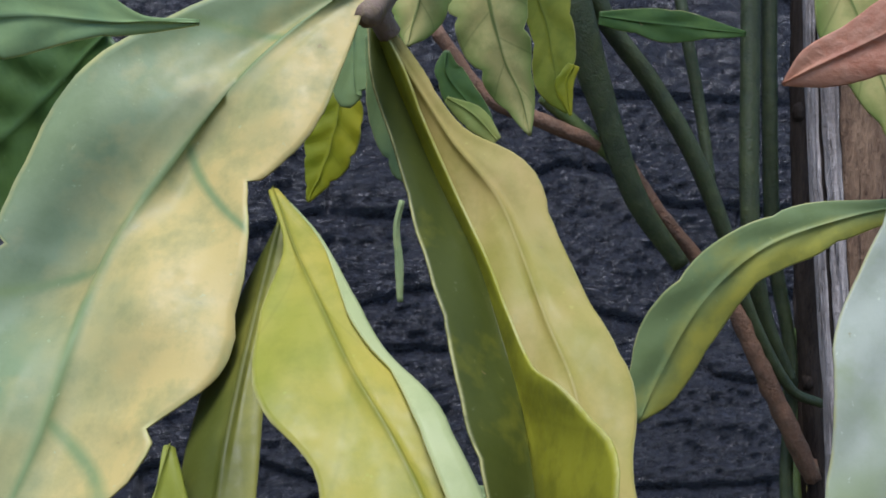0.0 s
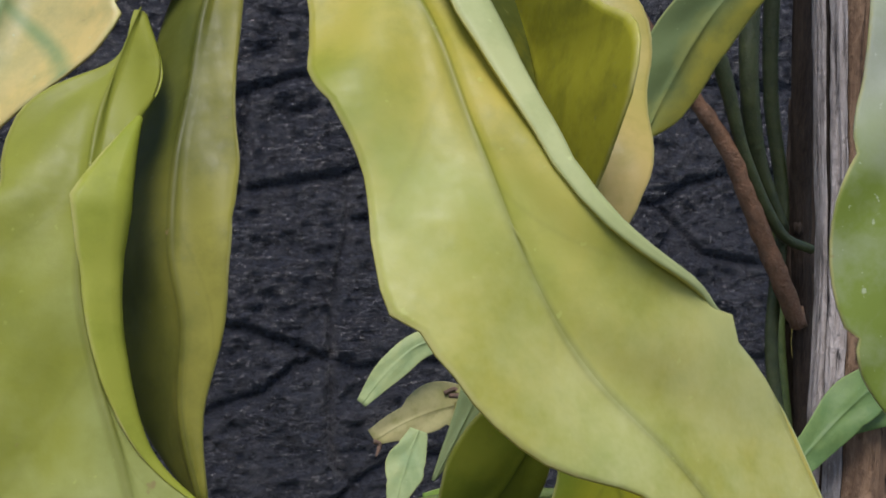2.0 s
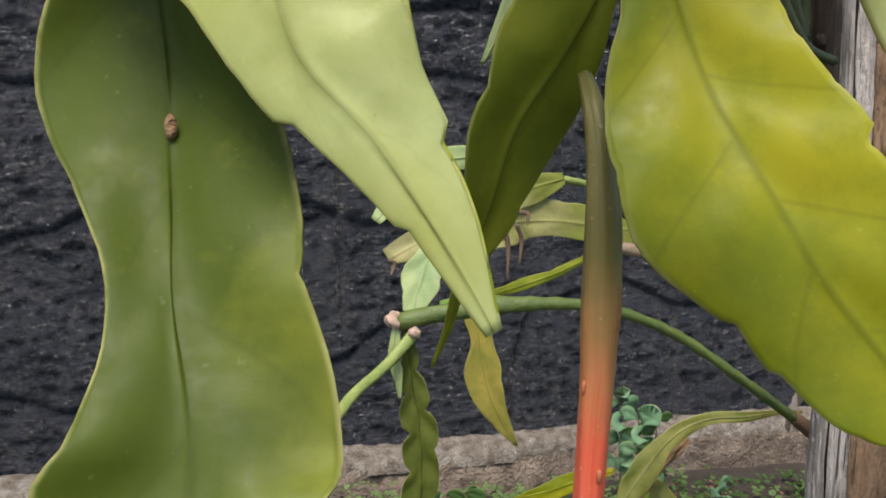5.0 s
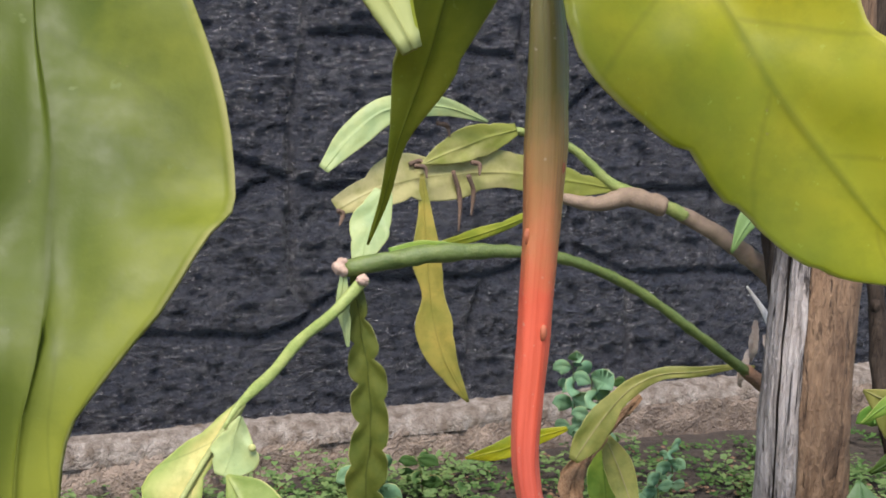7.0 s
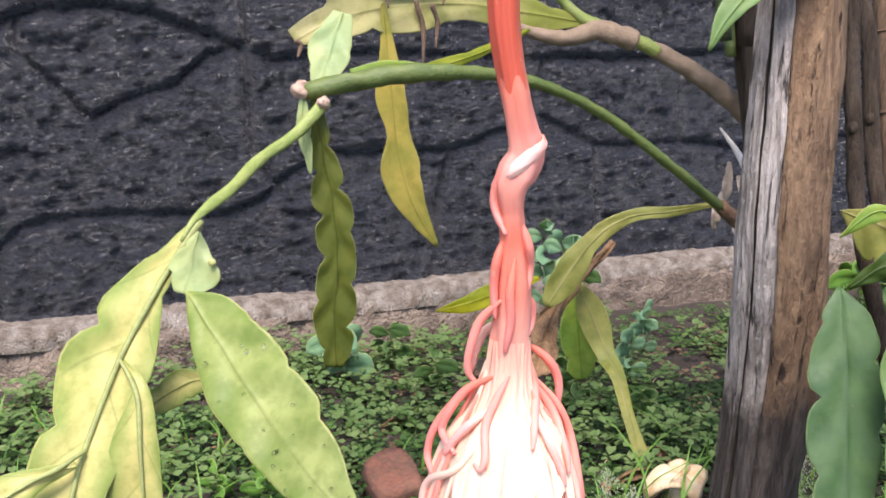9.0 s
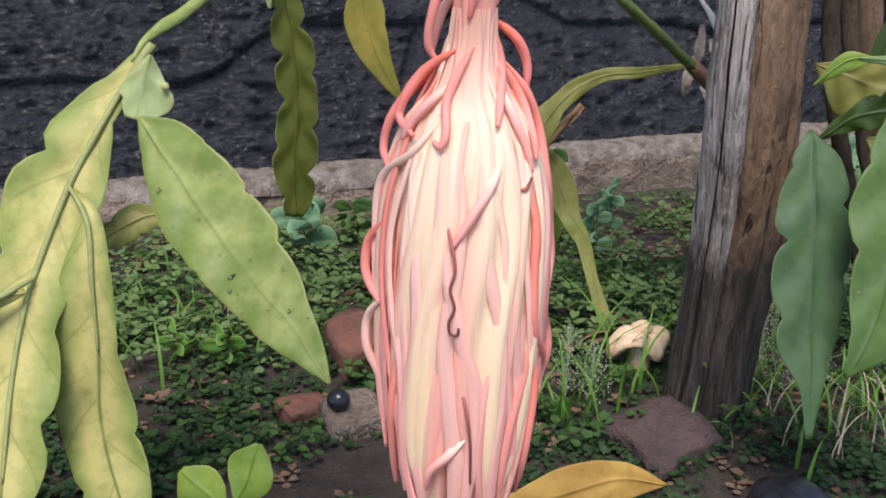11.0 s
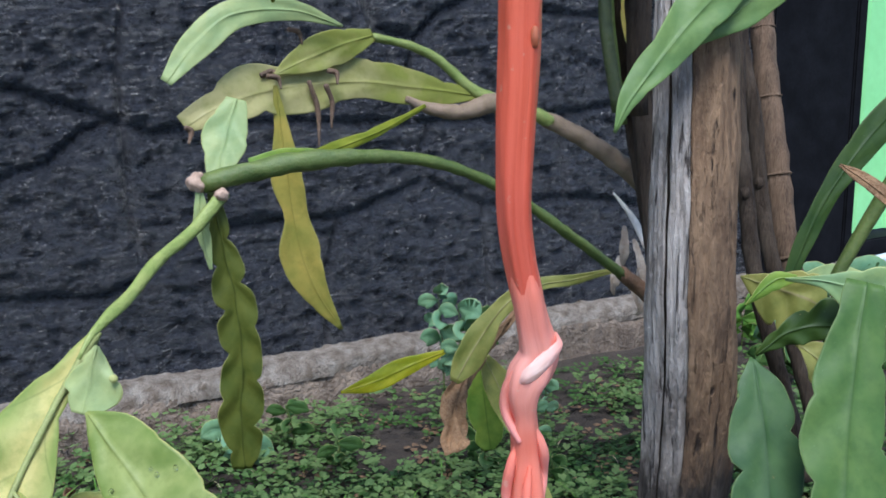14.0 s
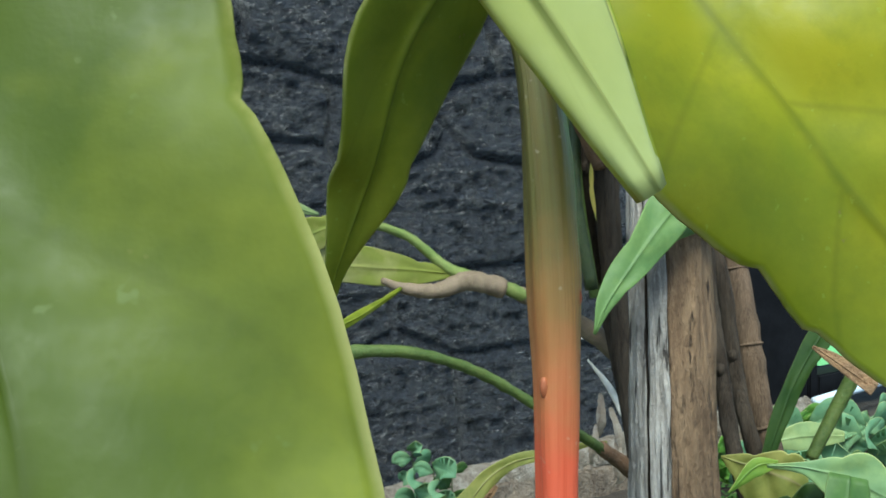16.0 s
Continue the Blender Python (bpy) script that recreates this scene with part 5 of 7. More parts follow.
L(DRY, [
        (0.3016, 1.15, 0.2447, 0.0046, 0.0046, -1, 0, 0, 0),
        (0.2538, 1.14, 0.1989, 0.0075, 0.0101, 2, -2, 0, 0),
        (0.2211, 1.12, 0.1611, 0.0155, 0.0125, -1, -1, 0, 0),
        (0.2142, 1.11, 0.1232, 0.0166, 0.0161, 7, 3, 0, 0),
        (0.2122, 1.09, 0.1056, 0.013, 0.0182, 26, 12, 0, 0)], "shrivelled brown leaf", lobes=3, notch=0.3, ragged=0.09, puff=0.3, wave=0.3)
# leaves beside the post foot
L(COOL, [
        (0.3784, 0.7693, 0.3058, 0.0017, 0.0017, 0, 0, 0, 0),
        (0.3777, 0.7558, 0.2849, 0.0193, 0.0205, 13, 1, 0, 0),
        (0.3746, 0.7357, 0.2464, 0.0287, 0.0308, 13, 2, 0, 0),
        (0.368, 0.7132, 0.2004, 0.0292, 0.0266, 13, -0, 0, 0),
        (0.3632, 0.6922, 0.159, 0.0269, 0.0173, 13, 1, 0, 0),
        (0.359, 0.676, 0.13, 0.0089, 0.0093, 14, 3, 0, 0),
        (0.3548, 0.6587, 0.0982, 0.0025, 0.0024, 0, 0, 0, 0)], "broad bluish green leaf", lobes=4, notch=0.22)
L(COOL_PALE, [
        (0.4548, 0.738, 0.3702, 0.0155, 0.0155, 18, 0, 0, 0),
        (0.4348, 0.7165, 0.3209, 0.0253, 0.0245, 17, -0, 0, 0),
        (0.4149, 0.6924, 0.2649, 0.0344, 0.0305, 15, -0, 0, 0),
        (0.3993, 0.6693, 0.2135, 0.0258, 0.0316, 15, -0, 0, 0),
        (0.3821, 0.6527, 0.1776, 0.0143, 0.0196, 19, -0, 0, 0),
        (0.3672, 0.6462, 0.1547, 0.001, 0.0006, 0, 0, 0, 0)], "broad green leaf with fine scratches", lobes=4, notch=0.13)
L(COOL, [
        (0.4476, 0.6571, 0.2176, 0.014, 0.014, 19, 0, 0, 0),
        (0.4233, 0.6448, 0.1757, 0.0141, 0.0159, 19, -0, 0, 0),
        (0.4051, 0.6359, 0.1453, 0.001, 0.0008, 0, 0, 0, 0)], "green leaf tip", lobes=2, notch=0.06)
L(TAN_LIME, [
        (0.4512, 0.9166, 0.332, 0.0011, 0.0013, 0, 0, 0, 0),
        (0.4791, 0.898, 0.3233, 0.0342, 0.0158, 7, 3, 0, 0),
        (0.5012, 0.8808, 0.315, 0.0387, 0.0242, 2, 0, 0, 0),
        (0.5185, 0.8747, 0.3041, 0.0015, 0.0015, 0, 0, 0, 0)], "yellowing leaf behind the post", lobes=3)
L(TAN_LIME, [
        (0.4994, 0.8931, 0.2668, 0.0014, 0.0048, -43, 37, 0, 0),
        (0.5184, 0.8752, 0.2511, 0.019, 0.0227, 3, 1, 0, 0),
        (0.5324, 0.8675, 0.227, 0.0124, 0.0284, -3, -0, 0, 0),
        (0.5562, 0.8627, 0.2316, 0.002, 0.002, 0, 0, 0, 0)], "yellow leaf", lobes=2)
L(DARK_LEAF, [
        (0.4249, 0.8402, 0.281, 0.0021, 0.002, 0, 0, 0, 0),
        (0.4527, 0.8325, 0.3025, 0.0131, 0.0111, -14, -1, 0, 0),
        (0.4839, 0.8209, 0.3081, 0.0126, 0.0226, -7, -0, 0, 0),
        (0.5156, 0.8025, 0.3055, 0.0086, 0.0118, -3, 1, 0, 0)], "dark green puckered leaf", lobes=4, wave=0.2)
L(BLUE_GREEN, [
        (0.4425, 0.8284, 0.3519, 0.002, 0.0011, 0, 0, 0, 0),
        (0.4697, 0.8115, 0.3519, 0.0076, 0.0057, -5, 0, 0, 0),
        (0.5046, 0.7907, 0.3405, 0.0248, 0.0262, -2, 1, 0, 0),
        (0.5336, 0.7704, 0.3239, 0.0053, 0.0053, -2, 0, 0, 0)], "pale bluish leaf", lobes=2)
L(MID, [
        (0.4129, 0.8412, 0.3272, 0.0013, 0.0004, 0, 0, 0, 0),
        (0.4384, 0.8391, 0.3484, 0.0102, 0.0063, -15, 0, 0, 0),
        (0.4579, 0.8349, 0.3503, 0.0037, 0.0028, -12, -0, 0, 0)], "small curled green leaf", lobes=1)
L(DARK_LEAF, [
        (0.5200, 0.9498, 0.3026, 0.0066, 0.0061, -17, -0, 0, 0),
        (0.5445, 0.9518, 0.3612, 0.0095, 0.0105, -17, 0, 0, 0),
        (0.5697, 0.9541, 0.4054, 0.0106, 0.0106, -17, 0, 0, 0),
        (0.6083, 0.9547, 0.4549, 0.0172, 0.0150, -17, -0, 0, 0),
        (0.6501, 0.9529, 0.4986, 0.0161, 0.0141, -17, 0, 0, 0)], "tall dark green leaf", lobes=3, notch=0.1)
S(STEM_GREEN, [(0.5531, 0.9209, 0.3159), (0.5772, 0.9143, 0.3669), (0.6057, 0.8993, 0.4344)], [0.006, 0.007, 0.008], "green stem")
L(DRY, [
        (0.5168, 0.8694, 0.4417, 0.0017, 0.0013, 0, 0, 0, 0),
        (0.5294, 0.8538, 0.4304, 0.0055, 0.0071, 2, -3, 0, 0),
        (0.5554, 0.8329, 0.4067, 0.007, 0.007, -0, -0, 0, 0)], "dry brown leaf tip", lobes=1)
L(PALE, [
        (0.6966, 1.2059, 0.2338, 0.0073, 0.0061, -12, -0, 0, 0),
        (0.7403, 1.1967, 0.2399, 0.0187, 0.0187, -11, -0, 0, 0),
        (0.7942, 1.1837, 0.2384, 0.0074, 0.0074, -10, 0, 0, 0)], "pale round leaf", lobes=1)

# withered flower: tube, thin twisted neck, closed cream petals, pink sepals
TUBE_LINE = [(0.0282, 0.303, 0.672), (0.0295, 0.293, 0.663), (0.0308, 0.286, 0.648), (0.0315, 0.282, 0.615), (0.0305, 0.279, 0.585), (0.0296, 0.278, 0.558), (0.0288, 0.279, 0.533), (0.0318, 0.281, 0.515), (0.0345, 0.282, 0.503)]
flower_tube = rod("flower_tube", plant, TUBE, TUBE_LINE, [0.0022, 0.0036, 0.0050, 0.0054, 0.0047, 0.0042, 0.0039, 0.0034, 0.0030], "flower tube running from green brown to coral", sides=30, steps=70, wobble=0.10, ridge=0.055)
for z, a in ((0.607, 0.5), (0.590, 2.5), (0.566, 1.2)):
    x = float(np.interp(-z, [-q[2] for q in TUBE_LINE], [q[0] for q in TUBE_LINE]))
    y = float(np.interp(-z, [-q[2] for q in TUBE_LINE], [q[1] for q in TUBE_LINE]))
    lump("bract", plant, BRACT, (x + 0.0046 * math.cos(a), y - 0.0046 * math.sin(a), z), (0.0009, 0.0009, 0.0022), "small scale on the tube", a, 0.2, sub=2)

AXIS_Z = [0.512, 0.502, 0.494, 0.485, 0.475, 0.462, 0.448, 0.440, 0.434, 0.428, 0.421, 0.409, 0.395, 0.381, 0.366, 0.350, 0.336, 0.320, 0.308]
AXIS_X = [0.0330, 0.0348, 0.0322, 0.0322, 0.0330, 0.0330, 0.0328, 0.0328, 0.0326, 0.0326, 0.0324, 0.0322, 0.0322, 0.0322, 0.0322, 0.0322, 0.0322, 0.0322, 0.0322]
AXIS_Y = [0.281, 0.282, 0.282, 0.283, 0.284, 0.285, 0.286, 0.287, 0.287, 0.287, 0.288, 0.288, 0.288, 0.287, 0.287, 0.286, 0.285, 0.284, 0.284]
BODY_R = [0.0040, 0.0048, 0.0030, 0.0032, 0.0045, 0.0044, 0.0050, 0.0062, 0.0084, 0.0130, 0.0166, 0.0196, 0.0210, 0.0211, 0.0206, 0.0194, 0.0172, 0.0130, 0.0080]
NECK_X = [0.0304, 0.0320, 0.0338, 0.0348, 0.0318, 0.0322, 0.0330, 0.0332, 0.0328, 0.0328, 0.0326]
NECK_Z = [0.523, 0.514, 0.505, 0.499, 0.492, 0.484, 0.474, 0.462, 0.450, 0.440, 0.428]
rod("flower_neck", plant, NECK, [(x, float(np.interp(-z, [-q for q in AXIS_Z], AXIS_Y)), z) for x, z in zip(NECK_X, NECK_Z)], [0.0026, 0.0035, 0.0038, 0.0044, 0.0029, 0.0032, 0.0043, 0.0045, 0.0047, 0.0060, 0.0090], "thin twisted coral neck", sides=28, steps=70, ridge=0.09, wobble=0.22)


def around(z, a, k=1.0, out=0.0):
    """A point on the flower's body at height z and angle a; 0 faces the open side, k scales the radius."""
    f = [float(np.interp(-z, [-q for q in AXIS_Z], v)) for v in (AXIS_X, AXIS_Y, BODY_R)]
    r = f[2] * k + out
    return (f[0] + r * math.sin(a), f[1] - r * math.cos(a), z)


def petal_along(name, material, line, widths, fold, label, rows=26, cols=4, thick=0.0008, wave=0.05):
    """Petal whose face looks away from the flower's axis."""
    s = spline([(*q, w) for q, w in zip(line, widths)], rows)
    c = s[:, :3]
    tan = np.gradient(c, axis=0)
    verts, faces, uvs = [], [], []
    w2 = 2 * cols + 1
    for layer in (1, -1):
        for i in range(rows + 1):
            t = unit(tan[i])
            ax = np.array([np.interp(-c[i][2], [-q for q in AXIS_Z], AXIS_X), np.interp(-c[i][2], [-q for q in AXIS_Z], AXIS_Y), c[i][2]])
            o = unit(c[i] - ax)
            o = unit(o - t * (o @ t))
            x = np.cross(o, t)
            for j in range(w2):
                q = (j - cols) / cols
                h = s[i, 3]
                v = c[i] + x * q * h - o * (fold * h * q * q) + o * wave * h * math.sin(7 * q + 11 * i / rows)
                verts.append(v + o * layer * thick * 0.5 * (1 - 0.8 * q * q))
    n = (rows + 1) * w2
    for layer in (0, 1):
        for i in range(rows):
            for j in range(w2 - 1):
                a = layer * n + i * w2 + j
                f = [a, a + w2, a + w2 + 1, a + 1]
                u = [(j, i), (j, i + 1), (j + 1, i + 1), (j + 1, i)]
                if layer:
                    f, u = f[::-1], u[::-1]
                faces.append(f)
                uvs += [(p0 / (w2 - 1), p1 / rows) for p0, p1 in u]
    for j in (0, w2 - 1):
        for i in range(rows):
            a, b = i * w2 + j, (i + 1) * w2 + j
            faces.append([a, a + n, b + n, b] if j == 0 else [a, b, b + n, a + n])
            uvs += [(j / (w2 - 1), i / rows), (j / (w2 - 1), i / rows), (j / (w2 - 1), (i + 1) / rows), (j / (w2 - 1), (i + 1) / rows)]
    return link_mesh(name, verts, faces, uvs, material, plant, label)


def strand(profile, radii, material, label, depth=0.0, flat=1.0):
    """Round sepal given by its offset from the axis and its height, lying on the body or standing off its side."""
    line = []
    for i, (dx, z) in enumerate(profile):
        ay, r = (float(np.interp(-z, [-q for q in AXIS_Z], v)) for v in (AXIS_Y, BODY_R))
        r += 0.0006
        front = math.sqrt(max(r * r - dx * dx * 1e-6, 0.0))
        line.append((0.0322 + dx * 0.001, ay - front - depth + (0.0018 if i == 0 else 0.0), z))
    return rod("sepal", plant, material, line, radii, label, sides=10, steps=9 * len(line), wobble=0.18, flat=flat)


rng = random.Random(11)
for k in range(13):
    ring = k % 2
    a = 2 * math.pi * k / 13 + rng.uniform(-0.14, 0.14)
    kk = 1.02 - 0.045 * ring
    end = rng.uniform(0.308, 0.330)
    zs = [0.452, 0.443, 0.434, 0.424, 0.404, 0.376, 0.345, end]
    tw = rng.uniform(-0.45, 0.45)
    line = [around(z, a + tw * i / 7 + 0.07 * math.sin(2.1 * i + k), kk) for i, z in enumerate(zs)]
    w = rng.uniform(0.8, 1.15)
    petal_along("petal", PETAL, line, [0.0014, 0.0022, 0.0036 * w, 0.0062 * w, 0.0096 * w, 0.0098 * w, 0.0076 * w, 0.0006], 0.30, "limp cream white petal", 40, 6, 0.0006, 0.13)
# soft ribbons that lie flat over the petals, narrow at their bases and drooping to blunt tips
for k in range(34):
    a = -math.pi + 2 * math.pi * k / 34 + rng.uniform(-0.13, 0.13)
    front = abs(a) < 0.85
    top = rng.uniform(0.416, 0.438) if front else rng.uniform(0.425, 0.446)
    end = rng.uniform(0.309, 0.328) if front else rng.uniform(0.318, 0.370)
    tw = rng.uniform(-0.5, 0.5)
    lift = rng.uniform(0.0002, 0.0010)
    wig = rng.uniform(0.05, 0.15)
    line = [around(top + (end - top) * q, a + tw * q ** 1.4 + wig * math.sin(9 * q + 1.3 * k), 1.01, lift * (0.3 + q)) for q in (0, 0.12, 0.28, 0.45, 0.62, 0.78, 0.9, 1.0)]
    w = rng.uniform(0.0010, 0.0021)
    petal_along("sepal", SEPAL_PALE if front or k % 2 else SEPAL, line, [w * 0.25, w * 0.6, w * 0.9, w, w * 1.1, w * 1.1, w * 0.8, w * 0.3], 0.30, "drooping pink sepal", 34, 4, 0.0008, 0.06)
# round sepals that hook out from the neck and shoulders, and loops that hang off the sides
THICK = [0.0004, 0.0010, 0.0012, 0.0012, 0.0011, 0.0010, 0.0005]
for profile, material, label, depth in [
    ([(-1.5, 0.498), (-3.8, 0.492), (-4.1, 0.4865), (-1.8, 0.480)], SEPAL, "short coral sepal looped off the neck", -0.001),
    ([(2.0, 0.483), (4.2, 0.4765), (5.0, 0.4705), (4.2, 0.4645)], SEPAL, "short coral sepal looped off the neck", -0.001),
    ([(3.4, 0.464), (6.0, 0.4605), (6.2, 0.456), (4.6, 0.452)], SEPAL, "short coral sepal looped off the neck", -0.002),
    ([(-1.6, 0.479), (-3.4, 0.4735), (-4.0, 0.467), (-3.6, 0.458)], SEPAL, "coral sepal clinging to the neck", -0.002),
    ([(0.6, 0.474), (-0.6, 0.466), (-0.4, 0.458), (-1.4, 0.450)], SEPAL, "coral sepal clinging to the neck", 0.0),
    ([(-2.3, 0.463), (-7.0, 0.457), (-9.3, 0.450), (-9.8, 0.443), (-7.3, 0.439)], SEPAL, "hooked coral sepal", 0.0),
    ([(-2.8, 0.456), (-5.6, 0.452), (-7.4, 0.447), (-8.4, 0.441)], SEPAL_PALE, "hooked coral sepal", -0.004),
    ([(-3.0, 0.443), (-9.8, 0.438), (-14.6, 0.432), (-16.4, 0.4265), (-13.8, 0.4235)], SEPAL, "hooked coral sepal", 0.0),
    ([(-5.5, 0.440), (-13.2, 0.432), (-18.2, 0.425), (-19.8, 0.4175), (-18.6, 0.413)], SEPAL, "hooked coral sepal", -0.004),
    ([(-3.7, 0.436), (-10.0, 0.431), (-13.4, 0.427), (-16.2, 0.422)], SEPAL_PALE, "hooked pink sepal", 0.001),
    ([(0.0, 0.444), (-3.6, 0.438), (-6.4, 0.432), (-7.2, 0.425), (-8.4, 0.4225), (-9.8, 0.4235)], SEPAL, "hooked coral sepal", 0.001),
    ([(5.2, 0.447), (6.8, 0.439), (5.6, 0.431), (4.6, 0.427)], SEPAL, "short coral sepal", 0.001),
    ([(5.6, 0.449), (11.2, 0.4445), (14.0, 0.439), (14.4, 0.432)], SEPAL, "hooked coral sepal", -0.002),
    ([(6.6, 0.440), (12.4, 0.431), (14.6, 0.423), (15.0, 0.418)], SEPAL, "hooked coral sepal", 0.001),
    ([(5.4, 0.436), (9.2, 0.428), (12.2, 0.421), (13.4, 0.416)], SEPAL_PALE, "hooked pink sepal", 0.001),
    ([(-5.3, 0.431), (-13.4, 0.421), (-20.4, 0.411), (-21.8, 0.397), (-21.6, 0.379), (-21.2, 0.359), (-19.4, 0.338)], SEPAL_PALE, "long coral sepal hanging down the side", 0.0),
    ([(7.6, 0.440), (13.6, 0.433), (17.4, 0.424), (19.6, 0.410), (22.0, 0.397), (22.6, 0.390), (20.6, 0.384)], SEPAL, "long coral sepal hanging down the side", 0.0),
    ([(13.4, 0.414), (14.8, 0.404), (14.6, 0.391), (15.6, 0.377), (19.2, 0.368), (20.6, 0.361), (19.6, 0.355)], SEPAL, "long coral sepal hanging down the side", 0.0006),
    ([(18.6, 0.381), (22.2, 0.372), (23.0, 0.364), (20.6, 0.355), (16.6, 0.349)], SEPAL, "loose looped pink sepal", 0.0),
    ([(-20.0, 0.402), (-23.8, 0.395), (-24.4, 0.387), (-21.2, 0.380)], SEPAL, "loose looped pink sepal", 0.0),
    ([(-20.2, 0.383), (-24.0, 0.375), (-24.4, 0.367), (-21.0, 0.358), (-19.6, 0.345)], SEPAL_PALE, "loose looped pink sepal", 0.0),
    ([(6.2, 0.420), (2.8, 0.414), (-1.2, 0.408), (-3.6, 0.404), (-6.0, 0.400)], SEPAL_PALE, "pink sepal folded over the petals", 0.0006),
    ([(0.0, 0.352), (-5.4, 0.346), (-9.6, 0.340), (-10.4, 0.334)], SEPAL_PALE, "pink sepal folded over the petals", 0.0006),
    ([(-17.4, 0.372), (-18.6, 0.355), (-18.0, 0.340), (-16.8, 0.328)], SEPAL, "long coral sepal hanging down the side", 0.001),
    ([(17.0, 0.372), (16.4, 0.355), (15.2, 0.340), (14.6, 0.326)], SEPAL, "long coral sepal hanging down the side", 0.001),
]:
    strand(profile, THICK, material, label, depth)
# thin brown tips, one of them ending in a small hook, and a dark kinked fold
for profile in ([(-7.4, 0.407), (-6.0, 0.401), (-5.2, 0.395), (-6.2, 0.3905), (-5.2, 0.386), (-6.4, 0.3825), (-6.0, 0.3795), (-4.4, 0.3795), (-4.2, 0.3812)], [(-3.6, 0.367), (-1.6, 0.359), (-0.4, 0.350), (0.2, 0.338)], [(9.6, 0.4125), (11.6, 0.4128), (13.2, 0.4148)]):
    strand(profile, [0.0004, 0.00045, 0.0004, 0.00035, 0.0003], SEPAL_BROWN, "withered brown sepal tip", 0.0012)
# pale fold wrapped round the neck
line = [around(0.5035, 1.7, 0.95), around(0.5015, 1.0, 1.0, 0.0004), around(0.4985, 0.3, 1.0, 0.0006), around(0.4955, -0.4, 1.05, 0.0006), around(0.4935, -1.1, 1.0)]
petal_along("sepal", SEPAL_FOLD, line, [0.0005, 0.0016, 0.0020, 0.0015, 0.0004], 0.35, "pale fold wrapped round the neck", 30, 4, 0.0012, 0.03)

# ---- wooden post, dry sticks ----
POST = [(0.366, 0.905, 1.30), (0.364, 0.90, 1.02)] + [(0.3777, 0.8916, 0.6933), (0.3715, 0.8674, 0.5273), (0.3657, 0.8496, 0.3574), (0.3786, 0.871, 0.1868), (0.3749, 0.8785, 0.0874), (0.3695, 0.8817, -0.0246)]
post = thing("wooden_post", "weathered grey wooden post with a long crack and brown bark", "post")


def drift(a, z):
    """Sideways wander of a split along the post."""
    k = 1.0 if 3.4 < a < 4.4 else 0.0
    return k * (0.07 * noise.noise(Vector((z * 9, 1.0, 0))) + 0.03 * noise.noise(Vector((z * 34, 2.0, 0)))) + (0.05 * max(0, noise.noise(Vector((z * 13, 7.0, 0)))) if 3.58 < a < 3.66 else 0.0)


def half_post(name, material, a0, a1, radii, label, seed, zmin=-9.0, zmax=9.0):
    """Part of the post's round between two angles, with ridged surface."""
    steps, cols = 300, 30
    c = spline([(*q, r) for q, r in zip(POST, radii)], steps)
    c = np.array([q for q in c if zmin <= q[2] <= zmax])
    m = len(c)
    verts, faces = [], []
    for q in c:
        for j in range(cols + 1):
            lo, hi = a0 + drift(a0, q[2]), a1 + drift(a1, q[2])
            a = lo + (hi - lo) * j / cols
            k = 1 + 0.08 * noise.noise(Vector((math.cos(a) * 2.2 + seed, math.sin(a) * 2.2, q[2] * 5))) + 0.06 * noise.noise(Vector((math.cos(a) * 9, math.sin(a) * 9 + seed, q[2] * 9))) + 0.035 * noise.noise(Vector((math.cos(a) * 26, math.sin(a) * 26 + seed, q[2] * 30)))
            lip = min((a - lo) if 3.58 < a0 < 3.66 else 9, (hi - a) if 3.50 < a1 < 3.57 else 9)
            r = q[3] * k * (0.955 + 0.045 * min(1, lip / 0.05))
            verts.append((q[0] + r * math.cos(a), q[1] + r * math.sin(a), q[2]))
        verts.append((q[0], q[1], q[2]))
    w = cols + 2
    for i in range(m - 1):
        for j in range(w):
            k = (j + 1) % w
            faces.append([i * w + j, i * w + k, (i + 1) * w + k, (i + 1) * w + j])
    faces += [list(range(w))[::-1], [(m - 1) * w + j for j in range(w)]]
    ob = link_mesh(name, verts, [f[::-1] for f in faces], None, material, post, label)
    ob.data.materials.append(CRACK)
    ob.data.polygons.foreach_set("material_index", [1 if i % w >= cols else 0 for i in range((m - 1) * w)] + [0, 0])
    return ob


RADII = [0.033, 0.034, 0.034, 0.0345, 0.037, 0.040, 0.039, 0.040]
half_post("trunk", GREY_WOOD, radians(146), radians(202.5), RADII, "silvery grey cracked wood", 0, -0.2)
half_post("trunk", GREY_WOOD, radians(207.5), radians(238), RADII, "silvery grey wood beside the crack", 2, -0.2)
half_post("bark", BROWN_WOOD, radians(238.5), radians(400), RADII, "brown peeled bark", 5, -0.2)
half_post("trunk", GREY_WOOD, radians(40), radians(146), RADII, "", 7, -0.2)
rod("splinter", post, SPLINTER, [(0.4347, 1.1889, 0.3715), (0.4518, 1.1691, 0.3427), (0.4587, 1.1412, 0.3137)], [0.0012, 0.004, 0.005], "pale torn splinter", flat=0.4)


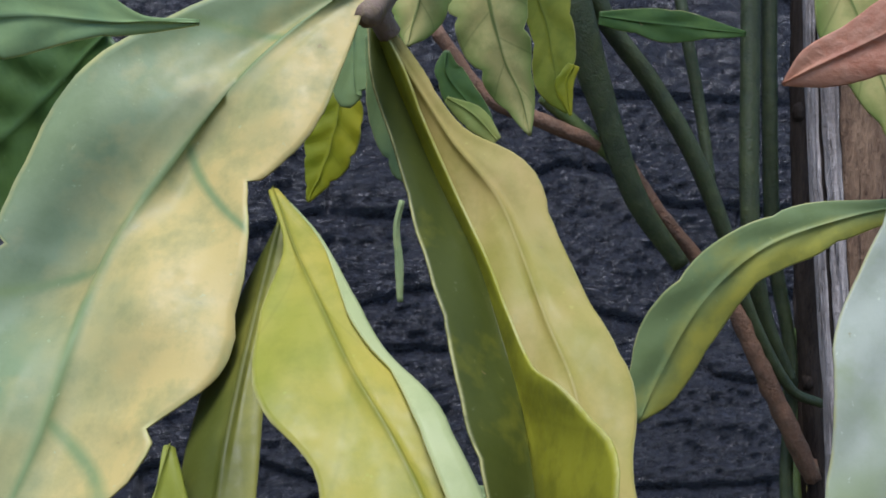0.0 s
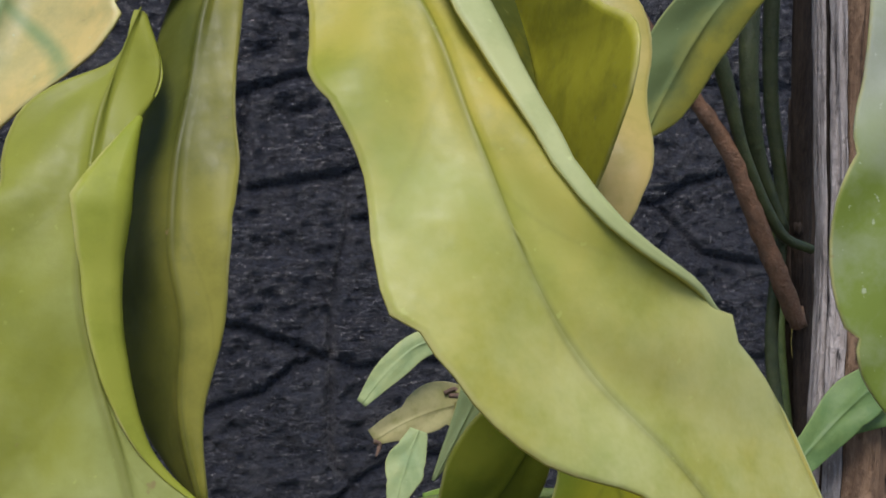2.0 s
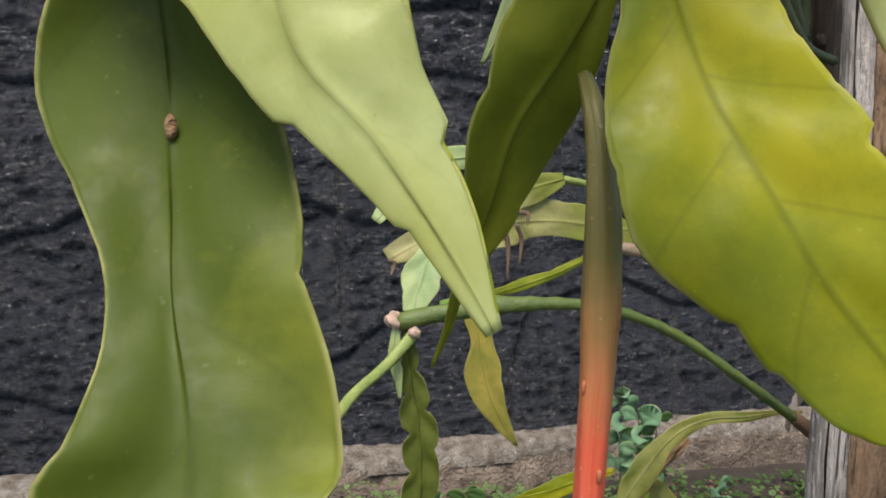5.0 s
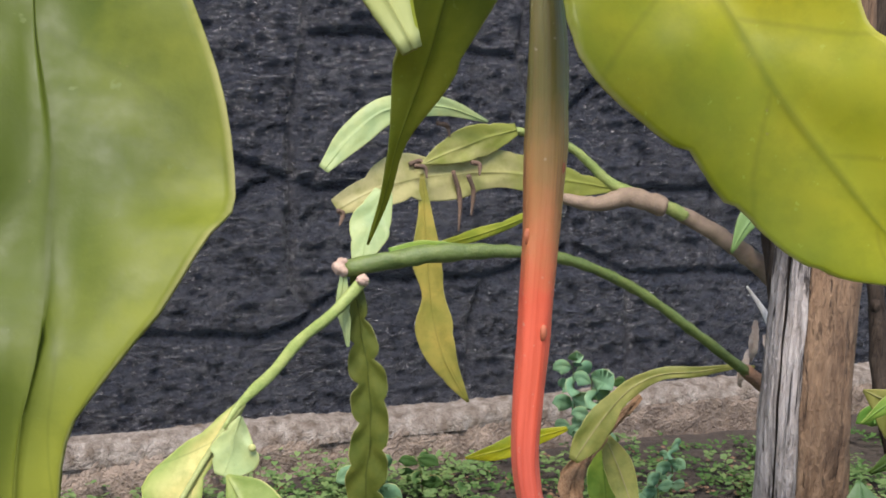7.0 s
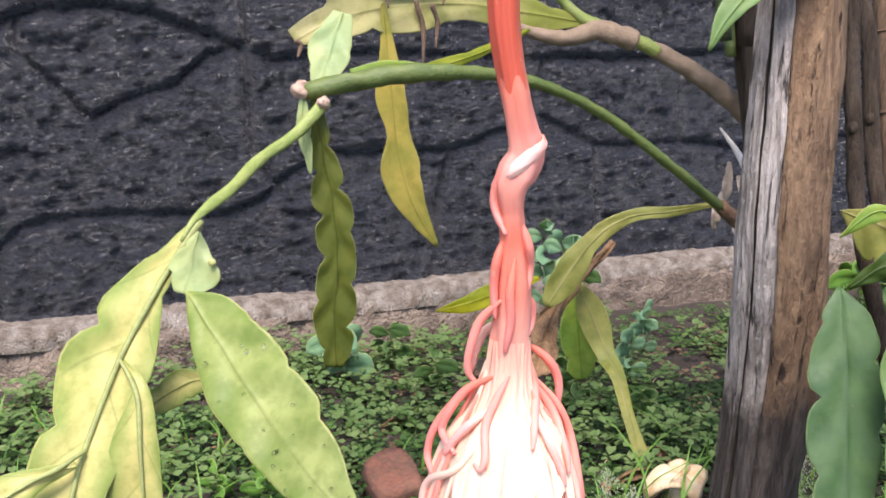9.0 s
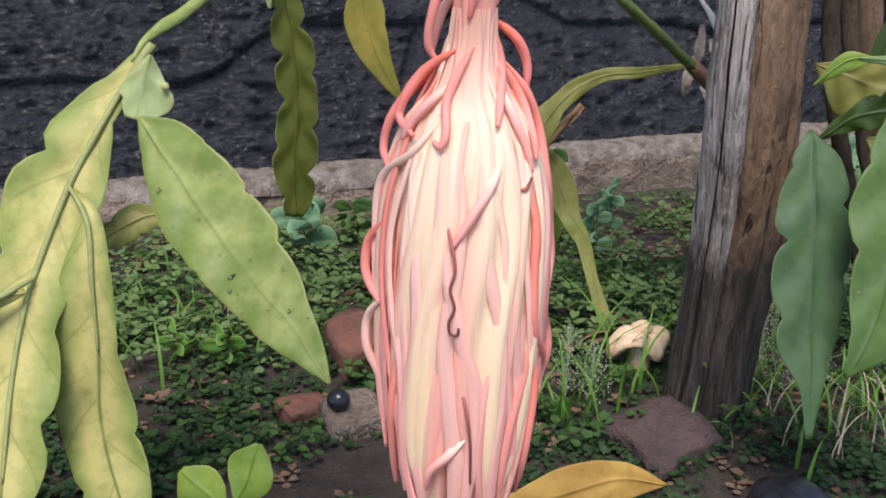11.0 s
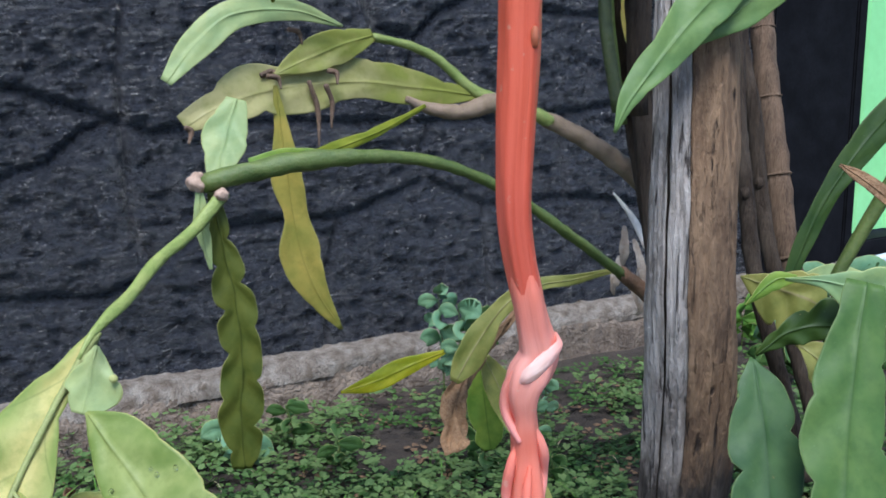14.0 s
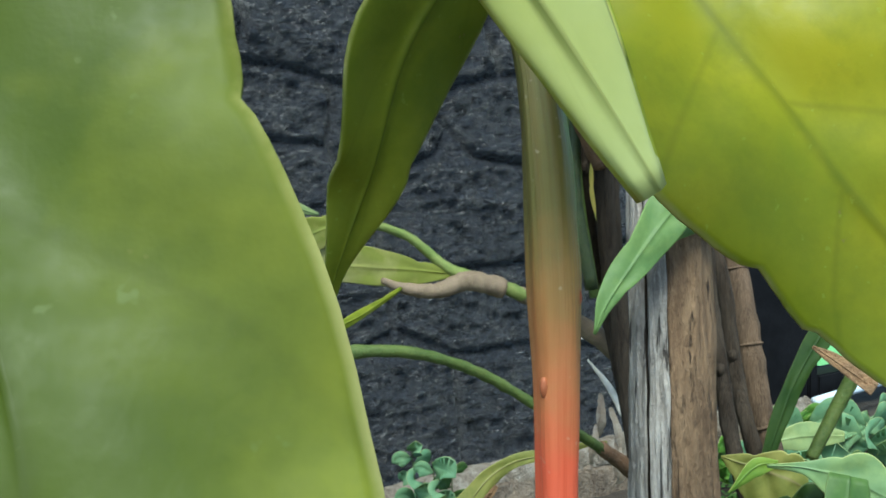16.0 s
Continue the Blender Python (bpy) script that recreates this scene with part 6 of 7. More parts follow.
for k, (x, y, z, h, a) in enumerate([(0.440, 1.165, 0.335, 0.05, 0.5), (0.448, 1.155, 0.320, 0.06, -0.4), (0.432, 1.160, 0.300, 0.045, 0.9), (0.452, 1.150, 0.285, 0.05, 0.2), (0.440, 1.150, 0.270, 0.04, -0.7)]):
    leaf("bark_shred", post, DRY_LIGHT, [(x, y, z, 0.002, 0.002, 20, 10), (x - 0.008 * a, y - 0.01, z - h * 0.4, 0.007, 0.006, 30 * a, 25), (x - 0.016 * a, y - 0.012, z - h * 0.75, 0.005, 0.007, -20 * a, 30), (x - 0.010 * a, y - 0.008, z - h, 0.0008, 0.0008, 0, 10)], "pale papery shred of torn bark", lobes=2, notch=0.2, ragged=0.08, wave=0.2, rows=16, cols=4, thick=0.0008)


def stick(points, radii, material=STICK, label="dry brown stick leaning behind the post", nodes=0.12):
    t = thing("dry_stick", label, "stick", "dry sticks behind the post")
    rod("shaft", t, material, points, radii, "", bumps=nodes, wobble=0.12, sides=12)
    for k in range(1, len(points) - 1) if material is STICK and nodes > 0.1 else ():
        p0, p1 = np.array(points[k]), np.array(points[k + 1])
        d = unit(p1 - p0) * 0.003
        rod("joint", t, material, [tuple(p0 - d), tuple(p0), tuple(p0 + d)], [radii[k] * 0.9, radii[k] * 1.18, radii[k] * 0.9], "", sides=12, steps=6)
    for k in range(0 if material is STICK else 2):
        q = np.array(points[1 + 2 * k])
        r = radii[1 + 2 * k]
        lump("knot", t, material, (q[0] - r * 0.5, q[1] - r * 0.7, q[2]), (r * 0.6, r * 0.6, r * 0.9), "", k, 0.3, sub=2)
    return t


stick([(0.5759, 1.161, 0.8496), (0.5641, 1.09, 0.5612), (0.5623, 1.068, 0.4879), (0.5642, 1.045, 0.4062), (0.5663, 1.02, 0.3198), (0.5803, 0.994, 0.237), (0.6009, 0.957, 0.1207), (0.6081, 0.933, 0.0603)], [0.010, 0.012, 0.0125, 0.013, 0.013, 0.0125, 0.012, 0.011], STICK, "jointed dry bamboo stick leaning behind the post")
stick([(0.4925, 1.04, 0.7118), (0.4905, 1.015, 0.5702), (0.4865, 0.995, 0.4685), (0.4905, 0.982, 0.4004), (0.4928, 0.96, 0.3169), (0.5134, 0.93, 0.2053), (0.5292, 0.9, 0.1197)], [0.007, 0.0072, 0.008, 0.008, 0.0084, 0.008, 0.008], DARK_STICK, "dark knotted stick close behind the post")
stick([(0.5129, 1.07, 0.7269), (0.5143, 1.045, 0.5457), (0.5236, 1.03, 0.4748), (0.528, 1.02, 0.4033), (0.53, 1.0, 0.3399), (0.5465, 0.98, 0.2575), (0.5804, 0.945, 0.1034)], [0.0065, 0.007, 0.0078, 0.0080, 0.0084, 0.008, 0.008], DARK_STICK, "dark twisted stick leaning beside the bamboo")
stick([(0.445, 1.1709, 0.8484), (0.4354, 1.1387, 0.6635), (0.4318, 1.1051, 0.4785), (0.4374, 1.0693, 0.2932), (0.4369, 1.0349, 0.1081)], [0.014, 0.015, 0.012, 0.010, 0.010], DARK_STICK)
stick([(0.4321, 1.1958, 0.8536), (0.4211, 1.1516, 0.6026), (0.4267, 1.1269, 0.4768), (0.4388, 1.1029, 0.3633), (0.456, 1.0613, 0.1618)], [0.010, 0.010, 0.009, 0.008, 0.008], DARK_STICK)
stick([(0.3693, 1.02, 1.2222), (0.3681, 1.02, 0.9899), (0.3758, 1.03, 0.8271), (0.3882, 1.0497, 0.7106), (0.4099, 1.0655, 0.4749)], [0.010, 0.011, 0.011, 0.010, 0.010], DARK_STICK)
S(STEM_GREEN, [(0.4058, 1.1631, 0.7569), (0.3999, 1.1335, 0.5904), (0.4092, 1.1071, 0.4606)], [0.008, 0.008, 0.006], "green stem beside the post")
L(AMBER, [
        (0.4195, 1.1251, 0.6265, 0.0031, 0.005, 14, -0, 0, 0),
        (0.4173, 1.1165, 0.5777, 0.0087, 0.0112, 13, 0, 0, 0),
        (0.4182, 1.1089, 0.5379, 0.0025, 0.0025, 0, 0, 0, 0)], "small yellowed leaf", lobes=1)

# ---- green gate in a black frame ----
gate = thing("gate", "light green ribbed metal gate in a black frame", "gate")


def build_gate():
    verts, faces = [], []
    us = np.arange(1.44, 2.54, 0.012)
    for u in us:
        ph = (u - 1.44) % 0.11
        d = 0.0 if ph < 0.06 else -0.010
        verts += [(u, 0.05 + d, 0.06), (u, 0.05 + d, 1.95)]
    for i in range(len(us) - 1):
        faces.append([2 * i, 2 * i + 2, 2 * i + 3, 2 * i + 1])
    sheet = link_mesh("panel", verts, faces, None, GATE_GREEN, gate, "light green ribbed sheet")
    sheet.matrix_world = WALL
    sheet.data.polygons.foreach_set("use_smooth", [False] * len(sheet.data.polygons))
    bm = bmesh.new()
    box(bm, 1.12, 1.358, -0.030, -0.012, -0.07, 2.05)
    bmesh.ops.bevel(bm, geom=bm.edges[:], offset=0.003, segments=2, affect="EDGES")
    part("side_panel", bm, BLACK, gate, "smooth black side panel", False).matrix_world = WALL
    for x0, x1, z0, z1 in ((1.362, 1.395, -0.07, 2.05), (1.40, 1.43, 0.0, 2.0), (2.545, 2.598, -0.07, 2.05), (1.432, 2.543, 0.0, 0.055), (1.432, 2.543, 1.955, 2.0)):
        bm = bmesh.new()
        box(bm, x0, x1, -0.01, 0.08, z0, z1)
        bmesh.ops.bevel(bm, geom=bm.edges[:], offset=0.004, segments=2, affect="EDGES")
        part("frame_bar", bm, BLACK, gate, "black painted frame bar", False).matrix_world = WALL


build_gate()


# ---- low growth and litter on the ground ----
def at_ground(x, y, lift=0.0):
    return (x, y, ground_z(x, y) + lift)


def scatter_leaflets(name, material, label, count, area, size, height, seed, lean=0.5):
    """Many small folded leaflets on threads over an area (x0, x1, y0, y1), thinned by patches."""
    r = random.Random(seed)
    verts, faces, uvs = [], [], []
    made = 0
    while made < count:
        x, y = r.uniform(area[0], area[1]), r.uniform(area[2], area[3])
        if noise.noise(Vector((x * 7 + seed, y * 7, 1.0))) < r.uniform(-0.45, 0.25):
            continue
        if (y - 1.744) - (x - 0.045) * 0.268 > r.uniform(-0.17, -0.05) and r.random() < 0.9:
            continue
        made += 1
        h = r.uniform(*height) * (0.7 + 0.6 * noise.noise(Vector((x * 4, y * 4, seed))))
        cx, cy, cz = at_ground(x, y, max(0.002, h))
        turn = r.uniform(0, 6.3)
        for k in range(3):
            a = turn + 2.094 * k + r.uniform(-0.3, 0.3)
            s = r.uniform(*size)
            tilt = r.uniform(-lean, lean)
            d, e = (math.cos(a), math.sin(a)), (-math.sin(a), math.cos(a))
            shape = [(0.1, 0, 0), (0.55, 0.42, 0.10), (1.0, 0.30, 0.06), (0.92, 0, -0.03), (1.0, -0.30, 0.06), (0.55, -0.42, 0.10)]
            b = len(verts)
            for q, w, z in shape:
                verts.append((cx + s * (q * d[0] + w * e[0]), cy + s * (q * d[1] + w * e[1]), cz + s * (z + tilt * q)))
            faces += [[b, b + 1, b + 2, b + 3], [b, b + 3, b + 4, b + 5]]
            uvs += [(0.5, 0), (0.9, 0.3), (0.8, 0.6), (0.5, 0.6), (0.5, 0), (0.5, 0.6), (0.2, 0.6), (0.1, 0.3)]
    ob = link_mesh(name, verts, faces, uvs, material)
    return tagged(ob, label, "weeds", kind="stuff")


def blade_stuff(name, material, label, spots, seed, width=0.0016):
    """Arching grass blades; spots hold x, y, count, height and spread."""
    r = random.Random(seed)
    verts, faces, uvs = [], [], []
    for x0, y0, count, height, spread in spots:
        for _ in range(count):
            x, y = r.gauss(x0, spread), r.gauss(y0, spread)
            a, h = r.uniform(0, 6.3), height * r.uniform(0.5, 1.2)
            bend = r.uniform(0.2, 0.9) * h
            base = len(verts)
            for i in range(6):
                q = i / 5
                px, py = x + math.cos(a) * bend * q * q, y + math.sin(a) * bend * q * q
                pz = ground_z(x, y) + h * q * (1 - 0.25 * q * q)
                w = width * (1 - q**2) + 0.0002
                verts += [(px - math.sin(a) * w, py + math.cos(a) * w, pz), (px, py, pz - w * 0.5), (px + math.sin(a) * w, py - math.cos(a) * w, pz)]
            for i in range(5):
                for j in (0, 1):
                    k = base + 3 * i + j
                    faces.append([k, k + 1, k + 4, k + 3])
                    uvs += [(j / 2, 0.2), ((j + 1) / 2, 0.2), ((j + 1) / 2, 0.4), (j / 2, 0.4)]
    ob = link_mesh(name, verts, faces, uvs, material)
    return tagged(ob, label, "grass", kind="stuff")


def panicle_stuff(name, material, label, spots, seed):
    """Airy seed heads: hair-thin stalks set with tiny pale grains."""
    r = random.Random(seed)
    verts, faces = [], []
    def grain(p, s):
        b = len(verts)
        verts.extend([(p[0] + s, p[1], p[2]), (p[0] - s * 0.5, p[1] + s * 0.8, p[2]), (p[0] - s * 0.5, p[1] - s * 0.8, p[2]), (p[0], p[1], p[2] + s * 1.6), (p[0], p[1], p[2] - s * 1.6)])
        for i, j in ((0, 1), (1, 2), (2, 0)):
            faces.append([b + i, b + j, b + 3])
            faces.append([b + j, b + i, b + 4])
    for x, y, h, w, count in spots:
        foot = at_ground(x, y)
        for _ in range(count):
            q = r.uniform(0.25, 1)
            rad = w * math.sin(math.pi * min(1, q)) ** 0.6 * r.uniform(0.2, 1)
            a = r.uniform(0, 6.3)
            p = (x + rad * math.cos(a), y + rad * math.sin(a), foot[2] + h * q + r.uniform(-0.004, 0.004))
            grain(p, r.uniform(0.0005, 0.0009))
            if r.random() < 0.5:
                b = len(verts)
                c = (x, y, foot[2] + h * max(0, q - 0.15))
                verts.extend([c, (c[0] + 0.0003, c[1], c[2] + 0.0003), p])
                faces.append([b, b + 1, b + 2])
        b = len(verts)
        verts.extend([(x - 0.0005, y, foot[2]), (x + 0.0005, y, foot[2]), (x, y, foot[2] + h)])
        faces.append([b, b + 1, b + 2])
    ob = link_mesh(name, verts, faces, None, material)
    return tagged(ob, label, "seed heads", kind="stuff")


SEED = plain_material("pale_seed_heads", (0.42, 0.46, 0.30), (0.30, 0.36, 0.20), 300, 0.8, 0.2, 0.001)
STRAW = plain_material("dry_straw", (0.50, 0.42, 0.28), (0.34, 0.27, 0.16), 200, 0.8, 0.3, 0.001)
GRASS = leaf_material("fresh_grass", (0.08, 0.20, 0.03), (0.16, 0.30, 0.05), 0.5, 0.0, 0.35, 0.4, 0.3)
CLOVER_DARK = leaf_material("dark_creeping_weed", (0.016, 0.042, 0.014), (0.045, 0.085, 0.026), 0.4, 0.0, 0.2, 0.5, 0.2)

scatter_leaflets("ground_cover", CLOVER_DARK, "low dark creeping weeds with tiny round leaves", 7000, (-0.6, 0.7, 0.55, 1.35), (0.005, 0.010), (0.004, 0.018), 3)
scatter_leaflets("ground_cover", WEED, "mixed green weeds with small leaves", 2300, (-0.7, 1.0, 0.8, 1.75), (0.006, 0.013), (0.006, 0.035), 8)
WEED_LIGHT = leaf_material("light_sprouting_weed", (0.075, 0.145, 0.045), (0.17, 0.23, 0.08), 0.45, 0.0, 0.3, 0.5, 0.25)
scatter_leaflets("ground_cover", WEED_LIGHT, "light green sprouting weeds by the wall foot", 2600, (-0.5, 0.8, 1.0, 1.68), (0.005, 0.015), (0.008, 0.06), 14)
blade_stuff("grass", GRASS, "scattered fresh green grass blades", [(-0.30, 0.98, 60, 0.07, 0.07), (-0.2, 1.15, 60, 0.06, 0.10), (0.28, 0.90, 26, 0.11, 0.04), (0.42, 0.90, 40, 0.07, 0.06), (0.50, 0.85, 50, 0.06, 0.06), (0.23, 0.88, 12, 0.10, 0.03), (0.1, 1.2, 40, 0.05, 0.12), (0.55, 0.95, 40, 0.06, 0.06), (-0.45, 1.3, 40, 0.06, 0.1)], 5)
blade_stuff("dry_grass", STRAW, "dry straw stalks lying among the weeds", [(0.52, 0.80, 34, 0.07, 0.05), (0.16, 1.12, 40, 0.03, 0.05), (0.40, 0.86, 12, 0.05, 0.05)], 9, 0.0008)
panicle_stuff("seed_heads", SEED, "airy pale seed heads of fine grass", [(0.235, 0.90, 0.085, 0.022, 260), (0.255, 0.88, 0.075, 0.02, 220), (0.44, 0.92, 0.10, 0.035, 420), (0.47, 0.88, 0.09, 0.03, 320), (0.17, 0.82, 0.05, 0.02, 160), (0.56, 0.84, 0.06, 0.025, 200), (0.41, 0.96, 0.09, 0.03, 260)], 6)


LITTER = plain_material("brown_leaf_litter", (0.16, 0.09, 0.045), (0.07, 0.042, 0.025), 120, 0.9, 0.6, 0.002, third=(0.28, 0.19, 0.11))
scatter_leaflets("leaf_litter", LITTER, "scraps of brown leaf litter between the weeds", 900, (-0.6, 0.8, 0.6, 1.72), (0.005, 0.014), (0.002, 0.008), 31, 0.3)
blade_stuff("twigs", STRAW, "fine dry twigs lying flat on the soil", [(0.16, 1.15, 40, 0.02, 0.07), (0.0, 1.3, 30, 0.02, 0.15), (0.4, 1.2, 30, 0.02, 0.12), (-0.3, 1.3, 30, 0.02, 0.15)], 19, 0.0007)


def weed(x, y, height, count, size, material, label, seed, group="weeds by the wall"):
    """Upright weed: stalk with paired rounded leaves."""
    r = random.Random(seed)
    base = at_ground(x, y, -0.004)
    t = thing("weed", label, "weed", group)
    top = (x + r.uniform(-0.15, 0.15) * height, y + r.uniform(-0.15, 0.15) * height, base[2] + height)
    line = [base, ((x + top[0]) / 2 + 0.004, (y + top[1]) / 2, base[2] + height * 0.5), top]
    rod("stalk", t, STEM_GREEN, line, [0.0018, 0.0014, 0.0008], "", sides=6, steps=10)
    for k in range(count):
        q = 0.3 + 0.7 * (k + 0.5) / count
        p = np.array(line[0]) * (1 - q) + np.array(line[2]) * q
        a = 2.4 * k + r.uniform(-0.4, 0.4)
        s = size * r.uniform(0.7, 1.15)
        d = np.array([math.cos(a), math.sin(a), r.uniform(0.0, 0.5)])
        pts = [tuple(p), tuple(p + d * s * 0.4), tuple(p + d * s * 0.8 - np.array([0, 0, s * 0.05])), tuple(p + d * s * 1.15 - np.array([0, 0, s * 0.3]))]
        w = s * (0.48 if material is WEED_PALE else 0.36)
        leaf("leaf", t, material, [(*pts[0], w * 0.1, w * 0.1, 0, 30, 0, 0), (*pts[1], w * 0.9, w * 0.9, 0, 22, 0, 0), (*pts[2], w, w, 0, 16, 0, 0), (*pts[3], w * 0.05, w * 0.05, 0, 10, 0, 0)], "", lobes=1, notch=0.02, rows=10, cols=3, thick=0.0006)
    return t


for k, (x, y, h, c, z, m, lab) in enumerate([
    (0.318, 1.61, 0.205, 11, 0.036, WEED_PALE, "small weed with rounded bluish green leaves"),
    (0.345, 1.60, 0.19, 11, 0.036, WEED_PALE, "small weed with rounded bluish green leaves"),
    (0.366, 1.62, 0.17, 9, 0.032, WEED, "small weed with rounded green leaves"),
    (0.06, 1.50, 0.07, 6, 0.035, WEED, "low weed with pointed green leaves"),
    (0.11, 1.35, 0.07, 7, 0.032, WEED, "low weed with pointed green leaves"),
    (0.30, 1.30, 0.06, 7, 0.030, WEED, "low weed with pointed green leaves"),
    (0.38, 1.35, 0.09, 8, 0.026, WEED_PALE, "light green weed near the post"),
    (0.44, 1.45, 0.10, 9, 0.024, WEED_PALE, "light green weed near the post"),
    (0.36, 1.20, 0.05, 6, 0.028, WEED, "low dark green weed near the post"),
    (-0.02, 1.45, 0.08, 6, 0.045, WEED_PALE, "broad-leaved pale weed under the hanging leaf"),
    (-0.10, 1.02, 0.045, 8, 0.022, GRASS, "bright green weed with narrow leaves"),
    (-0.06, 1.08, 0.04, 8, 0.020, GRASS, "bright green weed with narrow leaves"),
    (-0.16, 1.05, 0.04, 7, 0.022, GRASS, "bright green weed with narrow leaves"),
    (0.60, 0.84, 0.035, 6, 0.018, GRASS, "bright green clover-like weed")]):
    weed(x, y, h, c, z, m, lab, 40 + k)
for k, (x, y, h, c, z, m, lab) in enumerate([
    (0.98, 1.62, 0.10, 10, 0.075, WEED_PALE, "broad-leaved pale green weed near the gate"),
    (1.10, 1.70, 0.12, 10, 0.080, WEED_PALE, "broad-leaved pale green weed near the gate"),
    (1.22, 1.66, 0.12, 10, 0.085, WEED_PALE, "broad-leaved pale green weed near the gate"),
    (1.05, 1.52, 0.08, 9, 0.060, WEED, "broad-leaved green weed near the gate"),
    (1.20, 1.86, 0.10, 9, 0.070, GRASS, "bright green weed near the gate"),
    (0.88, 1.50, 0.07, 9, 0.050, WEED, "broad-leaved green weed near the gate"),
    (1.32, 1.80, 0.10, 9, 0.075, WEED_PALE, "broad-leaved pale green weed near the gate"),
    (0.95, 1.76, 0.09, 9, 0.055, GRASS, "bright green weed near the gate")]):
    weed(x, y, h, c, z, m, lab, 80 + k, "weeds near the gate")
PIPE = plain_material("pale_plastic_pipe", (0.55, 0.62, 0.70), (0.48, 0.55, 0.64), 30, 0.4, 0.2, 0.001, third=(0.40, 0.44, 0.50))
pipe = rod("pipe", None, PIPE, [tuple(WALL @ Vector((u, -0.055, 0.012 + 0.05 * (u - 1.37)))) for u in (1.36, 1.6, 1.9, 2.3)], [0.011, 0.011, 0.011, 0.011], "", sides=14, steps=12)
tagged(pipe, "pale bluish plastic pipe lying at the foot of the gate", "pipe")
# two large round seedling leaves in the foreground
seedling = thing("seedling", "seedling with two large round green leaves", "weed")
rod("stalk", seedling, STEM_GREEN, [(-0.0820, 0.7310, -0.02), (-0.0741, 0.6798, 0.0463)], [0.002, 0.0015], "", sides=6)
leaf("leaf", seedling, MID, [
        (-0.0741, 0.6801, 0.047, 0.0007, 0.0012, 0, 0, 0, 0),
        (-0.0837, 0.6857, 0.057, 0.0133, 0.0183, 10, 0, 0, 0),
        (-0.0954, 0.6911, 0.0657, 0.0178, 0.0177, 11, -0, 0, 0),
        (-0.1058, 0.6964, 0.0745, 0.0034, 0.0031, 10, 0, 0, 0)], "", lobes=1, notch=0.02, rows=16, cols=4)
leaf("leaf", seedling, MID, [
        (-0.0658, 0.6729, 0.06, 0.0018, 0.0014, 0, 0, 0, 0),
        (-0.0578, 0.6767, 0.0731, 0.0165, 0.0142, -17, 0, 0, 0),
        (-0.0529, 0.6817, 0.0879, 0.0154, 0.0154, -16, -0, 0, 0),
        (-0.0481, 0.6857, 0.1002, 0.0025, 0.0022, 0, 0, 0, 0)], "", lobes=1, notch=0.02, rows=16, cols=4)

BX, BY = (0.035, 1.008)
brick = thing("brick", "broken mossy red brick lying on the soil", "brick")
block("body", brick, BRICK, at_ground(BX, BY, 0.018), (0.052, 0.08, 0.045), (4, -3, 12), "", 0.010, 2)
SX, SY = (0.304, 0.818)
stone_block = thing("stone_block", "dark purplish broken stone among the grass", "stone")
block("body", stone_block, DARK_STONE, at_ground(SX, SY, 0.006), (0.082, 0.075, 0.045), (10, -8, 24), "", 0.016, 7)
RX, RY = (-0.02, 0.91)
rubble = thing("brick_fragment", "reddish brown brick fragment in the weeds", "brick")
block("body", rubble, BRICK, at_ground(RX, RY, 0.004), (0.05, 0.035, 0.025), (5, 10, 30), "", 0.010, 4)
RX, RY = (0.029, 0.885)
rubble = thing("stone_fragment", "greyish stone fragment in the weeds", "stone")
block("body", rubble, FOOTING, at_ground(RX, RY, 0.006), (0.06, 0.05, 0.035), (8, -6, 20), "", 0.012, 6)
PX, PY0 = (0.013, 0.897)
tagged(lump("seed", None, PEBBLE, at_ground(PX, PY0 - 0.012, 0.030), (0.011, 0.011, 0.011), "", 2, 0.05), "glossy black round seed lying on a stone", "seed")
KX, KY = (0.384, 0.718)
tagged(lump("dark_stone", None, PEBBLE, at_ground(KX, KY, 0.004), (0.035, 0.03, 0.018), "", 5, 0.2), "rounded black stone among dry stalks", "stone")


def build_fungus():
    """Fleshy bracket with a rolled, wavy margin and a paler knob on top."""
    x, y = (0.328, 0.965)
    t = thing("fungus", "cream and tan fungus with a wavy rolled rim", "fungus")
    verts, faces = [], []
    n, m = 32, 9
    for i in range(m):
        q = i / (m - 1)
        for j in range(n):
            a = 2 * math.pi * j / n
            wav = 1 + 0.14 * math.sin(2 * a + 0.6) + 0.07 * math.sin(5 * a)
            r = 0.027 * q * wav
            z = 0.034 + 0.010 * q * q * math.sin(3 * a + 1) - (0.016 * max(0, q - 0.7) / 0.3) + 0.008 * q
            verts.append((x + r * math.cos(a), y + 0.62 * r * math.sin(a), ground_z(x, y) + z))
    for i in range(m - 1):
        for j in range(n):
            k = (j + 1) % n
            faces.append([i * n + j, i * n + k, (i + 1) * n + k, (i + 1) * n + j])
    cap = link_mesh("cap", verts, faces, None, FUNGUS, t, "cream cap with a tan rolled margin")
    so = cap.modifiers.new("thick", "SOLIDIFY")
    so.thickness, so.offset = 0.007, -1
    lump("knob", t, FUNGUS, (x + 0.004, y + 0.004, ground_z(x, y) + 0.046), (0.013, 0.010, 0.010), "swollen cream lobe", 4, 0.25)
    rod("stalk", t, FUNGUS, [(x + 0.004, y, ground_z(x, y) - 0.01), (x + 0.002, y, ground_z(x, y) + 0.032)], [0.010, 0.012], "", sides=12, steps=6)


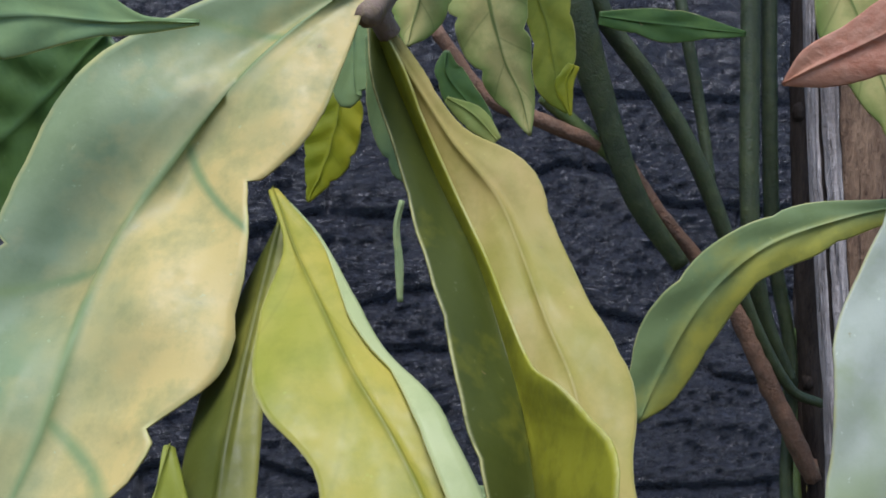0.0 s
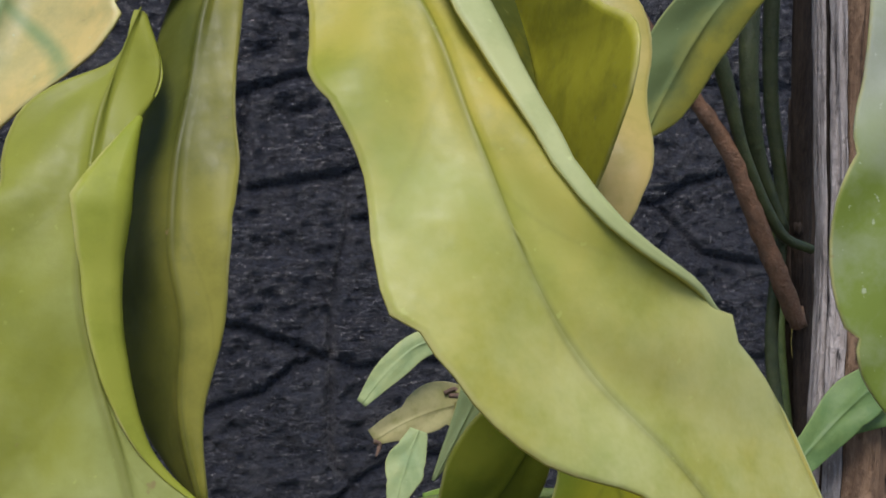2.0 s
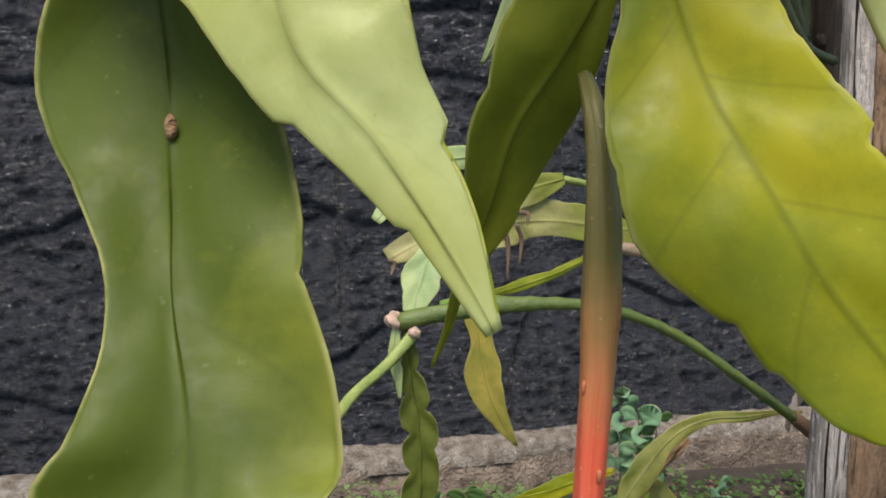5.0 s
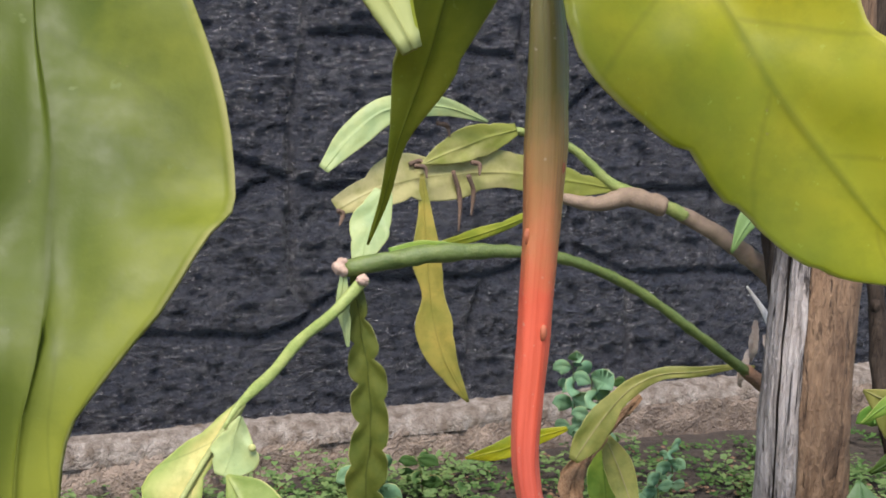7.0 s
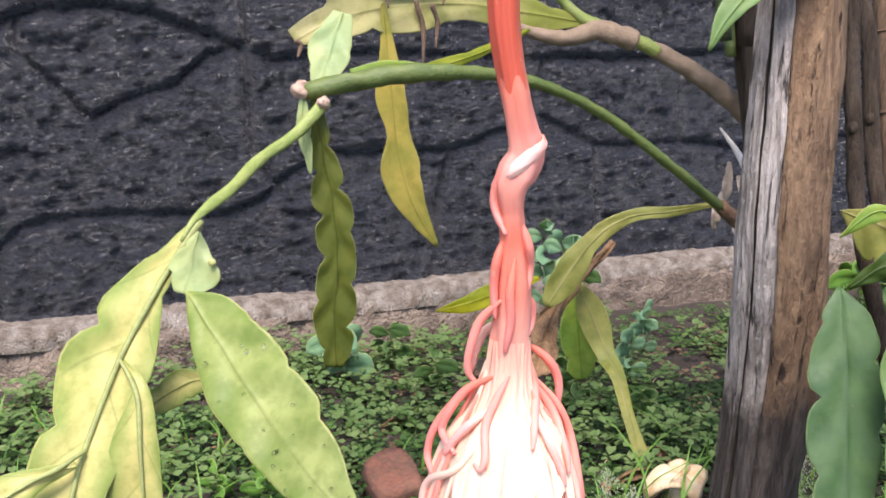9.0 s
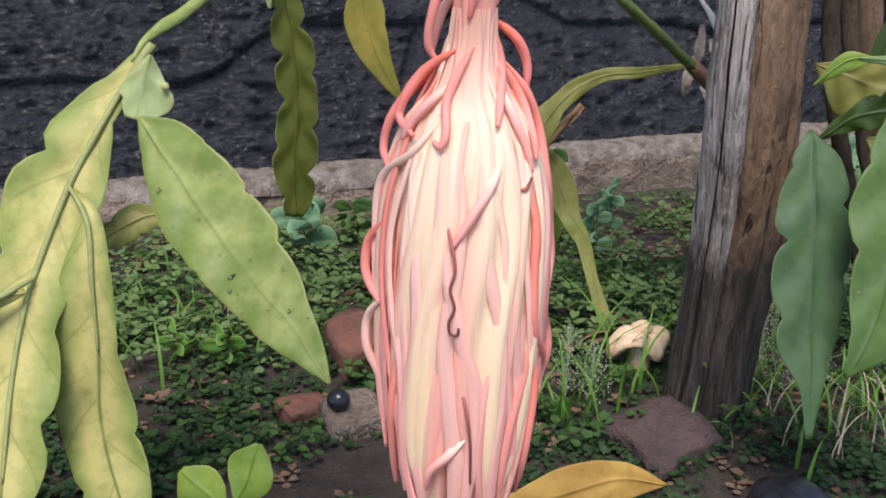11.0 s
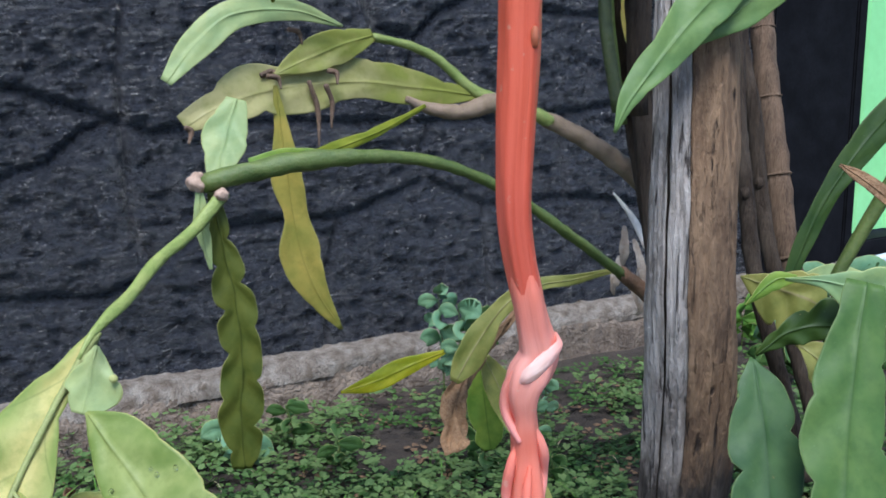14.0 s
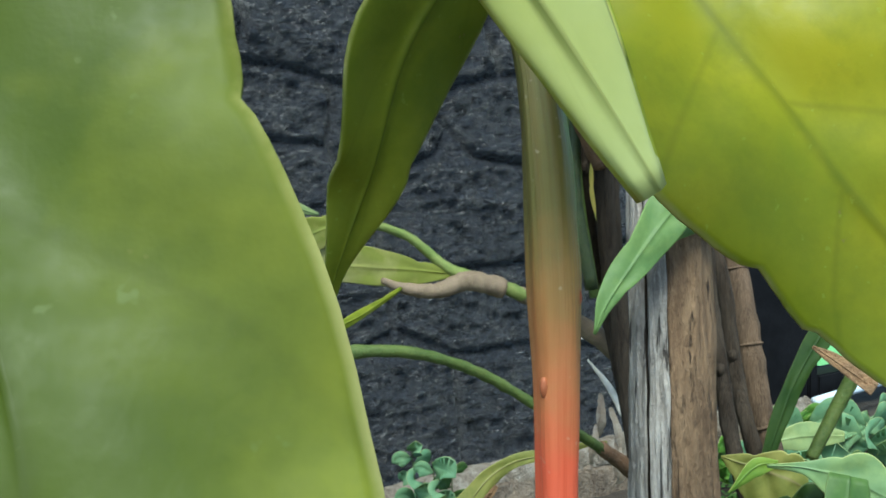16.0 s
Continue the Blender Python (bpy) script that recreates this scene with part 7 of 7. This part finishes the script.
build_fungus()
fallen = leaf("fallen_leaf", None, DRY_GOLD, [
        (0.2742, 0.7197, 0.0243, 0.0008, 0.0017, 0, 0, 0, 0),
        (0.2355, 0.7184, 0.0317, 0.0151, 0.0191, 27, -1, 0, 0),
        (0.193, 0.7128, 0.0264, 0.02, 0.0222, 22, -0, 0, 0),
        (0.1515, 0.7066, 0.0202, 0.0138, 0.0159, 24, -0, 0, 0),
        (0.0982, 0.7016, 0.0117, 0.0047, 0.0047, 26, 0, 0, 0)], "", lobes=2, notch=0.05, thick=0.001)
tagged(fallen, "fallen golden brown leaf lying on the weeds", "leaf")
for k, (x, y, a, s) in enumerate([(0.30, 1.02, 0.4, 0.035), (0.34, 1.06, 2.0, 0.03), (0.26, 1.0, 1.2, 0.028), (0.47, 0.87, 2.6, 0.03), (0.05, 1.25, 0.7, 0.03), (-0.25, 1.4, 1.5, 0.03)]):
    d = (math.cos(a) * s, math.sin(a) * s)
    pts = [at_ground(x - d[0], y - d[1], 0.012), at_ground(x, y, 0.020), at_ground(x + d[0], y + d[1], 0.010)]
    o = leaf("dead_leaf", None, DRY, [(*pts[0], 0.001, 0.001, 0, 60, 0, 0), (*pts[1], s * 0.45, s * 0.45, 0, 55, 10, 20), (*pts[2], 0.001, 0.001, 0, 60, 0, 0)], "", lobes=1, rows=12, cols=3, thick=0.0006)
    tagged(o, "curled dead brown leaf on the soil", "leaf", "dead leaves on the soil")

# ---- stones of the wall: rough faces parted by scored joints ----
BEDS = [
    [(-1.3, 0.20), (-1.0, 0.215), (-0.8, 0.17), (-0.66, 0.12), (-0.612, 0.135), (-0.577, 0.168), (-0.53, 0.182), (-0.37, 0.178), (-0.27, 0.165), (-0.20, 0.185), (-0.17, 0.215), (-0.094, 0.257), (0.06, 0.256), (0.135, 0.248), (0.203, 0.270), (0.265, 0.290), (0.31, 0.303), (0.37, 0.274), (0.43, 0.243), (0.53, 0.241), (0.66, 0.238), (0.79, 0.210), (1.0, 0.23), (1.352, 0.22)],
    [(-1.3, 0.46), (-1.0, 0.43), (-0.8, 0.40), (-0.66, 0.425), (-0.606, 0.457), (-0.556, 0.489), (-0.507, 0.500), (-0.442, 0.503), (-0.366, 0.493), (-0.297, 0.468), (-0.234, 0.440), (-0.17, 0.416), (-0.05, 0.425), (0.1, 0.418), (0.289, 0.406), (0.345, 0.409), (0.45, 0.402), (0.594, 0.404), (0.8, 0.42), (1.0, 0.44), (1.352, 0.43)],
    [(-1.3, 0.66), (-1.0, 0.70), (-0.7, 0.65), (-0.45, 0.690), (-0.352, 0.722), (-0.261, 0.737), (-0.195, 0.749), (-0.109, 0.778), (-0.009, 0.788), (0.13, 0.77), (0.26, 0.73), (0.386, 0.700), (0.458, 0.745), (0.519, 0.757), (0.62, 0.765), (0.8, 0.72), (1.1, 0.70), (1.352, 0.72)],
    [(-1.3, 0.93), (-1.0, 0.90), (-0.7, 0.87), (-0.458, 0.846), (-0.352, 0.880), (-0.277, 0.910), (-0.2, 0.911), (-0.14, 0.904), (0.0, 0.93), (0.177, 1.004), (0.265, 0.992), (0.4, 0.93), (0.62, 0.92), (0.8, 0.95), (1.1, 0.93), (1.352, 0.95)],
]
SIDES = [
    [(-0.19, 0.75), (-0.19, 0.701), (-0.184, 0.655), (-0.204, 0.585), (-0.214, 0.49), (-0.213, 0.36), (-0.214, 0.275), (-0.20, 0.236), (-0.17, 0.205)],
    [(-0.612, 0.135), (-0.622, 0.0)], [(0.135, 0.248), (0.112, 0.17), (0.104, 0.0)], [(0.316, 0.407), (0.296, 0.34), (0.31, 0.303)],
    [(0.426, 0.243), (0.437, 0.131), (0.445, 0.0)], [(0.602, 0.404), (0.612, 0.239)], [(-0.352, 0.88), (-0.36, 0.80), (-0.363, 0.718)],
    [(-0.552, 0.489), (-0.552, 0.434), (-0.506, 0.389), (-0.459, 0.334), (-0.397, 0.363), (-0.326, 0.384), (-0.271, 0.428), (-0.234, 0.44)],
    [(-0.19, 0.672), (-0.097, 0.676), (0.0, 0.668), (0.08, 0.652), (0.19, 0.642), (0.216, 0.571), (0.292, 0.553)],
    [(0.289, 0.406), (0.275, 0.48), (0.292, 0.553), (0.335, 0.593), (0.402, 0.62), (0.43, 0.665)], [(0.386, 0.70), (0.432, 0.664), (0.49, 0.610), (0.546, 0.598), (0.70, 0.585), (0.9, 0.60), (0.92, 0.43)],
    [(0.19, 0.642), (0.20, 0.75)], [(0.03, 0.785), (0.05, 0.85), (0.03, 0.945)], [(-0.56, 0.86), (-0.60, 0.78), (-0.58, 0.665)], [(0.55, 0.76), (0.52, 0.84), (0.54, 0.925)],
    [(-0.80, 0.40), (-0.83, 0.55), (-0.80, 0.67)], [(-0.95, 0.21), (-0.93, 0.42)], [(-0.98, 0.0), (-0.96, 0.215)], [(0.80, 0.21), (0.82, 0.42)], [(0.86, 0.22), (0.88, 0.0)], [(1.12, 0.225), (1.10, 0.44)], [(0.95, 0.71), (0.93, 0.94)], [(-0.95, 0.70), (-0.97, 0.90)],
    [(-0.25, 0.912), (-0.23, 1.13)], [(0.22, 1.0), (0.24, 1.13)], [(-0.62, 0.86), (-0.6, 1.13)], [(0.70, 0.93), (0.72, 1.13)],
]


def joint_distance(lines, us, zs):
    """Distance from every point of the grid to the nearest scored line, up to 4 cm."""
    d = np.full((len(zs), len(us)), 0.04)
    for line in lines:
        fine = []
        for (a, b), (c, e) in zip(line[:-1], line[1:]):
            k = max(2, int(math.hypot(c - a, e - b) / 0.004))
            fine += [(a + (c - a) * i / k, b + (e - b) * i / k) for i in range(k)]
        for a, b in fine + [line[-1]]:
            a += 0.004 * noise.noise(Vector((a * 30, b * 30, 2.0)))
            b += 0.004 * noise.noise(Vector((a * 30, b * 30, 7.0)))
            i0, i1 = np.searchsorted(us, (a - 0.04, a + 0.04))
            j0, j1 = np.searchsorted(zs, (b - 0.04, b + 0.04))
            if i1 > i0 and j1 > j0:
                d[j0:j1, i0:i1] = np.minimum(d[j0:j1, i0:i1], np.hypot(us[None, i0:i1] - a, zs[j0:j1, None] - b))
    return d


def stone_labels(d, reach):
    """Number the faces between the joints, and let each grow to the joint's middle."""
    lab = np.zeros(d.shape, int)
    count = 0
    for j0 in range(0, d.shape[0], 4):
        for i0 in range(0, d.shape[1], 4):
            if lab[j0, i0] or d[j0, i0] < reach:
                continue
            count += 1
            lab[j0, i0] = count
            todo = [(j0, i0)]
            while todo:
                j, i = todo.pop()
                for y, x in ((j + 1, i), (j - 1, i), (j, i + 1), (j, i - 1)):
                    if 0 <= y < d.shape[0] and 0 <= x < d.shape[1] and not lab[y, x] and d[y, x] >= reach:
                        lab[y, x] = count
                        todo.append((y, x))
    for _ in range(12):
        for roll, axis in ((1, 0), (-1, 0), (1, 1), (-1, 1)):
            lab = np.where(lab == 0, np.roll(lab, roll, axis), lab)
    return lab


def rough_face(u, z, e):
    """Height of the rough face; e is the distance to the joint."""
    rise = 0.013 * min(1, max(0, e - 0.0028) / 0.009) ** 0.7
    crumple = 0.006 * (noise.ridged_multi_fractal(Vector((u * 8, z * 17, 2.0)), 0.9, 2.2, 4, 1.0, 2.0) - 1.0)
    crumple += 0.0065 * noise.noise(Vector((u * 34, z * 72, 3))) + 0.005 * noise.noise(Vector((u * 80, z * 150, 8)))
    return max(rise + min(1, e / 0.016) * (0.009 * noise.noise(Vector((u * 6, z * 8, 1.0))) + crumple), -0.004)


def stone_field(lines, u0, u1, z0, z1, step):
    us, zs = np.arange(u0, u1 + step / 2, step), np.arange(z0, z1 + step / 2, step)
    d = joint_distance(lines, us, zs)
    lab = stone_labels(d[:-1, :-1], 0.006)
    high = [[rough_face(u, z, d[j, i]) for i, u in enumerate(us)] for j, z in enumerate(zs)]
    for k in range(1, lab.max() + 1):
        cells = np.argwhere(lab == k)
        if len(cells) < 6:
            continue
        seen, verts, faces = {}, [], []
        for j, i in cells.tolist():
            face = []
            for y, x in ((j, i), (j, i + 1), (j + 1, i + 1), (j + 1, i)):
                if (y, x) not in seen:
                    seen[(y, x)] = len(verts)
                    verts.append((us[x], 0.012 - high[y][x], zs[y]))
                face.append(seen[(y, x)])
            faces.append(face)
        link_mesh("stone", verts, faces, None, STONE, wall)


TOP_BED = [(-1.3, 1.13), (1.352, 1.13)]
stone_field(BEDS + SIDES + [TOP_BED], -1.3, 1.352, 0.0, 1.13, 0.005)
rs = random.Random(21)
high_lines = [TOP_BED]
for row, z in enumerate((1.13, 1.36, 1.60, 1.85, 2.12)):
    top = (1.36, 1.60, 1.85, 2.12, 2.40)[row]
    high_lines.append([(-1.3 + 0.1 * i, top + 0.05 * noise.noise(Vector((i * 0.4, row, 0.5)))) for i in range(28)])
    u = -1.3
    while u < 1.0:
        u += rs.uniform(0.22, 0.40)
        high_lines.append([(u, z), (u + rs.uniform(-0.05, 0.05), top)])
stone_field(high_lines, -1.3, 1.352, 1.13, 2.4, 0.012)
